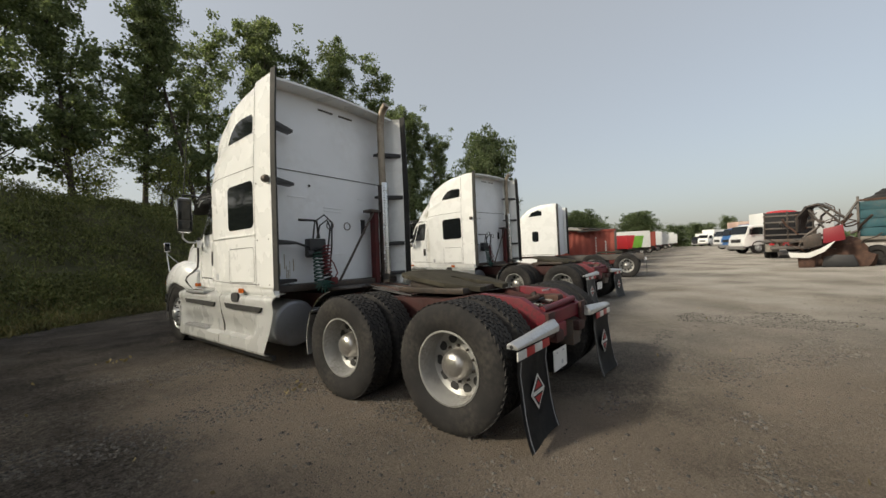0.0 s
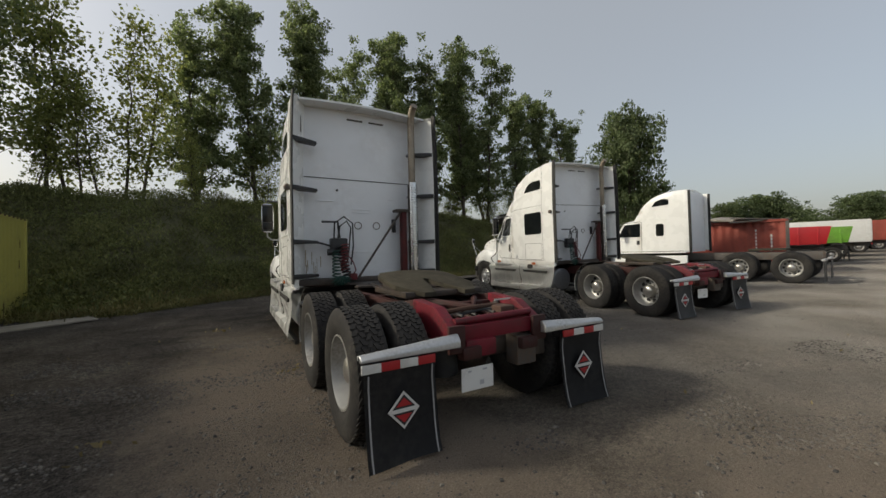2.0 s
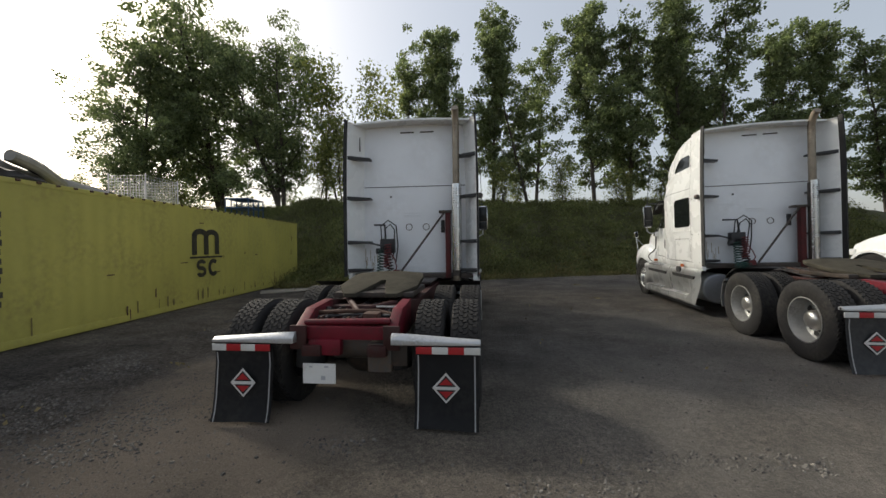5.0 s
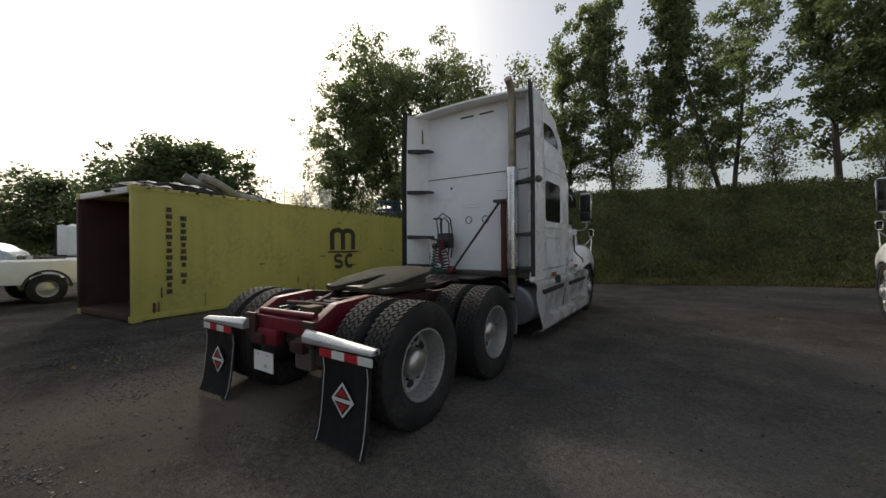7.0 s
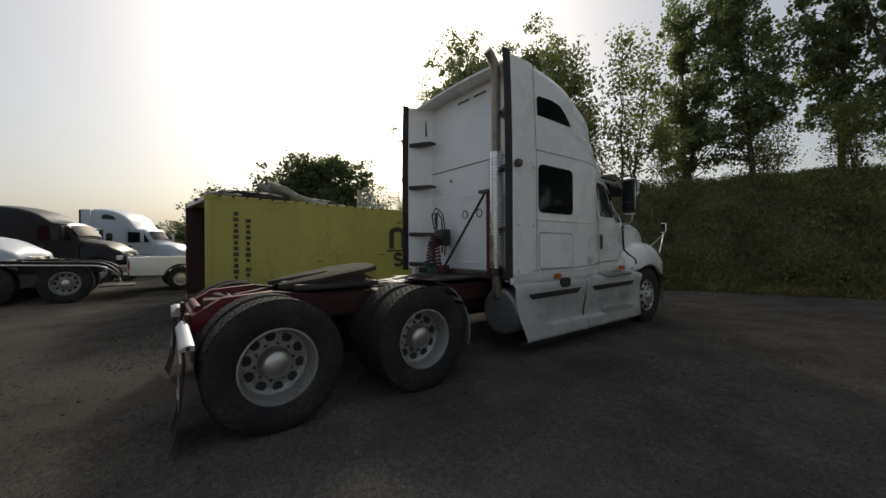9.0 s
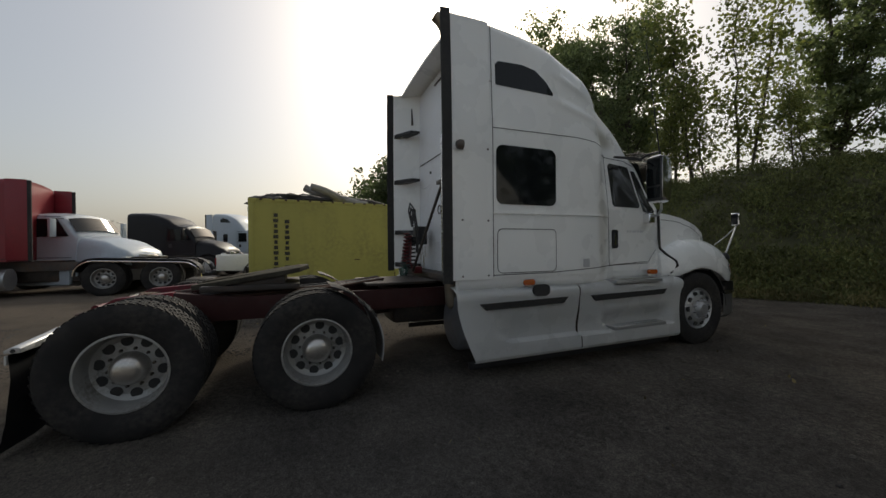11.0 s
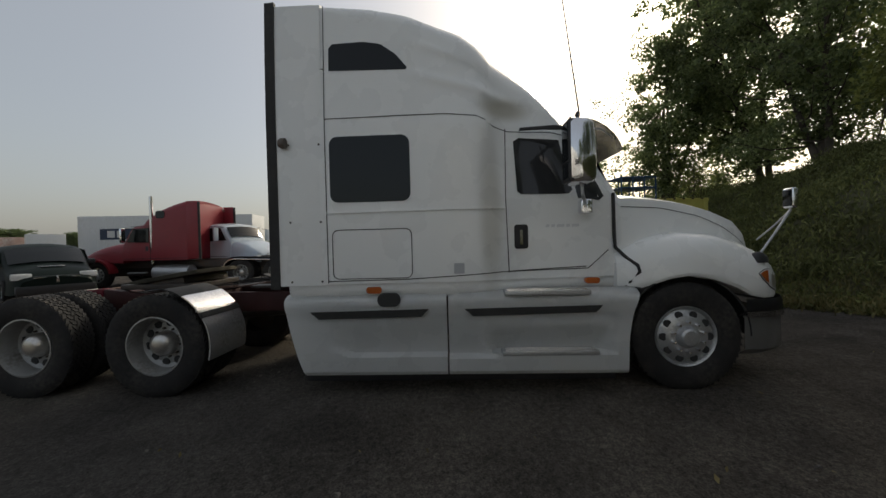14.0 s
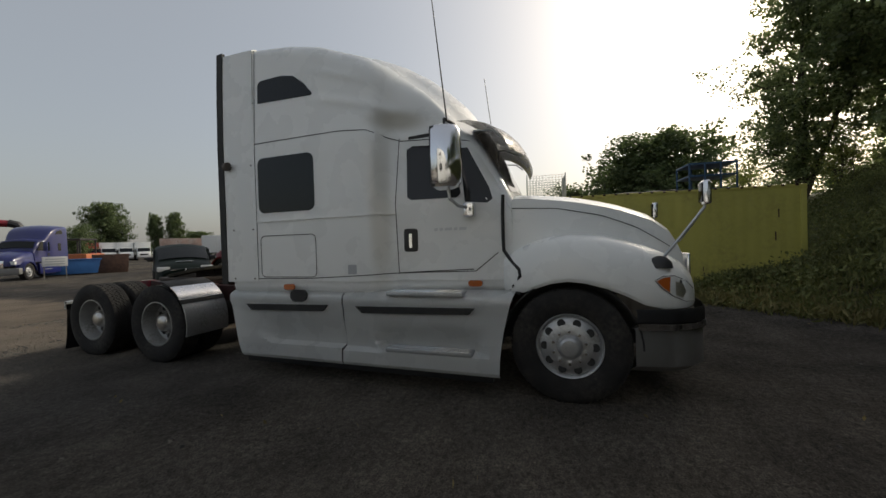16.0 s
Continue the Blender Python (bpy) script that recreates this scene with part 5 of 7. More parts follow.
        part("bonnet_line", crease, SEAM, t)
        part("front_arch", lathe([(0.50, -0.13), (0.60, -0.13), (0.60, 0.12), (0.585, 0.12)], 24, (s * 0.98, 5.89, 0.51), a0=0.0, a1=math.pi), RUBBER, t)
    # bumper: black band over a grey skirt
    def bumper(z0, z1, grow_, mat, nm, lab=""):
        line = [(x, table([(0.0, 7.08), (0.5, 7.06), (0.8, 6.99), (0.97, 6.86), (1.07, 6.66), (1.10, 6.42)])(x)) for x in (1.10, 1.09, 1.07, 1.02, 0.97, 0.88, 0.8, 0.65, 0.5, 0.25, 0.0)]
        line = [(x + grow_, y + grow_) for x, y in line[:-1]] + [(0, line[-1][1] + grow_)]
        line = line + [(-x, y) for x, y in reversed(line[:-1])]
        rows_ = [[(x * k, y - o, z) for x, y in line] for z, k, o in ((z0, 0.965, 0.05), (z0 + 0.05, 1, 0), (z1 - 0.02, 1, 0), (z1, 0.99, 0.01))]
        b_ = loft(rows_, caps=False, closed=False)
        bmesh.ops.solidify(b_, geom=b_.faces[:], thickness=0.03)
        part(nm, b_, mat, t, lab)
    bumper(0.33, 0.70, 0.0, BUMPER, "bumper", "dusty grey plastic bumper")
    bumper(0.70, 0.86, 0.012, DARK, "bumper_band", "black bumper band")
    bumper(0.692, 0.708, 0.018, STEEL, "bumper_trim")
    # frame rails, cross-members, fifth wheel
    for s in (-1, 1):
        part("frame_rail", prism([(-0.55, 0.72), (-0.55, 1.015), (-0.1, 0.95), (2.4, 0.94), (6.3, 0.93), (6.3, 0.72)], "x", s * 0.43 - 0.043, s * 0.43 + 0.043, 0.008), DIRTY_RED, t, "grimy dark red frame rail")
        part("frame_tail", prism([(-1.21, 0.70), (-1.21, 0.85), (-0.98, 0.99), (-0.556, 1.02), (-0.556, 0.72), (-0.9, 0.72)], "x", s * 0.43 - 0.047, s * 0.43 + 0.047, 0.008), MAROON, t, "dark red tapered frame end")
        tow = box(s * 0.30 - 0.09, s * 0.30 + 0.09, -1.27, -1.15, 0.60, 0.70, 0.02)
        part("tow_bracket", tow, DIRTY_RED, t)
        hb = loft([[(s * x, y, z) for y, z in ((-1.312, z0), (-1.315, z0 + 0.5 * h), (-1.275, z0 + h), (-1.245, z0 + 0.97 * h), (-1.225, z0 + 0.8 * h), (-1.225, z0))] for x, z0, h in ((0.44, 0.725, 0.098), (0.62, 0.725, 0.088), (0.9, 0.727, 0.066), (1.21, 0.73, 0.042))])
        bmesh.ops.bevel(hb, geom=hb.edges[:], offset=0.004, segments=1, affect="EDGES")
        bar = part("flap_hanger", hb, ALLOY, t, "silver tapered mud flap hanger bar")
        part("tube_mouth", rod((s * 1.208, -1.265, 0.748), (s * 1.2125, -1.265, 0.748), 0.014, n=12), SEAM, bar)
        for k in range(4):
            a, b = 0.66 + 0.137 * k, 0.66 + 0.137 * (k + 1)
            part("reflector_strip", box(min(s * a, s * b), max(s * a, s * b), -1.312, -1.3, 0.655, 0.715, 0.002), RED_TAPE if k % 2 == 0 else WHITE_TAPE, t)
        # rubber flap hanging with a slight curl
        rows2 = []
        for z, dy in ((0.72, 0.0), (0.55, 0.01), (0.4, -0.005), (0.25, -0.02), (0.12, -0.045), (0.035, -0.075)):
            rows2.append([(s * x, -1.285 + dy + 0.015 * math.sin((x - 0.64) * 9), z) for x in np.linspace(0.645, 1.19, 7)])
        fb = loft(rows2, caps=False, closed=False)
        bmesh.ops.solidify(fb, geom=fb.faces[:], thickness=0.012)
        fl = part("mud_flap", fb, FLAP, t, "black rubber mud flap with a diamond emblem")
        for x in (0.675, 1.16):
            st = loft([[(s * (x + e), -1.2895 + dy + 0.015 * math.sin((x - 0.64) * 9) - 0.004, z) for e in (-0.006, 0.006)] for z, dy in ((0.64, 0.0), (0.55, 0.01), (0.4, -0.005), (0.25, -0.02), (0.12, -0.045), (0.04, -0.073))], caps=False, closed=False)
            part("edge_stripe", st, STRIPE, fl)
        diamond(s * 0.915, -1.309, 0.37, 0.118, fl)
        # quarter fenders before the drive wheels
        arc = lambda a0, a1, r0, r1, w: lathe([(r0, -w), (r1, -w), (r1, w), (r0, w)], 12, (s * 0.91, 0.685, 0.51), a0=radians(a0), a1=radians(a1))
        qf = part("quarter_fender", arc(-14, 30, 0.575, 0.588, 0.30), ALLOY, t, "dull stainless quarter fender with a bright upper sheet")
        part("upper_sheet", arc(33, 58, 0.575, 0.588, 0.30), STEEL, qf, "bright stainless sheet")
        part("rubber_strip", arc(28, 34, 0.572, 0.596, 0.305), RUBBER, qf)
        part("rubber_edge", arc(58, 78, 0.570, 0.584, 0.30), RUBBER, qf, "black rubber flap on the fender's upper edge")
        part("fender_rib", rod((s * 0.62, 1.14, 0.86), (s * 1.21, 1.14, 0.86), 0.012, n=8), ALLOY, qf)
    part("cross_member", box(-0.38, 0.38, -1.21, -1.13, 0.74, 0.86, 0.01), MAROON, t)
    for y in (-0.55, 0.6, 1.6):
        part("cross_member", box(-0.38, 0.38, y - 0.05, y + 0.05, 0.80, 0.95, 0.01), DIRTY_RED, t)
    for s in (-1, 1):
        part("tail_plate", box(s * 0.43 - 0.075, s * 0.43 + 0.075, -1.25, -1.215, 0.66, 0.875, 0.01), DIRTY_RED, t, "grimy end plate of the frame")
        part("shock_absorber", rod((s * 0.33, -0.95, 0.55), (s * 0.36, -0.72, 0.95), 0.035, n=10), IRON, t)
    part("tail_tube", rod((-0.40, -1.15, 0.885), (0.40, -1.15, 0.90), 0.03, n=12), MAROON, t)
    part("tow_pin_housing", box(-0.34, -0.04, -1.235, -1.14, 0.60, 0.745, 0.02), MAROON, t)
    part("valve_block", box(0.12, 0.27, -1.1, -0.95, 0.84, 0.96, 0.02), RUST, t)
    part("valve_box", box(0.20, 0.42, -1.21, -1.05, 0.45, 0.71, 0.02), DULL_STEEL, t, "dusty grey box under the frame end")
    part("frame_sticker", box(0.20, 0.40, -0.905, -0.90, 0.985, 1.0, 0.0), WHITE_TAPE, t)
    part("cross_pipe", tube([(-0.38, -0.9, 0.93), (-0.1, -0.98, 0.96), (0.2, -0.85, 0.94), (0.38, -0.95, 0.92)], 0.022, 8), RUST, t)
    part("cross_pipe", tube([(-0.36, -0.97, 0.90), (0.0, -0.93, 0.92), (0.36, -0.99, 0.92)], 0.016, 8), DARK, t)
    part("torque_rod", tube([(-0.3, -0.3, 0.98), (0.0, -0.85, 0.93), (0.28, -0.45, 0.96)], 0.035), DIRTY_RED, t)
    part("air_tank", rod((-0.2, -0.9, 0.62), (0.28, -0.9, 0.62), 0.13, n=20), DULL_STEEL, t)
    part("tail_box", box(0.33, 0.56, -1.18, -1., 0.50, 0.72, 0.02), IRON, t)
    for s in (-1, 1):
        for y in (-1.0, 0.37):
            part("air_spring", rod((s * 0.43, y, 0.45), (s * 0.43, y, 0.72), 0.13, 0.12, 18), RUBBER, t)
    pl = part("number_plate", box(-0.39, -0.085, -1.235, -1.228, 0.35, 0.53, 0.0), PLATE, t, "plain white plate below the frame")
    for x0, x1, z0, z1 in ((-0.33, -0.30, 0.495, 0.51), (-0.19, -0.15, 0.495, 0.51), (-0.22, -0.18, 0.385, 0.42)):
        part("plate_bar", box(x0, x1, -1.238, -1.236, z0, z1), GREY_BAR, pl)
    fw = new("fifth_wheel")
    fw.parent = t
    fw.matrix_basis = pose(0, 0.1, 1.13, 9, 0, 0)
    left = [(-0.47, 0.30), (-0.40, 0.46), (-0.12, 0.56), (0.12, 0.56), (0.40, 0.46), (0.47, 0.30), (0.47, -0.22), (0.30, -0.56), (0.17, -0.56), (0.06, -0.12), (0.045, 0.02), (0.0, 0.06), (-0.045, 0.02), (-0.06, -0.12), (-0.17, -0.56), (-0.30, -0.56), (-0.47, -0.22)]
    part("coupling_plate", prism(left, "z", -0.03, 0.02, 0.008), GREASE, fw, "greasy slotted coupling plate")
    part("plate_skirt", box(-0.42, 0.42, -0.15, 0.3, -0.12, -0.03, 0.02), IRON, fw)
    part("coupling_base", box(-0.46, 0.46, -0.35, 0.55, 1.0, 1.06, 0.01), IRON, t)
    part("deck_plate", box(-0.45, 0.45, 1.25, 2.1, 0.99, 1.02, 0.006), IRON, t, "tread deck plate behind the cab")
    for i in range(14):
        x = -0.36 + 0.055 * i
        clut = tube([(x, -1.06, 0.88 + 0.03 * math.sin(i)), (x + 0.05 * math.sin(i * 2), -0.4, 0.93), (x * 0.8 + 0.04 * math.sin(i * 3), 0.6, 0.95 + 0.03 * math.sin(i * 5)), (x * 0.7, 1.0, 0.99), (x * 0.6, 1.5, 1.03 + 0.02 * math.sin(i * 4))], 0.013, 5)
        part("air_line", clut, (DARK, RUST, DARK, DIRTY_RED)[i % 4], t)
    under = box(-0.3, 0.3, 3.2, 6.2, 0.35, 0.95, 0.05)
    box(-0.28, 0.28, 1.6, 3.2, 0.5, 0.8, 0.05, under)
    part("engine_and_gearbox", under, IRON, t)
    part("drive_shaft", rod((0, 0.7, 0.6), (0, 1.7, 0.66), 0.06), IRON, t)
    part("front_axle", rod((-0.9, 5.89, 0.47), (0.9, 5.89, 0.47), 0.06), IRON, t)
    # stack with its shield and post
    part("exhaust_pipe", tube([(0.80, 2.12, 1.0), (0.80, 2.12, 3.62), (0.80, 2.115, 3.74), (0.80, 2.085, 3.85), (0.80, 2.03, 3.93), (0.80, 1.96, 3.98)], 0.06, 20), PIPE, t, "tarnished exhaust stack")
    sh = lathe([(0.085, 0.0), (0.092, 0.0), (0.092, 1.53), (0.085, 1.53)], 20, a0=radians(-92), a1=radians(92))
    bmesh.ops.transform(sh, matrix=pose(0.80, 2.12, 1.15, 0, 0, 42) @ pose(0, 0, 0, 0, -90, 180), verts=sh.verts)
    shield = part("heat_shield", sh, STEEL, t, "slotted bright heat shield")
    slots = bmesh.new()  # a few hundred tiny punched slots
    for i in range(34):
        for a in (-70, -35, 0, 35, 70):
            ang = radians(-48 + a)
            c = Vector((0.80 + 0.0925 * math.cos(ang), 2.12 + 0.0925 * math.sin(ang), 1.20 + 0.042 * i))
            d = Vector((math.cos(ang), math.sin(ang), 0))
            rod(c - d * 0.002, c + d * 0.0015, 0.009, n=6, bm=slots)
    tagged(part("perforation", slots, SEAM, shield), kind="stuff")
    part("silencer", rod((0.80, 2.12, 1.05), (0.80, 2.12, 2.64), 0.078, n=20), IRON, t, "dark sooty silencer behind the shield")
    part("stack_post", box(0.60, 0.69, 2.12, 2.24, 1.0, 2.18, 0.012), POST, t, "dark red stack post")
    part("post_cap", box(0.49, 0.73, 2.08, 2.28, 2.17, 2.215, 0.008), IRON, t)
    part("stack_brace", rod((0.57, 2.12, 2.16), (-0.21, 2.0, 1.1), 0.018), IRON, t)
    part("exhaust_elbow", tube([(0.80, 2.12, 1.02), (0.79, 2.14, 0.8), (0.62, 2.3, 0.66), (0.5, 2.7, 0.62)], 0.07, 14), PIPE, t)
    # gladhand hoses
    part("hose_box", box(-0.60, -0.34, 2.12, 2.26, 1.46, 1.72, 0.02), DARK, t)
    part("hose_bracket", tube([(-0.72, 2.2, 1.98), (-0.50, 2.1, 1.97), (-0.48, 2.08, 1.72)], 0.018), DARK, t)
    part("green_coil", coil((-0.54, 2.04, 1.52), (-0.56, 1.98, 1.12), 0.06, 8, 0.011), GREEN_HOSE, t, "green coiled air hose")
    run = []  # the hose's slack end hanging in open loops
    for k in range(9):
        q = radians(-78 + 19 * k)
        c, e, o = Vector((-0.50, 1.97, 1.13)), Vector((math.sin(q), -0.25 + 0.05 * (k % 3), -math.cos(q))), Vector((0.022, 0.03, 0.0))
        run += [c - o, c + e * 0.09 - o, c + e * 0.165, c + e * 0.09 + o, c + o]
    fan = tube(run, 0.010, 5)
    part("green_coil", fan, GREEN_HOSE, t, "slack loops of a green coiled hose")
    part("red_coil", coil((-0.42, 2.0, 1.62), (-0.44, 1.96, 1.20), 0.055, 9, 0.011), RED_HOSE, t, "red coiled air hose")
    part("black_coil", coil((-0.48, 2.05, 1.60), (-0.38, 2.03, 1.12), 0.06, 9, 0.013), DARK, t, "black coiled cable")
    part("red_lead", tube([(-0.40, 2.03, 1.50), (-0.30, 2.0, 1.35), (-0.26, 1.98, 1.22), (-0.30, 2.02, 1.12)], 0.010, 6), RED_HOSE, t)
    part("hose_arm", tube([(-1.1, 2.06, 1.66), (-0.8, 2.1, 1.65), (-0.6, 2.16, 1.60)], 0.016, 8), DARK, t)
    part("valve_cap", rod((-0.66, 2.1, 1.50), (-0.58, 2.1, 1.50), 0.05, n=14), DARK, t)
    loops = tube([(-0.56, 2.1, 1.72), (-0.56, 2.05, 1.95), (-0.42, 2.03, 2.05), (-0.28, 2.05, 1.95), (-0.26, 2.1, 1.6), (-0.30, 2.1, 1.3)], 0.012, 6)
    tube([(-0.50, 2.1, 1.72), (-0.48, 2.05, 1.9), (-0.38, 2.03, 1.98), (-0.31, 2.05, 1.88), (-0.33, 2.1, 1.55), (-0.36, 2.1, 1.35)], 0.012, 6, loops)
    part("hose_loop", loops, DARK, t)
    part("hose_catch", box(-0.34, -0.22, 2.02, 2.14, 1.06, 1.16, 0.02), RED_HOSE, t)
    # wheels
    drive_axles(t)
    fwheel = wheel("steer_wheel", t, pose(0.97, 5.89, 0.51, 0, 0, 0), "steer")
    copy_thing(fwheel, pose(-0.97, 5.89, 0.51, 0, 0, 180))
    return t


main_truck = tractor()
second = copy_thing(main_truck, pose(6.65, 1.35, ground_z(6.65, 0), 0, -0.9, -6.0))
tagged(second, "white long-nosed sleeper tractor truck parked in the row")

# ---- the yellow shipping container ----
def wave_wall(length, z0, z1, pitch=0.28, depth=0.007):
    """A pressed steel wall along y, its outer ridges at x = 0."""
    line, y = [], 0.0
    while y < length - pitch * 0.5:
        line += [(0.0, y), (0.0, y + pitch * 0.3), (-depth, y + pitch * 0.5), (-depth, y + pitch * 0.8)]
        y += pitch
    line.append((0.0, length))
    return loft([[(x, yy, z) for x, yy in line] for z in (z0, z1)], caps=False, closed=False)


def container():
    c = thing("shipping_container", pose(-5.78, -0.58, ground_z(-5.8, 0), 0, 0, 6.2), "rust-stained yellow shipping container with black markings, open at one end", "container")
    L, W, H = 12.19, 2.44, 2.64
    near = wave_wall(L - 0.2, 0.14, H - 0.08)
    bmesh.ops.translate(near, verts=near.verts, vec=(-0.012, 0.1, 0))
    part("side_wall", near, YELLOW, c, "pressed yellow side wall")
    far = wave_wall(L - 0.2, 0.14, H - 0.08)
    bmesh.ops.translate(far, verts=far.verts, vec=(-W + 0.05, 0.1, 0))
    part("side_wall", far, YELLOW, c)
    part("inner_lining", box(-W + 0.1, -0.08, 0.9, 0.94, 0.16, H - 0.1), DARK_RED, c, "dark red boards inside the open end")
    for x in (-W + 0.085, -0.075):
        part("inner_lining", box(x - 0.006, x + 0.006, 0.1, 6.0, 0.16, H - 0.1), DARK_RED, c)
    part("end_wall", box(-W + 0.05, -0.05, L - 0.08, L - 0.04, 0.14, H - 0.08), YELLOW, c)
    part("roof_sheet", box(-W + 0.04, -0.04, 0.05, L - 0.05, H - 0.05, H - 0.02), YELLOW, c)
    part("floor_panel", box(-W + 0.06, -0.06, 0.02, L - 0.06, 0.10, 0.16), DARK_RED, c)
    for x in (-0.07, -W):
        part("bottom_rail", box(x, x + 0.07, 0.0, L, 0.02, 0.15, 0.008), YELLOW, c)
        part("top_rail", box(x + 0.005, x + 0.065, 0.0, L, H - 0.085, H, 0.008), YELLOW, c)
        for y in (0.0, L - 0.13):
            part("corner_post", box(x - 0.03 if x < -1 else x - 0.03, x + 0.072, y, y + 0.13, 0.0, H, 0.01), YELLOW if x > -1 else DARK_RED, c)
            for z in (0.0, H - 0.118):
                part("corner_casting", box(x - 0.09 if x > -1 else x, x + 0.076 if x > -1 else x + 0.165, y - 0.01, y + 0.168 if y < 1 else y + 0.14, z - 0.004, z + 0.122, 0.008), YELLOW, c)
    part("header_beam", box(-W + 0.08, -0.08, 0.0, 0.1, H - 0.13, H - 0.01, 0.01), WHITE_TAPE, c, "pale worn header beam")
    part("sill_beam", box(-W + 0.08, -0.08, 0.0, 0.1, 0.02, 0.15, 0.01), RUST, c)
    ring = part("lashing_ring", rod((0.002, -0.03, 0), (0.002, 0.03, 0), 0.02, n=6), RUST, c)
    for k in range(40):
        ob = ring if k == 0 else ring.copy()
        if k:
            scene.collection.objects.link(ob)
        ob.matrix_basis = pose(0, 0.28 + 0.3 * k, H - 0.02)
    # two upright columns of stencilled bars
    for y, z0, n in ((0.63, 2.22, 13), (0.90, 2.06, 8), (0.90, 0.86, 2)):
        for k in range(n):
            z = z0 - 0.140 * k
            w = 0.040 + 0.010 * ((k * 7 + n) % 3)
            part("stencil_bar", box(-0.004, 0.003, y - w, y + w, z - 0.046, z + 0.046), LETTER, c)
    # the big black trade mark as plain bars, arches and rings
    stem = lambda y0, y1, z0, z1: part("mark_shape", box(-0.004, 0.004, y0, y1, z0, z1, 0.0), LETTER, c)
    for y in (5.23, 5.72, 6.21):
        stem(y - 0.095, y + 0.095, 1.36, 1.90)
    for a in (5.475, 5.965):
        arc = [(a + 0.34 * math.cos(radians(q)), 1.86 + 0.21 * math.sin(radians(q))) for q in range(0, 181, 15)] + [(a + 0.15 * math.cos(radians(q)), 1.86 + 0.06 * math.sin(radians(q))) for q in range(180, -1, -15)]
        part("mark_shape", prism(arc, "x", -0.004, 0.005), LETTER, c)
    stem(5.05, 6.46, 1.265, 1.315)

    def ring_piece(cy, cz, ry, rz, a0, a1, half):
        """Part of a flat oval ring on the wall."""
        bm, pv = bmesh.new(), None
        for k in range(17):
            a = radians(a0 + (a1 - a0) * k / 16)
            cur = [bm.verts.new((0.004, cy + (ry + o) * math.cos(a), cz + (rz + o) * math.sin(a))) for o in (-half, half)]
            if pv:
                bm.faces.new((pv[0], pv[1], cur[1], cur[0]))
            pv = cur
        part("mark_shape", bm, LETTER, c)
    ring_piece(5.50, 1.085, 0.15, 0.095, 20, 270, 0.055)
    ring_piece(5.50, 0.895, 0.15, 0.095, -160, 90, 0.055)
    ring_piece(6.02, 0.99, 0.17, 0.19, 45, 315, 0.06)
    # scrapes, patches and rust runs
    rng = np.random.default_rng(17)
    for k in range(14):
        y, z = rng.uniform(0.4, 11.6), rng.uniform(0.25, 2.4)
        if rng.uniform() < 0.6:
            part("rust_streak", box(-0.006, 0.0015, y, y + rng.uniform(0.01, 0.035), z - rng.uniform(0.08, 0.3), z), RUST, c)
        else:
            part("rust_streak", box(-0.006, 0.0015, y, y + rng.uniform(0.08, 0.3), z - 0.015, z + 0.008), RUST, c)
    for k in range(34):  # runs of rust and mud low on the wall
        y = rng.uniform(0.3, 11.8)
        part("rust_streak", box(-0.006, 0.0018, y, y + rng.uniform(0.008, 0.05), 0.15, 0.15 + rng.uniform(0.05, 0.32)), RUST if k % 4 == 0 else MUD, c)
    return c


box_m = pose(-5.78, -0.58, ground_z(-5.8, 0), 0, 0, 6.2)
container()


def heap(name, m, sx, sy, sz, seed, material, label, category):
    """A slumped, folded pile."""
    bm = bmesh.new()
    bmesh.ops.create_icosphere(bm, subdivisions=4, radius=1.0)
    for v in bm.verts:
        p = v.co.copy()
        k = 1 + 0.35 * noise.noise(p * 2.1 + Vector((seed, 0, 0))) + 0.16 * noise.noise(p * 6 + Vector((0, seed, 0)))
        v.co = Vector((p.x * k * sx, p.y * k * sy, max(p.z * k, -0.02) * sz))
    ob = part(name, bm, material, None, angle=60)
    ob.matrix_basis = m
    return tagged(ob, label, category)


heap("crumpled_tarpaulin", box_m @ pose(-1.0, 1.3, 2.575, 0, 0, 10), 0.75, 1.05, 0.33, 2.0, CLOTH, "dark slumped tarpaulin heap on the container roof", "tarpaulin")
heap("crumpled_tarpaulin", box_m @ pose(-0.8, 0.55, 2.575, 0, 0, 60), 0.55, 0.6, 0.26, 5.0, CLOTH, "dark slumped tarpaulin heap on the container roof", "tarpaulin")
heap("crumpled_tarpaulin", box_m @ pose(-1.3, 9.2, 2.575, 0, 0, 0), 0.8, 1.9, 0.22, 7.0, CLOTH, "low dark heap of sheeting on the container roof", "tarpaulin")
for i, (y0, y1, x0, x1, r) in enumerate(((1.6, 3.6, -0.6, -1.0, 0.10), (1.8, 3.9, -0.9, -0.7, 0.09), (1.5, 3.2, -1.2, -0.5, 0.11), (1.9, 3.4, -1.5, -1.3, 0.10))):
    roll = tube([(x0 + (x1 - x0) * f + 0.05 * math.sin(5 * f + i), y0 + (y1 - y0) * f, r + 0.44 * (1 - f) ** 1.5 + 0.04 * math.sin(9 * f + i)) for f in np.linspace(0, 1, 9)], r, 10)
    ob = part("tarpaulin_roll", roll, PALE_CLOTH if i % 2 == 0 else CLOTH, None)
    ob.matrix_basis = box_m @ pose(0, 0, 2.575)
    tagged(ob, "long rolled tarpaulin lying on the container roof", "tarpaulin", "rolled tarpaulins")


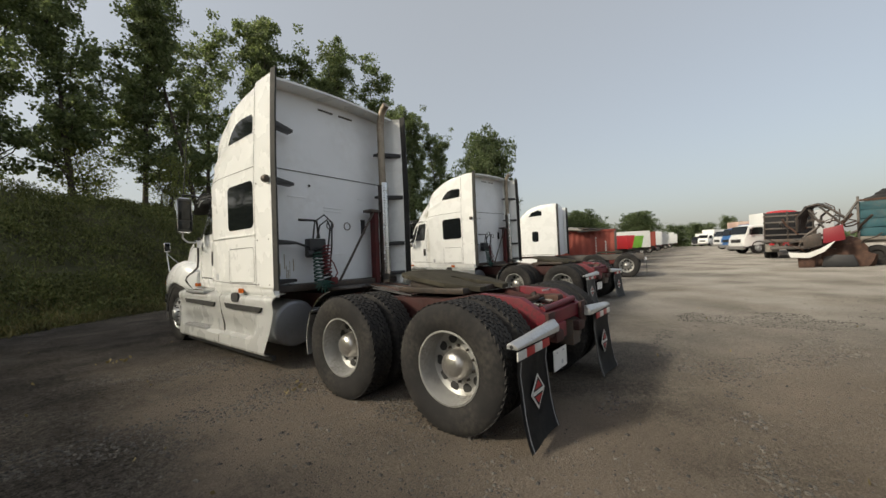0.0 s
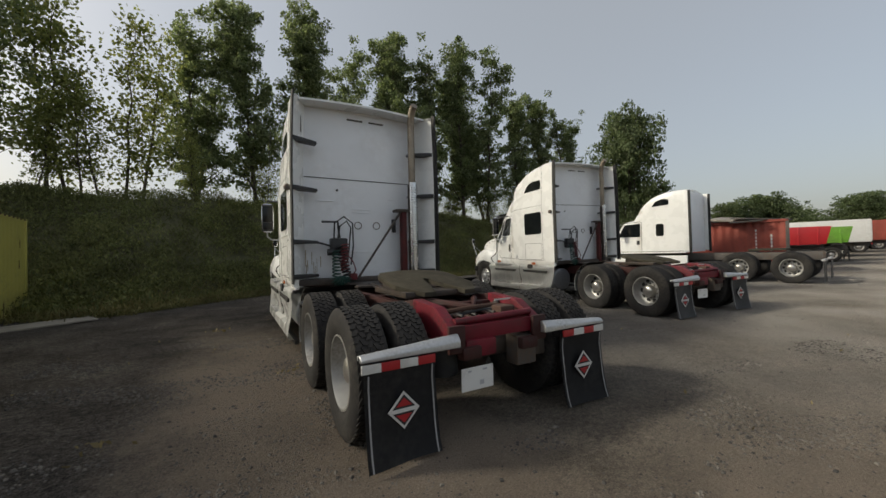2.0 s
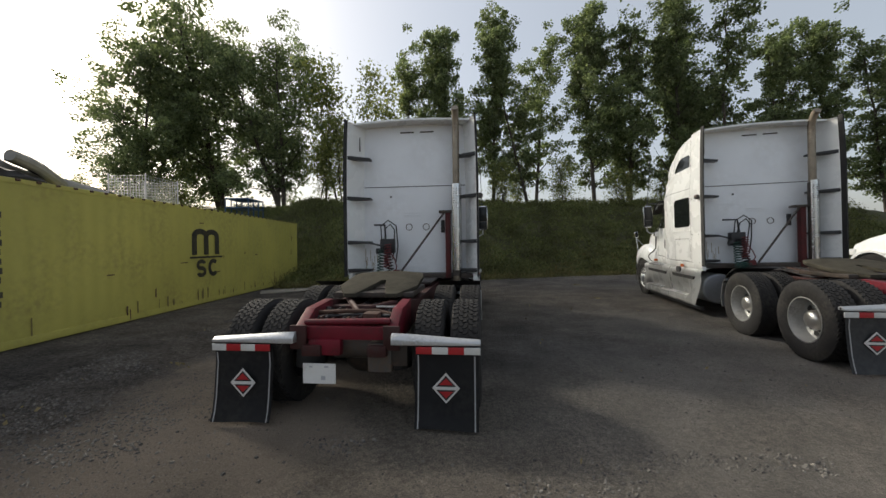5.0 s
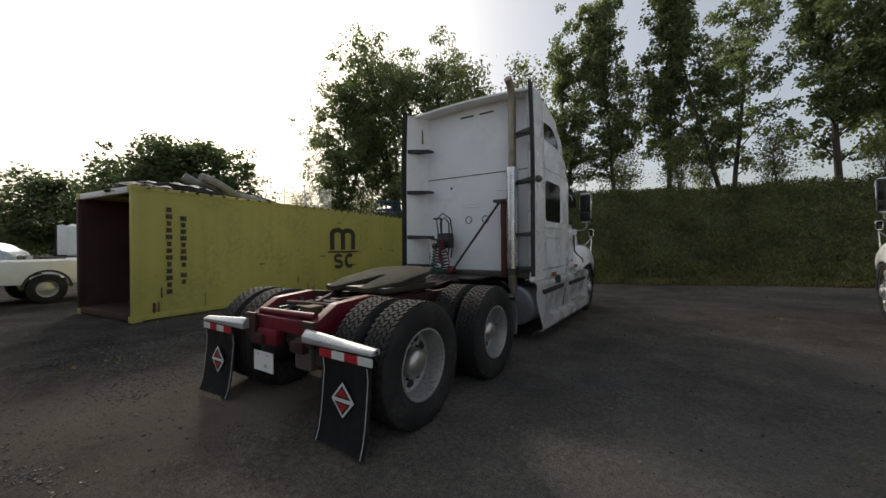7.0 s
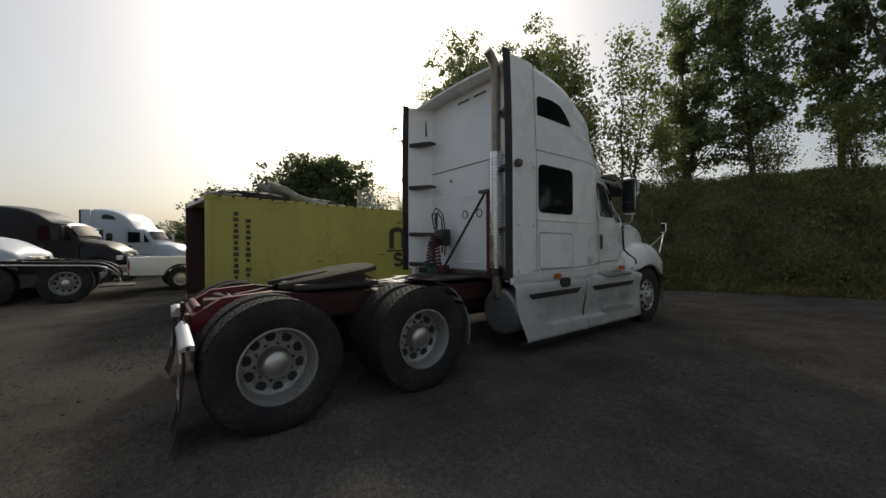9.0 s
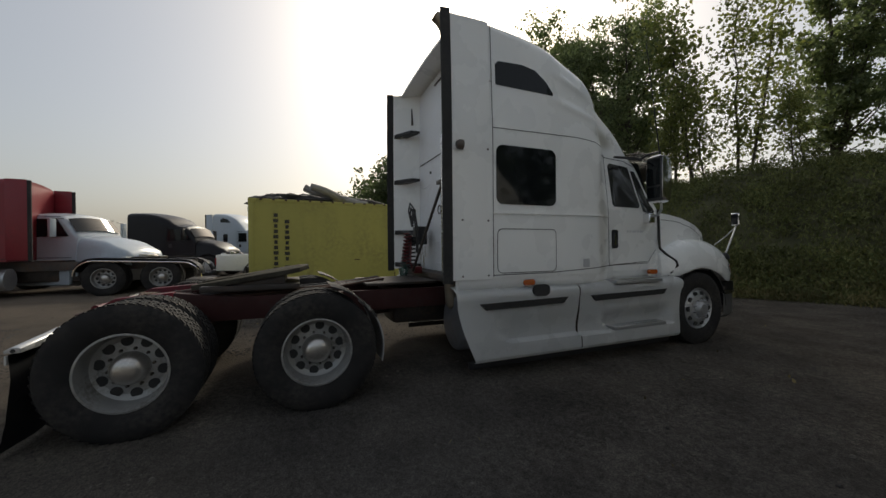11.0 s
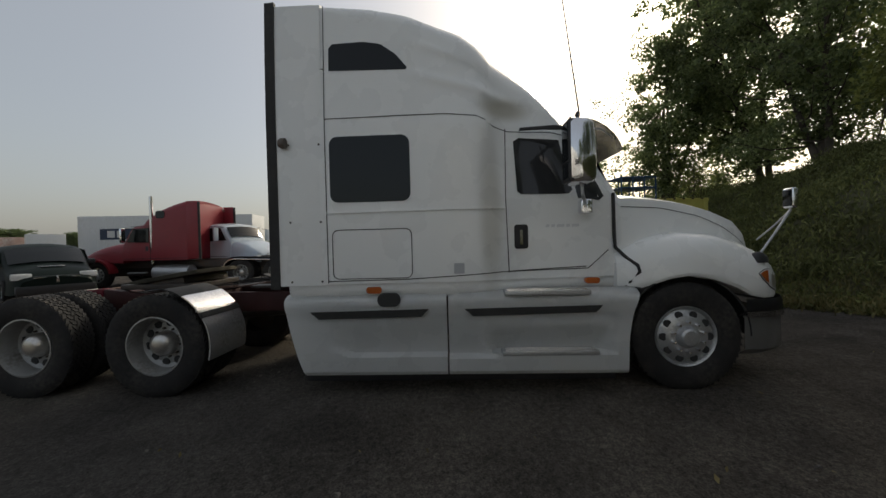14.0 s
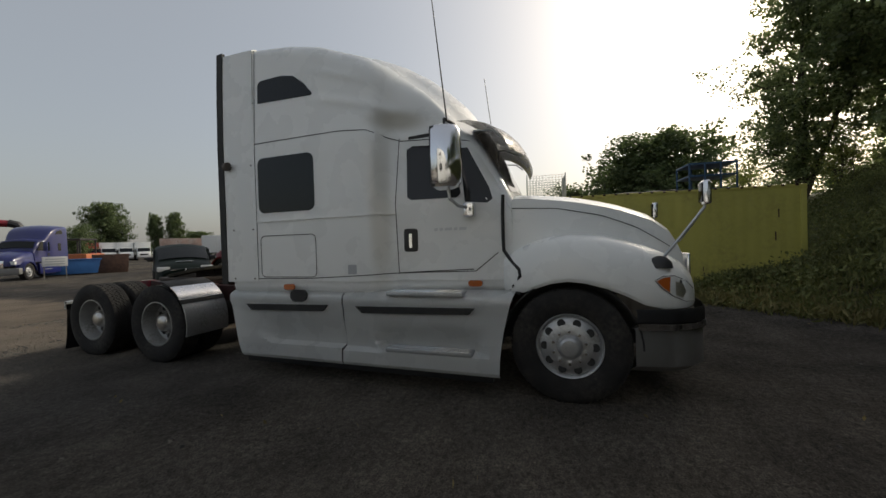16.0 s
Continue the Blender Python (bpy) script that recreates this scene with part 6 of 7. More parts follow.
def wire_crate():
    c = thing("wire_crate", box_m @ pose(-1.9, 6.0, 2.575), "galvanised wire mesh crate standing on the container roof", "crate")
    bm = bmesh.new()
    for k in range(13):
        f = k / 12
        for x in (-0.5, 0.5):
            rod((x, -0.6 + 1.2 * f, 0.0), (x, -0.6 + 1.2 * f, 0.95), 0.005, n=5, bm=bm)
            rod((x, -0.6, 0.95 * f), (x, 0.6, 0.95 * f), 0.005, n=5, bm=bm)
        for y in (-0.6, 0.6):
            rod((-0.5 + f, y, 0.0), (-0.5 + f, y, 0.95), 0.005, n=5, bm=bm)
            rod((-0.5, y, 0.95 * f), (0.5, y, 0.95 * f), 0.005, n=5, bm=bm)
    part("mesh", bm, WIRE, c)
    for x in (-0.5, 0.5):
        for y in (-0.6, 0.6):
            part("crate_post", rod((x, y, 0), (x, y, 1.0), 0.018, n=8), WIRE, c)


wire_crate()


def blue_rack():
    c = thing("steel_rack", box_m @ pose(-1.5, 10.6, 2.575), "blue steel rack standing on the container roof", "rack")
    for x in (-0.45, 0.45):
        for y in (-0.6, -0.2, 0.2, 0.6):
            part("upright", rod((x, y, 0), (x, y, 0.95), 0.025, n=8), BLUE_RACK, c)
    for z in (0.15, 0.55, 0.9):
        part("shelf", box(-0.47, 0.47, -0.62, 0.62, z, z + 0.05, 0.006), BLUE_RACK, c)


blue_rack()

# a loose board lying by the container
board = part("board", box(-0.36, 0.36, -0.8, 0.8, 0.0, 0.035, 0.006), WOOD, None)
board.matrix_basis = pose(-5.55, 7.75, ground_z(-5.5, 0) + 0.012, 1.0, 1.5, -60)
tagged(board, "grey weathered board lying flat on the gravel", "board")


# ---- other lorries: one builder for cab shells ----
def shell_section(y, half, top, edge, bottom, r, lean=0.05):
    r = min(r, (edge - bottom) * 0.48, half * 0.6)
    out = [(half - lean * k / 6, y, bottom + (edge - r - bottom) * k / 6) for k in range(7)]
    xw = half - lean
    for i in range(1, 6):
        a = math.pi / 2 * i / 5
        out.append((xw - r * (1 - math.cos(a)), y, edge - r + r * math.sin(a)))
    x1 = xw - r
    for i in range(1, 4):
        x = x1 * (1 - i / 3)
        out.append((x, y, edge + (top - edge) * (1 - (x / x1) ** 2)))
    return out + [(-x, yy, z) for x, yy, z in reversed(out[:-1])]


def shell(rows, smooth=0.12):
    """rows: (y, half width, roof, bottom)."""
    return loft([shell_section(y, h, t_, t_ - 0.08, b, smooth) for y, h, t_, b in rows])


def lorry_wheels(t, steer_y, drive_ys, dual=True):
    src = [o for o in main_truck.children if o.name.startswith("drive_wheel")][0]
    inn = [o for o in main_truck.children if o.name.startswith("inner_wheel")][0]
    fro = [o for o in main_truck.children if o.name.startswith("steer_wheel")][0]
    for s in (-1, 1):
        if steer_y is not None:
            w = copy_thing(fro, pose(s * 0.97, steer_y, 0.51, 0, 0, 0 if s > 0 else 180))
            w.parent = t
        for y in drive_ys:
            for ob, x in ((src, 1.075), (inn, 0.735)):
                w = copy_thing(ob, pose(s * x, y, 0.51, 0, 0, 0 if s > 0 else 180))
                w.parent = t


def flank_of(rows):
    f = table([(r[0], r[1]) for r in rows])
    return lambda y, z: f(y) - 0.05 * min(1.0, max(0.0, (z - 1.0) / 2.2))


def other_tractor(m, paint, label, sleeper, roof, nose, group="", stack=False, fairings=True, deck=True, window="slot", rear=2.3, flaps=True, skirts=True, wing=0.42, dome=True):
    """A bonneted tractor: rear of the cab at y = 2.3, front axle near y = 5.7. sleeper: length; roof: height at the back."""
    t = thing("tractor_truck", m, label, "truck", group)
    c0 = rear
    c1 = c0 + sleeper
    mid = 2.55
    rows = [(c0, 1.19, roof - 0.03, 1.05), (c0 + 0.06, 1.2, roof, 1.05)]
    if sleeper > 0.3:
        rows += [(c0 + sleeper * f, 1.2 - 0.10 * f ** 3, roof - (roof - mid) * d, 1.05) for f, d in (((0.25, 0.0), (0.45, 0.03), (0.62, 0.09), (0.78, 0.19), (0.92, 0.33), (1.04, 0.50)) if dome else ((0.2, 0.06), (0.4, 0.16), (0.6, 0.28), (0.75, 0.38), (0.9, 0.5), (1.0, 0.62)))] + [(c1 + 0.22, 1.05, mid + (roof - mid) * 0.28, 1.05), (c1 + 0.36, 1.02, mid + (roof - mid) * 0.10, 1.05)]
    rows += [(c1 + 0.45, 1.0, mid, 1.05), (c1 + 0.85, 0.98, mid - 0.06, 1.05), (c1 + 1.0, 0.96, mid - 0.22, 1.05), (c1 + 1.3, 0.92, 1.86, 1.05)]
    part("cab_body", shell(rows, 0.2), paint, t)
    fl = flank_of(rows)
    n0 = c1 + 1.3
    hood = [(n0 - 0.03, 0.9, 1.84, 0.95), (n0 + 0.4, 0.95, 1.78, 0.98), (n0 + 0.8, 0.97, 1.70, 1.02), (n0 + nose * 0.7, 0.95, 1.56, 0.98), (n0 + nose * 0.92, 0.84, 1.40, 0.9), (n0 + nose, 0.66, 1.2, 0.85)]
    part("bonnet", shell(hood, 0.3), paint, t)
    part("grille", box(-0.42, 0.42, n0 + nose - 0.03, n0 + nose + 0.015, 0.72, 1.2, 0.02), CHROME, t)
    part("bumper", box(-1.12, 1.12, n0 + nose - 0.25, n0 + nose + 0.06, 0.38, 0.74, 0.05), BUMPER if paint is not WHITE else WHITE, t)
    axle = n0 + nose * 0.52
    for s in (-1, 1):
        arch = lathe([(0.54, -0.2), (0.61, -0.2), (0.61, 0.16), (0.56, 0.16)], 20, (s * 0.96, axle, 0.51), a0=radians(5), a1=radians(175))
        part("wheel_arch", arch, paint, t)
        part("headlamp", box(s * 0.72 - 0.14, s * 0.72 + 0.14, n0 + nose * 0.86, n0 + nose * 0.97, 0.95, 1.14, 0.03), LENS, t)
        part("door_window", on_side([(c1 + 0.12, 1.75), (c1 + 0.12, 2.32), (c1 + 0.8, 2.30), (c1 + 1.1, 1.78)], fl, s, 0.012, 0.03), GLASS, t)
        gaps = bmesh.new()
        seam_on_side([(c1 + 0.05, 1.06), (c1 + 0.05, 2.4), (c1 + 0.9, 2.38)], fl, s, 0.006, 0.008, gaps)
        seam_on_side([(c0 + 0.03, 1.12), (c1 + 1.2, 1.12)], fl, s, 0.006, 0.008, gaps)
        part("panel_gap", gaps, SEAM, t)
        part("door_handle", on_side(rounded(c1 + 0.15, c1 + 0.28, 1.42, 1.6, 0.03), fl, s, 0.01), DARK, t)
        if sleeper > 1.0:
            if window == "slot":
                part("sleeper_window", on_side(rounded(c0 + 0.75, c0 + 1.05, 1.75, 2.25, 0.08), fl, s, 0.012, 0.03), GLASS, t)
                part("roof_window", on_side([(c0 + 0.55, roof - 0.62), (c0 + 0.55, roof - 0.42), (c0 + 0.75, roof - 0.36), (c0 + 1.05, roof - 0.45), (c0 + 1.2, roof - 0.65)], fl, s, 0.012, 0.05), GLASS, t)
            elif window == "oval":
                part("roof_window", on_side(rounded(c0 + 0.9, c0 + 1.3, roof - 0.75, roof - 0.45, 0.12), fl, s, 0.012, 0.05), GLASS, t)
        if skirts:
            part("side_skirt", box(s * 1.12 - 0.06, s * 1.12 + 0.06, c0 - 0.05, n0 + 0.05, 0.3, 0.95, 0.04), paint, t)
        part("cab_step", box(s * 1.12 - 0.08, s * 1.12 + 0.08, c1 + 0.2, c1 + 0.9, 0.55, 0.60, 0.01), ALLOY, t)
        part("mirror_head", box(s * 1.27 - 0.1, s * 1.27 + 0.1, c1 + 0.92, c1 + 1.0, 1.75, 2.3, 0.03), paint if paint is not RED_CAB else CHROME, t)
        part("mirror_arm", tube([(s * 0.95, c1 + 1.0, 2.32), (s * 1.27, c1 + 0.97, 2.3)], 0.014), DARK, t)
        if fairings:
            f_ = box(s * 1.185 - 0.015, s * 1.185 + 0.015, c0 - wing, c0 + 0.02, 1.1, roof - 0.12, 0.006)
            part("side_fairing", f_, paint, t)
            part("rubber_lip", box(s * 1.185 - 0.02, s * 1.185 + 0.02, c0 - wing - 0.09, c0 - wing, 1.05, roof - 0.14, 0.006), RUBBER, t)
        if stack:
            st = part("exhaust_pipe", rod((s * 1.02, c1 + 0.02, 0.9), (s * 1.02, c1 + 0.02, roof + 0.12), 0.065, n=16), CHROME, t, "tall chrome exhaust stack")
        part("fuel_tank", rod((s * 0.85, c0 + 0.1, 0.55), (s * 0.85, c0 + 1.5, 0.55), 0.3, n=24), ALLOY, t)
    rows_ = []
    for f in (0.06, 0.35, 0.7, 0.94):
        y = c1 + 0.98 + 0.3 * f
        z = (mid - 0.18) * (1 - f) + 1.9 * f
        rows_.append([(x * (0.80), y + 0.03 - 0.05 * abs(x) ** 3, z + 0.05 - 0.06 * x * x) for x in np.linspace(-1, 1, 9)])
    part("windscreen", loft(rows_, caps=False, closed=False), GLASS, t)
    part("rear_wall", box(-1.1, 1.1, c0 - 0.012, c0 + 0.02, 1.06, roof - 0.14, 0.01), paint if paint is not WHITE else PANEL, t)
    if deck:
        for s in (-1, 1):
            part("frame_rail", box(s * 0.43 - 0.045, s * 0.43 + 0.045, -1.35, n0 + nose - 0.3, 0.74, 1.0, 0.008), DULL_STEEL, t)
            if flaps:
                part("mud_flap", box(s * 0.92 - 0.29, s * 0.92 + 0.29, -1.45, -1.435, 0.08, 0.72), FLAP, t)
                part("flap_hanger", box(s * 0.82 - 0.39, s * 0.82 + 0.39, -1.46, -1.38, 0.72, 0.78, 0.01), ALLOY, t)
        plate = part("fifth_wheel", box(-0.46, 0.46, -0.5, 0.55, 1.06, 1.13, 0.03), GREASE, t)
        part("engine_and_gearbox", box(-0.3, 0.3, 0.8, n0 + 1.0, 0.4, 0.95, 0.05), IRON, t)
        lorry_wheels(t, axle, (-0.685, 0.685))
    else:
        lorry_wheels(t, axle, (0.2,))
    return t


def full_fenders(t, y0, y1):
    for s in (-1, 1):
        bm = bmesh.new()
        pts = []
        for q in range(0, 91, 15):
            pts.append((y1 - 0.25 + 0.45 * math.cos(radians(q)), 0.70 + 0.42 * math.sin(radians(q))))
        for q in range(90, 181, 15):
            pts.append((y0 + 0.1 + 0.55 * math.cos(radians(q)), 0.60 + 0.50 * math.sin(radians(q)) - 0.06))
        rows = [[(s * x, y, z) for y, z in pts] for x in (0.55, 0.58, 1.2, 1.24)]
        rows[0] = [(p[0], p[1], p[2] - 0.04) for p in rows[0]]
        rows[-1] = [(p[0], p[1], p[2] - 0.09) for p in rows[-1]]
        loft(rows, caps=False, closed=False, bm=bm)
        bmesh.ops.solidify(bm, geom=bm.faces[:], thickness=0.015)
        part("full_fender", bm, BLACK_CAB, t, "black full-length wheel fender")
        part("fender_trim", tube([(s * 1.245, y, z - 0.09) for y, z in pts], 0.02, 6), CHROME, t)


def gz(x, y, rz=0.0, k=1.0):
    return pose(x, y, ground_z(x, y), 0, -0.97 if x > 2 else 0, rz) @ Matrix.Diagonal((k, k, k, 1))


# the row past the second truck
other_tractor(gz(14.9, 1.9, 9), WHITE, "white aerodynamic sleeper tractor truck parked at an angle in the row", 1.6, 3.62, 1.75, "white tractor trucks in a row", wing=0.14)


def red_container():
    """A short open-topped box on the ground; its own y runs along the visible wall, away from the lane."""
    t = thing("shipping_container", gz(19.4, 2.8, 20), "faded red corrugated open-topped box heaped with old sheets", "container")
    L = 6.06
    for s in (-1, 1):
        wall = wave_wall(L - 0.2, 0.5, 2.2, 0.3, 0.04)
        for v in wall.verts:
            v.co = Vector((s * (1.19 + v.co.x), v.co.y + 0.1, v.co.z))
        part("side_wall", wall, RED_BOX, t, "faded red corrugated wall")
        part("top_rail", box(s * 1.19 - 0.04, s * 1.19 + 0.04, 0.0, L, 2.19, 2.30, 0.01), RED_BOX, t)
        part("bottom_rail", box(s * 1.19 - 0.04, s * 1.19 + 0.04, 0.0, L, 0.38, 0.51, 0.01), RED_BOX, t)
        for y in (-0.02, L - 0.1):
            part("corner_post", box(s * 1.17 - 0.06, s * 1.17 + 0.06, y, y + 0.12, 0.36, 2.33, 0.01), DULL_STEEL if y < 1 else RED_BOX, t)
        for y, z0, n, h in ((1.05, 0.75, 8, 0.09), (0.55, 0.95, 5, 0.12)):
            for k in range(n):
                part("print_bar", box(s * 1.222 - 0.004, s * 1.222 + 0.004, y - 0.03, y + 0.03, z0 + 0.15 * k, z0 + 0.15 * k + h), WHITE_TAPE, t)
    part("end_wall", box(-1.13, 1.13, 0.02, 0.06, 0.4, 2.25, 0.01), RED_BOX, t)
    part("end_wall", box(-1.13, 1.13, L - 0.06, L - 0.02, 0.4, 2.25, 0.01), RED_BOX, t)
    part("floor_panel", box(-1.15, 1.15, 0.02, L - 0.02, 0.36, 0.5, 0.01), DULL_STEEL, t)
    for x in (-0.75, 0.75):
        part("skid", box(x - 0.09, x + 0.09, 0.0, L, 0.0, 0.37, 0.02), RUST, t)
    return t


red_m = gz(19.4, 2.8, 20)
red_container()
heap("scrap_heap", red_m @ pose(0, 3.0, 2.0, 0, 0, 0), 1.0, 2.3, 0.42, 3.3, DULL_STEEL, "jumbled scrap heaped over the red container's rim", "scrap")
for i, (x, y, z, a, b) in enumerate(((-0.75, 0.9, 2.40, 4, 30), (-0.6, 2.1, 2.46, -5, 75), (-0.7, 3.4, 2.44, 6, -20), (-0.4, 4.5, 2.42, 5, 10), (-0.8, 1.5, 2.35, -3, 100))):
    sh = part("scrap_sheet", box(-0.55, 0.55, -0.9, 0.9, -0.03, 0.03, 0.01), WOOD if i % 2 else DULL_STEEL, None)
    for v in sh.data.vertices:
        v.co.z += 0.06 * math.sin(2.2 * v.co.x + i) - 0.05 * v.co.y * v.co.y
    sh.matrix_basis = red_m @ pose(x, y, z, a, a * 0.6, b)
    tagged(sh, "grey-green weathered sheet lying on the red container", "sheet", "old sheets on the red container")


def tipper(m, paint, label, length=5.2, group="tippers beyond the row"):
    """A parked lorry seen by its sloping tipper body."""
    t = thing("tipper_lorry", m, label, "truck", group)
    prof = [(-1.5, 1.35), (-1.75, 2.45), (length - 1.8, 2.5), (length - 1.5, 1.25)]
    part("tipper_body", prism(prof, "x", -1.2, 1.2, 0.03), paint, t)
    for k in range(5):
        y = -1.2 + k * (length - 0.8) / 5
        for s in (-1, 1):
            part("body_rib", box(s * 1.2 - 0.03, s * 1.2 + 0.03, y, y + 0.09, 1.3, 2.46, 0.008), paint, t)
    for s in (-1, 1):
        part("frame_rail", box(s * 0.43 - 0.05, s * 0.43 + 0.05, -1.5, length + 1.6, 0.8, 1.15, 0.01), DULL_STEEL, t)
        part("mud_flap", box(s * 0.92 - 0.28, s * 0.92 + 0.28, -1.55, -1.535, 0.1, 0.8), FLAP, t)
    rows = [(length - 1.2, 1.2, 2.65, 0.8), (length - 1.0, 1.2, 2.7, 0.8), (length + 0.2, 1.15, 2.65, 0.8), (length + 0.6, 1.1, 1.9, 0.7), (length + 1.6, 0.9, 1.5, 0.7)]
    part("cab_body", shell(rows, 0.2), paint, t)
    lorry_wheels(t, length + 0.4, (-0.685, 0.685))
    return t


tipper(gz(24.6, 4.2, 20, 0.82), BRIGHT_RED, "bright red tipper lorry in the row")
tipper(gz(28.6, 4.3, 20, 0.82), GREEN_PAINT, "bright green tipper lorry in the row", 4.6)


def box_lorry(m, body, cab, label, length=6.0, high=3.5, group="", front=True):
    """A boxy lorry: cab ahead (+y) of a closed body."""
    t = thing("box_lorry", m, label, "truck", group)
    part("box_body", box(-1.25, 1.25, -length, 0.0, 1.05, high, 0.04), body, t)
    for k in range(7):
        for s in (-1, 1):
            y = -length + 0.3 + k * (length - 0.6) / 6
            part("body_rib", box(s * 1.25 - 0.012, s * 1.25 + 0.012, y, y + 0.03, 1.08, high - 0.05), body, t)
    rows = [(0.25, 1.08, 2.52, 0.85), (0.33, 1.12, 2.58, 0.8), (1.2, 1.12, 2.58, 0.75), (1.55, 1.1, 2.5, 0.7), (1.83, 1.07, 1.72, 0.62), (1.97, 1.05, 1.5, 0.62), (2.03, 1.0, 1.15, 0.66)]
    part("cab_body", shell(rows, 0.16), cab, t)
    fl = flank_of(rows)
    for s in (-1, 1):
        part("door_window", on_side([(0.5, 1.68), (0.5, 2.3), (1.3, 2.3), (1.62, 1.68)], fl, s, 0.012, 0.03), GLASS, t)
        part("cab_step", box(s * 1.0 - 0.12, s * 1.0 + 0.12, 0.25, 0.42, 0.42, 0.78, 0.02), DARK, t)
        part("wheel_arch", lathe([(0.53, -0.16), (0.6, -0.16), (0.6, 0.14), (0.55, 0.14)], 16, (s * 0.98, 0.9, 0.51), a0=radians(5), a1=radians(175)), DARK, t)
        part("headlamp", box(s * 0.8 - 0.16, s * 0.8 + 0.16, 1.98, 2.08, 0.78, 0.98, 0.02), LENS, t)
        part("mirror_head", box(s * 1.3 - 0.08, s * 1.3 + 0.08, 1.6, 1.68, 1.7, 2.2, 0.02), DARK, t)
        part("frame_rail", box(s * 0.43 - 0.05, s * 0.43 + 0.05, -length, 1.5, 0.75, 1.03, 0.01), DULL_STEEL, t)
    part("windscreen", prism([(1.59, 2.42), (1.835, 1.74), (1.865, 1.75), (1.62, 2.44)], "x", -0.96, 0.96), GLASS, t)
    for s in (-1, 1):
        part("rear_door", box(min(s * 0.02, s * 1.2), max(s * 0.02, s * 1.2), -length - 0.03, -length + 0.005, 1.15, high - 0.1, 0.01), body, t)
        part("rear_lamp", box(s * 1.0 - 0.12, s * 1.0 + 0.12, -length - 0.04, -length + 0.02, 0.86, 0.98, 0.01), RED_TAPE, t)
    part("grille", box(-0.62, 0.62, 1.99, 2.06, 1.0, 1.3, 0.02), DARK, t)
    part("fuel_tank", rod((0.85, -1.4, 0.68), (0.85, -0.4, 0.68), 0.27, n=14), DULL_STEEL, t)
    part("under_guard", box(-1.2, -1.14, -length + 2.3, 0.0, 0.45, 0.9, 0.01), DARK, t)
    part("bumper", box(-1.1, 1.1, 1.95, 2.15, 0.4, 0.7, 0.04), BUMPER, t)
    lorry_wheels(t, 0.9, (-length + 1.6,))
    return t


# the far side of the lane: fronts face the lane
box_lorry(gz(40.0, -4.7, 32), BOX_WHITE, BOX_WHITE, "white cabover lorry with a plain box body", 5.0, 3.55, "lorries along the lane")
box_lorry(gz(49.5, -4.0, 30), BLUE_BIN, BLUE_BIN, "blue box lorry across the lane", 5.0, 2.9, "lorries along the lane")
box_lorry(gz(60.0, -3.0, 28), MURAL, BOX_WHITE, "white lorry with a faded printed box body", 7.0, 3.6, "lorries along the lane")
box_lorry(gz(96.0, 1.0, 60), BOX_WHITE, WHITE, "white box lorry across the lane", 7.0, 3.6, "lorries along the lane")
box_lorry(gz(118.0, 3.6, 60), BOX_WHITE, BLACK_CAB, "white box lorry across the lane", 7.0, 3.4, "lorries along the lane")
for x, y, hgt, mat_, w in ((36, 5.6, 2.6, BOX_WHITE, WHITE), (45, 6.4, 2.7, RED_BOX, BRIGHT_RED), (54, 6.9, 2.9, BOX_WHITE, WHITE), (66, 7.4, 3.1, BOX_WHITE, WHITE), (82, 8.2, 3.2, BOX_WHITE, WHITE), (100, 9.4, 3.2, BOX_WHITE, WHITE)):
    box_lorry(gz(x - 1.7, y + 4.7, 20), mat_, w, "pale box lorry far down the row", 7.0, hgt, "lorries far down the row")


def flatbed():
    t = thing("flatbed_lorry", gz(30.0, -5.6, 88), "black flatbed lorry with a headboard across the lane", "truck", "lorries along the lane")
    part("deck", box(-1.25, 1.25, -4.5, 2.3, 1.0, 1.2, 0.02), DULL_STEEL, t)
    part("headboard", box(-1.22, 1.22, 0.4, 0.48, 1.2, 3.0, 0.02), BLACK_CAB, t)
    for k in range(4):
        part("headboard_rail", box(-1.25, 1.25, 0.49, 0.55, 1.45 + 0.42 * k, 1.55 + 0.42 * k, 0.01), DULL_STEEL, t)
    for x in (-1.2, 0.0, 1.14):
        part("headboard_post", box(x, x + 0.08, 0.49, 0.58, 1.2, 3.04, 0.01), IRON, t)
    part("bumper", box(-1.0, 1.0, 2.2, 2.32, 0.55, 0.75, 0.03), DULL_STEEL, t)
    part("side_box", box(0.55, 1.2, 1.4, 2.1, 0.4, 0.95, 0.03), WOOD, t)
    for s in (-1, 1):
        part("frame_rail", box(s * 0.43 - 0.05, s * 0.43 + 0.05, -6.0, 2.2, 0.75, 1.0, 0.01), RUST, t)
        part("lamp", box(s * 0.9 - 0.12, s * 0.9 + 0.12, 2.3, 2.34, 0.82, 0.95, 0.01), RED_TAPE, t)
    rows = [(-7.6, 0.9, 3.5, 0.8), (-7.5, 1.0, 3.6, 0.8), (-6.2, 1.0, 3.6, 0.8), (-6.1, 0.9, 3.5, 0.8)]
    part("cab_body", shell(rows, 0.2), BRIGHT_RED, t)
    lorry_wheels(t, None, (0.8, -0.5))
    return t


flatbed()


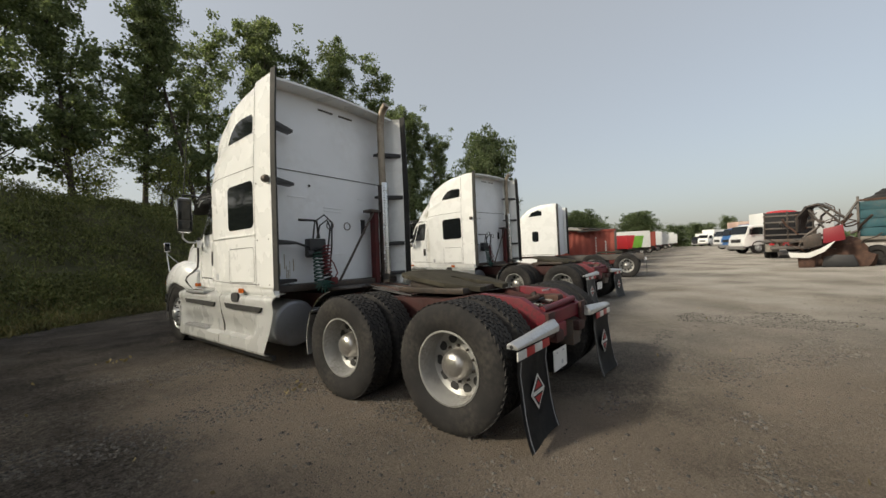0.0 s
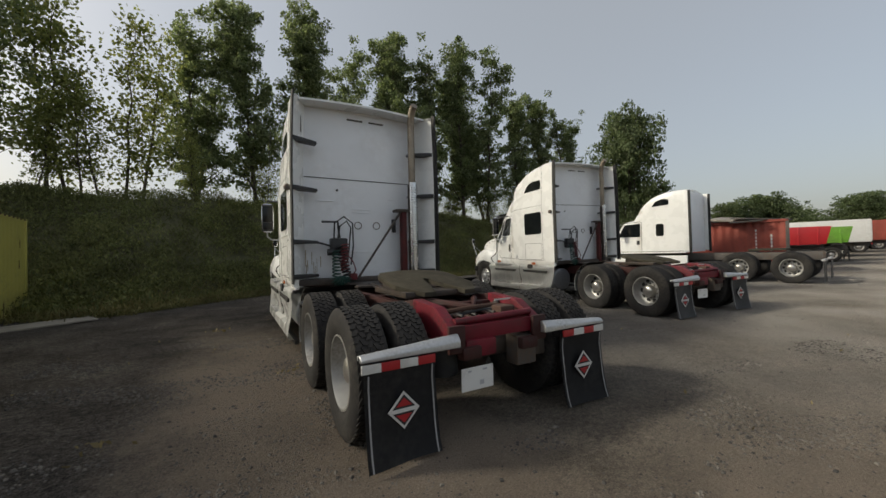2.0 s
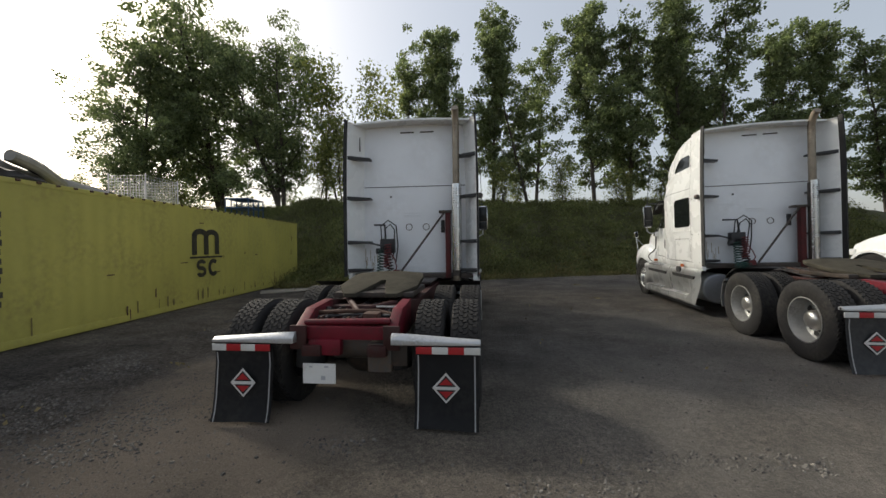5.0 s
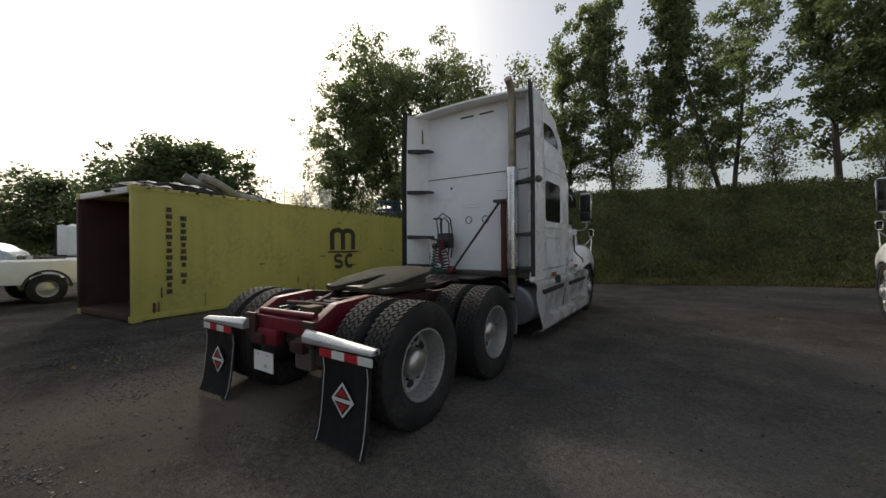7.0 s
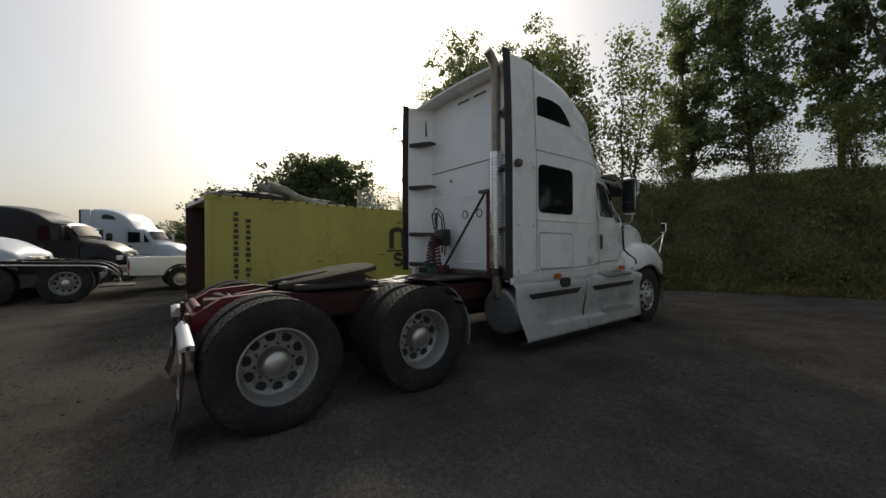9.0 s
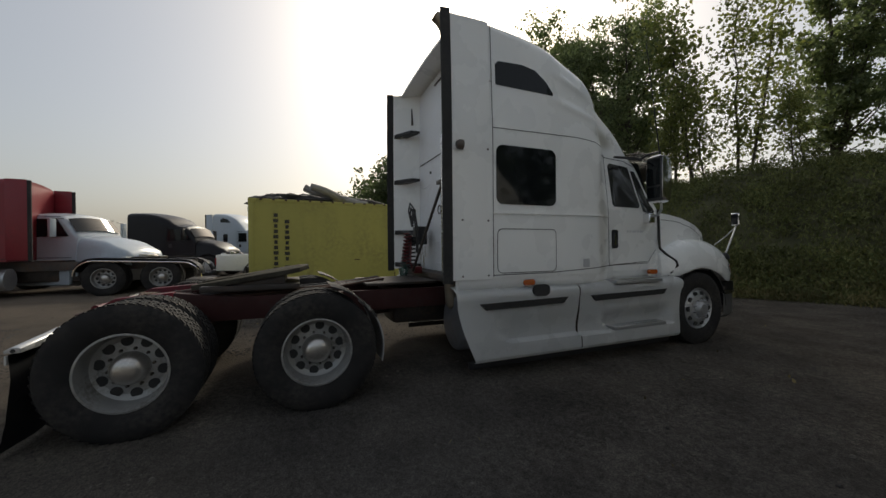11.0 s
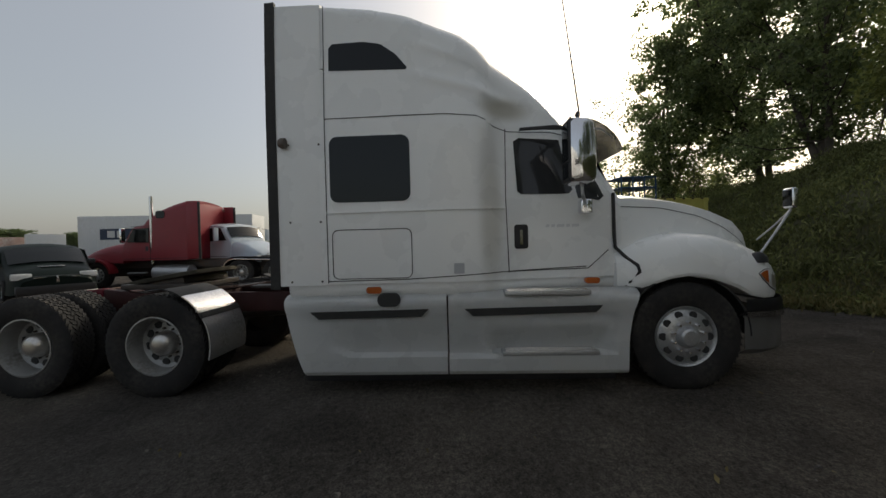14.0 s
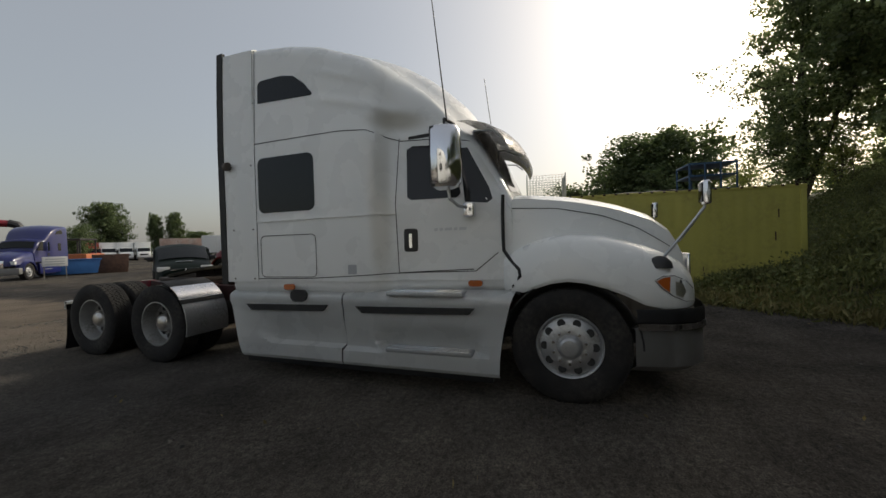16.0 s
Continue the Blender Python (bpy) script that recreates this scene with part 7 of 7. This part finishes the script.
def wreck():
    """Scrap lorry with teal boards; its boarded side (+y) faces the yard."""
    m = gz(20.5, -9.6, 78, 0.82)
    t = thing("scrap_lorry", m, "high-sided scrap lorry with weathered teal boards", "truck")
    for k in range(4):
        part("side_board", box(-3.2, 3.1, 1.15, 1.2, 1.5 + 0.46 * k, 1.93 + 0.46 * k, 0.015), TEAL, t)
    part("top_rail", box(-3.2, 3.15, 1.13, 1.24, 3.34, 3.44, 0.02), RUST, t)
    part("bottom_rail", box(-3.2, 3.15, 1.13, 1.26, 1.28, 1.48, 0.02), WOOD, t)
    for x in (-2.6, -1.1, 0.6, 3.06):
        part("stanchion", box(x, x + 0.1, 1.2, 1.27, 1.1, 3.6, 0.01), DULL_STEEL, t)
    part("bed", box(-3.2, 3.1, -1.2, 1.12, 1.15, 1.45, 0.02), WOOD, t)
    part("far_board", box(-3.2, 3.1, -1.2, -1.15, 1.45, 3.35, 0.01), TEAL, t)
    part("end_board", box(3.1, 3.16, -1.2, 1.12, 1.45, 3.35, 0.01), TEAL, t)
    part("end_board", box(-3.26, -3.2, -1.2, 1.12, 1.45, 3.35, 0.01), TEAL, t)
    for x in (2.5, 1.2, -1.8):
        for y in (-0.95, 0.95):
            w = new("wheel")
            w.parent = t
            w.matrix_basis = pose(x, y, 0.51, 0, 0, 90)
            part("tyre", lathe([(0.28, -0.14), (0.42, -0.15), (0.5, -0.12), (0.51, 0.12), (0.42, 0.15), (0.28, 0.14), (0.2, 0.05), (0.0, 0.05)], 24), TYRE, w)
    part("tool_box", box(0.1, 0.9, 0.85, 1.15, 0.55, 1.0, 0.03), DULL_STEEL, t)
    heap("scrap_heap", m @ pose(1.6, 0.2, 3.0), 1.5, 0.8, 0.95, 9.0, CLOTH, "black plastic sheeting heaped over the lorry's boards", "scrap")
    heap("scrap_heap", m @ pose(-1.6, 0.0, 3.0), 1.4, 0.9, 0.6, 15.0, RUST, "rusty scrap showing over the lorry's boards", "scrap")
    rng = np.random.default_rng(4)
    gm = gz(19.7, -5.6, -98, 0.85)
    g = thing("grapple", gm, "rusty steel grapple and bent beams lying in a heap", "machinery")
    for k in range(5):  # curved tines arching over the heap
        o = 0.16 * k
        part("tine", tube([(-0.70 + o * 0.3, -0.5 + o, 1.9), (-0.66 + o * 0.5, -0.5 + o, 2.6), (-0.30 + o * 0.4, -0.45 + o, 3.15), (0.15 + o * 0.3, -0.4 + o, 3.25), (0.5 + o * 0.2, -0.4 + o, 3.0)], 0.07, 7), IRON, g)
    for k in range(34):
        p = Vector((rng.uniform(-0.9, 1.6), rng.uniform(-0.7, 0.9), rng.uniform(0.5, 2.3)))
        pts = [p]
        way = Vector((rng.uniform(-1, 1), rng.uniform(-0.4, 0.4), rng.uniform(-0.4, 1.1))).normalized()
        for j in range(3):
            pts.append(pts[-1] + (way + Vector(rng.normal(size=3) * 0.35)) * 0.36)
        part("bent_beam", tube(pts, rng.uniform(0.02, 0.065), 6), (RUST, DULL_STEEL, IRON)[k % 3], g)
    for x0, z0, x1, z1 in ((0.35, 3.2, 1.1, 2.4), (0.2, 3.1, 0.9, 2.2), (-0.2, 3.0, 0.3, 2.0), (1.0, 2.3, 1.5, 3.2)):
        part("hydraulic_ram", rod((x0, -0.55, z0), (x1, -0.5, z1), 0.05, n=8), DULL_STEEL, g)
    part("red_casing", prism([(0.22, 1.2), (0.26, 1.95), (0.95, 2.1), (1.0, 1.35)], "y", -0.95, -0.2, 0.04), RED_CAB, g)
    part("grey_casing", prism([(-0.5, 0.95), (-0.53, 1.6), (0.18, 1.78), (0.2, 1.1)], "y", -0.9, -0.3, 0.04), IRON, g)
    part("brown_block", box(-0.75, -0.15, -0.8, -0.2, 0.0, 0.55, 0.04), RUST, g)
    part("undercarriage", prism([(0.1, 0.0), (0.2, 0.5), (0.6, 0.62), (1.25, 0.58), (1.4, 0.0)], "y", -0.5, 0.6, 0.06), DARK, g)
    part("bucket_plate", prism([(-1.1, 0.85), (-1.0, 0.55), (-0.3, 0.5), (0.25, 0.8), (0.65, 1.3), (0.6, 1.3), (0.1, 0.95), (-0.35, 0.75), (-0.95, 0.8)], "y", -1.05, -0.98, 0.01), PLATE, g)
    heap("scrap_mound", gm @ pose(0.8, 0.6, 0.0), 1.1, 0.8, 1.6, 13.0, RUST, "rusty pile of tangled scrap steel", "scrap")


wreck()

# ---- the front of the yard ----
red = other_tractor(pose(-10.24, -4.05, 0.06, 0, 0, 182), RED_CAB, "dull red sleeper tractor truck with chrome stacks and black fenders", 1.5, 3.42, 1.7, "", stack=True, window="oval", rear=2.7, flaps=False, skirts=False, dome=False)
part("tail_plate", box(-1.15, 0.3, -2.05, -1.3, 0.36, 0.40, 0.008), DULL_STEEL, red, "dirty steel plate low behind the frame")
full_fenders(red, -1.3, 1.15)
other_tractor(pose(-12.2, -9.0, 0.06, 0, 0, -20), SILVER_CAB, "pale silver day-cab tractor truck", 0.2, 2.55, 1.5, "tractor trucks across the yard", fairings=False)
other_tractor(pose(-19.0, -8.6, 0.06, 0, 0, -21), BLACK_CAB, "black sleeper tractor truck", 1.7, 3.15, 1.4, "tractor trucks across the yard", fairings=False, window="none")
other_tractor(pose(-24.2, -5.6, 0.06, 0, 0, -32), SILVER_CAB, "pale blue-grey sleeper tractor truck", 1.6, 3.6, 1.4, "tractor trucks across the yard")
other_tractor(pose(-30.0, 1.0, 0.06, 0, 0, -20), WHITE, "white sleeper tractor truck beyond the pickup", 1.9, 3.0, 1.6, "tractor trucks across the yard")


def pickup():
    t = thing("pickup_truck", pose(-11.9, -1.0, 0.06, 0, 0, 4), "white pickup truck with an open bed", "pickup")
    for s in (-1, 1):
        side = [(-1.25, 0.55), (-1.25, 1.12), (1.35, 1.14), (1.35, 0.5), (0.48, 0.5), (0.42, 0.72), (0.28, 0.86), (0.08, 0.92), (-0.12, 0.86), (-0.26, 0.72), (-0.32, 0.52)]
        part("bed_side", prism(side, "x", min(s * 0.86, s * 0.98), max(s * 0.86, s * 0.98), 0.02), WHITE, t)
        part("tail_lamp", box(s * 0.93 - 0.05, s * 0.93 + 0.05, -1.275, -1.2, 0.75, 1.03, 0.02), RED_TAPE, t)
        part("arch_flare", lathe([(0.42, 0), (0.47, 0), (0.47, 0.07), (0.42, 0.07)], 18, (s * 0.95, 0.08, 0.42), a0=radians(0), a1=radians(180)), DARK, t)
    part("tailgate", box(-0.86, 0.86, -1.26, -1.19, 0.6, 1.12, 0.02), WHITE, t)
    part("rear_bumper", box(-0.98, 0.98, -1.4, -1.22, 0.42, 0.58, 0.03), DARK, t)
    part("bed_floor", box(-0.88, 0.88, -1.2, 1.3, 0.6, 0.66), DARK, t)
    rows = [(1.3, 0.92, 1.75, 0.5), (1.45, 0.95, 1.8, 0.5), (2.6, 0.95, 1.8, 0.5), (3.0, 0.95, 1.5, 0.5), (3.4, 0.95, 1.2, 0.5), (4.3, 0.92, 1.1, 0.5), (4.4, 0.85, 0.9, 0.5)]
    part("cab_body", shell(rows, 0.14), WHITE, t)
    for s in (-1, 1):
        part("door_window", on_side([(1.6, 1.25), (1.65, 1.68), (2.5, 1.68), (2.85, 1.25)], flank_of(rows), s, 0.012, 0.03), GLASS, t)
        for y in (0.08, 3.6):
            w = new("wheel")
            w.parent = t
            w.matrix_basis = pose(s * 0.86, y, 0.39, 0, 0, 0 if s > 0 else 180)
            part("tyre", lathe([(0.22, -0.12), (0.34, -0.125), (0.385, -0.1), (0.39, 0.1), (0.34, 0.125), (0.22, 0.12), (0.22, -0.12)], 28), TYRE, w)
            part("rim", lathe([(0.23, 0.1), (0.21, 0.08), (0.18, 0.03), (0.06, 0.06), (0.0, 0.07)], 24), ALLOY, w)


pickup()


def minivan():
    """A dark family van; its own front is +y."""
    t = thing("minivan", pose(-6.7, -10.0, 0.06, 0, 0, -32), "dark green minivan with a chrome grille and yellow side graphic", "car")
    rows = [(-2.45, 0.80, 1.05, 0.35), (-2.42, 0.9, 1.55, 0.3), (-2.2, 0.94, 1.72, 0.28), (-1.0, 0.97, 1.76, 0.25), (0.3, 0.97, 1.74, 0.25), (0.75, 0.96, 1.62, 0.25), (1.15, 0.96, 1.36, 0.25), (1.5, 0.96, 1.12, 0.25), (1.9, 0.95, 1.04, 0.27), (2.3, 0.9, 0.92, 0.28), (2.52, 0.78, 0.75, 0.3)]
    part("body", shell(rows, 0.22), surface("dark_green_paint", (0.008, 0.013, 0.011), 0.45, spec=0.08, vary=0.1), t)
    fl = flank_of(rows)
    for s in (-1, 1):
        part("front_window", on_side([(-0.1, 1.12), (-0.05, 1.58), (0.6, 1.52), (1.05, 1.14)], fl, s, 0.008, 0.02), GLASS, t)
        part("rear_window", on_side([(-2.1, 1.14), (-2.0, 1.56), (-0.95, 1.6), (-0.95, 1.12)], fl, s, 0.008, 0.02), GLASS, t)
        part("middle_window", on_side([(-0.9, 1.12), (-0.9, 1.6), (-0.15, 1.59), (-0.18, 1.12)], fl, s, 0.008, 0.02), GLASS, t)
        part("side_graphic", on_side([(-2.2, 0.5), (-2.1, 1.0), (-1.7, 1.05), (-1.45, 0.8), (-1.5, 0.45), (-1.65, 0.45), (-1.7, 0.78), (-1.9, 0.85), (-2.0, 0.5)], fl, s, 0.006, 0.01), YELLOW, t)
        part("door_print", on_side([(-0.5, 0.65), (-0.5, 0.95), (0.2, 0.95), (0.2, 0.65)], fl, s, 0.006, 0.01), GREY_BAR, t)
        part("headlamp", box(s * 0.68 - 0.2, s * 0.68 + 0.2, 2.2, 2.42, 0.68, 0.86, 0.04, turn=None), LENS, t)
        part("mirror", box(s * 1.06 - 0.1, s * 1.06 + 0.1, 0.75, 0.9, 1.05, 1.22, 0.04), DARK, t)
        for y in (-1.55, 1.53):
            w = new("wheel")
            w.parent = t
            w.matrix_basis = pose(s * 0.86, y, 0.34, 0, 0, 0 if s > 0 else 180)
            part("tyre", lathe([(0.21, -0.1), (0.3, -0.11), (0.335, -0.09), (0.34, 0.1), (0.3, 0.125), (0.21, 0.12), (0.21, -0.1)], 28), TYRE, w)
            part("rim", lathe([(0.22, 0.11), (0.2, 0.1), (0.17, 0.07), (0.06, 0.1), (0.0, 0.11)], 24), ALLOY, w)
    ws = []
    for y, z in ((0.77, 1.60), (0.95, 1.49), (1.15, 1.36), (1.45, 1.16)):
        ws.append([(x * 0.82, y + 0.03 - 0.10 * abs(x) ** 3, z + 0.03 - 0.08 * x * x) for x in np.linspace(-1, 1, 11)])
    part("windscreen", loft(ws, caps=False, closed=False), GLASS, t)
    g = part("grille", box(-0.48, 0.48, 2.44, 2.50, 0.58, 0.78, 0.02), DARK, t)
    for k in range(3):
        part("grille_bar", box(-0.47, 0.47, 2.5, 2.515, 0.60 + 0.06 * k, 0.625 + 0.06 * k, 0.004), CHROME, g)
    part("grille_bar", box(-0.03, 0.03, 2.5, 2.52, 0.58, 0.78, 0.004), CHROME, g)
    part("bumper", box(-0.82, 0.82, 2.3, 2.54, 0.26, 0.52, 0.06), DARK, t)
    part("bonnet_print", prism([(-0.3, 1.75), (0.3, 1.75), (0.25, 2.0), (-0.2, 2.0)], "z", 1.03, 1.055), GREY_BAR, t)


minivan()


def trailer(m, length, label, mat_, high=4.1, group="trailers across the yard", mark=False):
    t = thing("semi_trailer", m, label, "trailer", group)
    part("box_body", box(-1.28, 1.28, 0, length, 1.15, high, 0.03), mat_, t)
    for s in (-1, 1):
        for k in range(int(length / 0.6)):
            part("wall_rib", box(s * 1.28 - 0.01, s * 1.28 + 0.01, 0.1 + 0.6 * k, 0.13 + 0.6 * k, 1.2, high - 0.1), mat_, t)
        part("bottom_rail", box(s * 1.26 - 0.04, s * 1.26 + 0.04, 0, length, 1.05, 1.18, 0.01), DULL_STEEL, t)
        part("leg", box(s * 0.8 - 0.07, s * 0.8 + 0.07, length - 2.6, length - 2.45, 0.0, 1.15, 0.01), DULL_STEEL, t)
        if mark:
            part("print_field", box(s * 1.292 - 0.004, s * 1.292 + 0.004, 1.5, 7.6, 2.35, 3.15), NAVY, t)
            for a, b in ((2.0, 2.5), (2.65, 3.1)):
                part("print_bar", box(s * 1.3 - 0.003, s * 1.3 + 0.003, a, b, 2.5, 3.0), WHITE_TAPE, t)
            part("print_bar", box(s * 1.292 - 0.004, s * 1.292 + 0.004, 3.0, 6.4, 1.85, 2.05), NAVY, t)
    for y in (0.9, 2.1):
        for s in (-1, 1):
            w = new("wheel")
            w.parent = t
            w.matrix_basis = pose(s * 0.95, y, 0.5, 0, 0, 0 if s > 0 else 180)
            part("tyre", lathe([(0.28, -0.14), (0.42, -0.15), (0.5, -0.12), (0.5, 0.12), (0.42, 0.15), (0.28, 0.14), (0.2, 0.05), (0.0, 0.05)], 20), TYRE, w)
    return t


trailer(pose(-22.2, -24.4, 0.06, 0, 0, 9), 12.2, "long white box trailer with a dark blue printed field", BOX_WHITE, 4.1, mark=True)
trailer(pose(-38.0, -49.6, 0.06, 0, 0, 54), 3.4, "short white box trailer across the yard", BOX_WHITE, 3.9)
trailer(pose(-39.2, -61.2, 0.06, 0, 0, 56), 6.4, "box trailer with a faded printed wall", MURAL, 3.8)
for x, y, paint in ((-38.1, -77.4, BRIGHT_RED), (-39.9, -76.4, WHITE), (-42.0, -75.2, WHITE), (-44.2, -73.8, WHITE)):
    box_lorry(pose(x, y, 0.06, 0, 0, -25), BOX_WHITE if paint is WHITE else BRIGHT_RED, paint, "high cab parked nose-out in the far row", 5.0, 3.6, "tractor trucks in the far row")
other_tractor(pose(-12.1, -29.8, 0.06, 0, 0, -50), BLUE_CAB, "deep blue sleeper tractor truck facing out across the yard", 1.6, 3.5, 1.7, fairings=False)


def yard_bits():
    s = thing("sign_board", pose(-8.95, -24.2, 0.06, 0, 0, -20), "small white notice board on two posts", "sign")
    part("board", box(-0.55, 0.55, -0.02, 0.02, 0.75, 1.35, 0.005), PLATE, s)
    for z in (1.2, 1.05, 0.9):
        part("print_bar", box(-0.42, 0.42, 0.021, 0.024, z - 0.03, z + 0.03), GREY_BAR, s)
    for x in (-0.5, 0.45):
        part("post", box(x, x + 0.05, -0.03, -0.02, 0.0, 1.3), WOOD, s)
    b = thing("skip_bin", pose(-11.2, -27.4, 0.06, 0, 0, -22), "blue steel skip bin", "bin")
    part("bin_body", prism([(-1.3, 0.1), (-1.5, 1.1), (1.5, 1.1), (1.3, 0.1)], "y", -0.8, 0.8, 0.02), BLUE_BIN, b)
    part("bin_rim", box(-1.55, 1.55, -0.85, 0.85, 1.06, 1.14, 0.01), BLUE_BIN, b)
    b2 = thing("skip_bin", pose(-13.6, -27.4, 0.06, 0, 0, -22), "dark rusty steel bin", "bin")
    part("bin_body", prism([(-0.9, 0.0), (-1.0, 1.4), (1.0, 1.4), (0.9, 0.0)], "y", -0.7, 0.7, 0.02), RUST, b2)
    o = thing("loader", pose(-14.6, -33.2, 0.06, 0, 0, 26.8), "orange compact machine with a dark cage", "machine")
    part("body", box(-1.0, 1.0, -1.2, 1.2, 0.5, 1.5, 0.12), ORANGE, o)
    cage = bmesh.new()
    for x in (-0.8, 0.8):
        for y in (-0.8, 0.6):
            rod((x, y, 1.4), (x, y, 2.7), 0.06, n=8, bm=cage)
    box(-0.9, 0.9, -0.9, 0.7, 2.65, 2.78, 0.03, cage)
    part("cage", cage, DARK, o)
    for x in (-0.9, 0.9):
        for y in (-0.7, 0.7):
            part("tyre", lathe([(0.0, -0.15), (0.4, -0.17), (0.5, -0.12), (0.5, 0.12), (0.4, 0.17), (0.0, 0.15)], 22, (x, y, 0.5)), TYRE, o)
    cr = thing("crane", pose(-7.6, -32.6, 0.06, 0, 0, 0), "red crane boom on a dark mast", "crane")
    part("mast", box(1.4, 2.0, -0.3, 0.3, 0.0, 3.9, 0.03), DULL_STEEL, cr)
    part("boom", tube([(2.4, 0.0, 3.75), (0.2, 0.9, 3.85), (-2.0, 1.8, 3.72)], 0.24, 12), RED_CAB, cr)
    part("boom_head", tube([(-1.95, 1.78, 3.76), (-2.3, 1.93, 3.66), (-2.5, 2.0, 3.3)], 0.28, 10), DARK, cr, "dark head of the boom")
    part("foot", box(0.9, 2.5, -1.0, 1.0, 0.0, 0.7, 0.05), DULL_STEEL, cr)


yard_bits()

# ---- loose stones and fallen leaves on the gravel ----
def scatter_stones():
    rng = np.random.default_rng(12)
    base = [(-1, -1, -0.5), (1, -1, -0.5), (1, 1, -0.5), (-1, 1, -0.5), (-0.6, -0.5, 0.5), (0.7, -0.6, 0.4), (0.5, 0.7, 0.55), (-0.7, 0.5, 0.4)]
    quads = [(0, 3, 2, 1), (4, 5, 6, 7), (0, 1, 5, 4), (1, 2, 6, 5), (2, 3, 7, 6), (3, 0, 4, 7)]
    b = np.array(base)
    verts, faces = [], []
    for k in range(22000):
        r = rng.uniform(1.0, 9.5) if k < 13000 else rng.uniform(6, 18)
        a = rng.uniform(0, 2 * math.pi)
        x, y = 1.2 + r * math.cos(a), 0.5 + r * math.sin(a)
        if y > BANK_FOOT(x) + 0.3:
            continue
        if k > 6000 and k % 2:  # thickest along the first truck's near flank and behind it
            x, y = rng.uniform(-3.0, -0.9) + rng.normal() * 0.3, rng.uniform(-4.0, 4.0)
        s = rng.uniform(0.0025, 0.0075) if rng.uniform() < 0.95 else rng.uniform(0.009, 0.016)
        if k > 9000 and k % 8 == 0:  # swept into loose windrows behind the truck
            c0 = (k // 8) % 23
            x = -2.6 + 0.3 * c0 + rng.normal() * 0.5
            y = -3.2 - 0.5 * math.sin(c0 * 2.4) + rng.normal() * 0.32
            s *= 0.95
        q = rng.uniform(0, 6.28)
        p = b * rng.uniform(0.7, 1.3, (8, 3)) * s
        c, d = math.cos(q), math.sin(q)
        n0 = len(verts)
        for vx, vy, vz in p:
            verts.append((x + vx * c - vy * d, y + vx * d + vy * c, ground_z(x, y) + vz + s * 0.35))
        faces += [tuple(n0 + i for i in f) for f in quads]
    patch = 0
    while patch < 11000:  # worn-out pebbly patches behind the truck and along its near side
        x, y = rng.uniform(-4.2, 6.0), rng.uniform(-5.2, 4.5)
        if y > -1.5 and x > -0.9:
            continue
        if noise.noise(Vector((x * 0.7, y * 1.1, 5.0))) + 0.25 * noise.noise(Vector((x * 3.0, y * 3.0, 8.0))) < 0.12:
            continue
        patch += 1
        s = rng.uniform(0.005, 0.013)
        q = rng.uniform(0, 6.28)
        p = b * rng.uniform(0.7, 1.3, (8, 3)) * s
        c, d = math.cos(q), math.sin(q)
        n0 = len(verts)
        for vx, vy, vz in p:
            verts.append((x + vx * c - vy * d, y + vx * d + vy * c, ground_z(x, y) + vz + s * 0.3))
        faces += [tuple(n0 + i for i in f) for f in quads]
    tagged(raw("gravel_stones", verts, faces, STONE), "loose pale gravel stones scattered on the yard", "gravel", kind="stuff")
    spots, sizes = [], []
    for k in range(170):
        r, a = rng.uniform(2.5, 11), rng.uniform(0, 2 * math.pi)
        x, y = r * math.cos(a), r * math.sin(a)
        if y > BANK_FOOT(x):
            continue
        spots.append((x, y, ground_z(x, y) + 0.02))
        sizes.append(rng.uniform(0.012, 0.032))
    for cx, cy in ((-2.8, 0.1), (-2.2, 4.8), (-1.4, 1.3), (-3.2, -1.4), (-3.2, -1.9), (4.5, 6.3), (4.8, 9.9), (-7.0, 2.5)):
        for k in range(9):
            spots.append((cx + rng.normal() * 0.10, cy + rng.normal() * 0.10, ground_z(cx, cy) + rng.uniform(0.01, 0.04)))
            sizes.append(rng.uniform(0.02, 0.05))
    tagged(cards("fallen_leaves", np.array(spots), np.array(sizes), LITTER, rng=rng, flat=0.0, long=1.9), "dry fallen leaves scattered on the gravel", "leaves", kind="stuff")


scatter_stones()
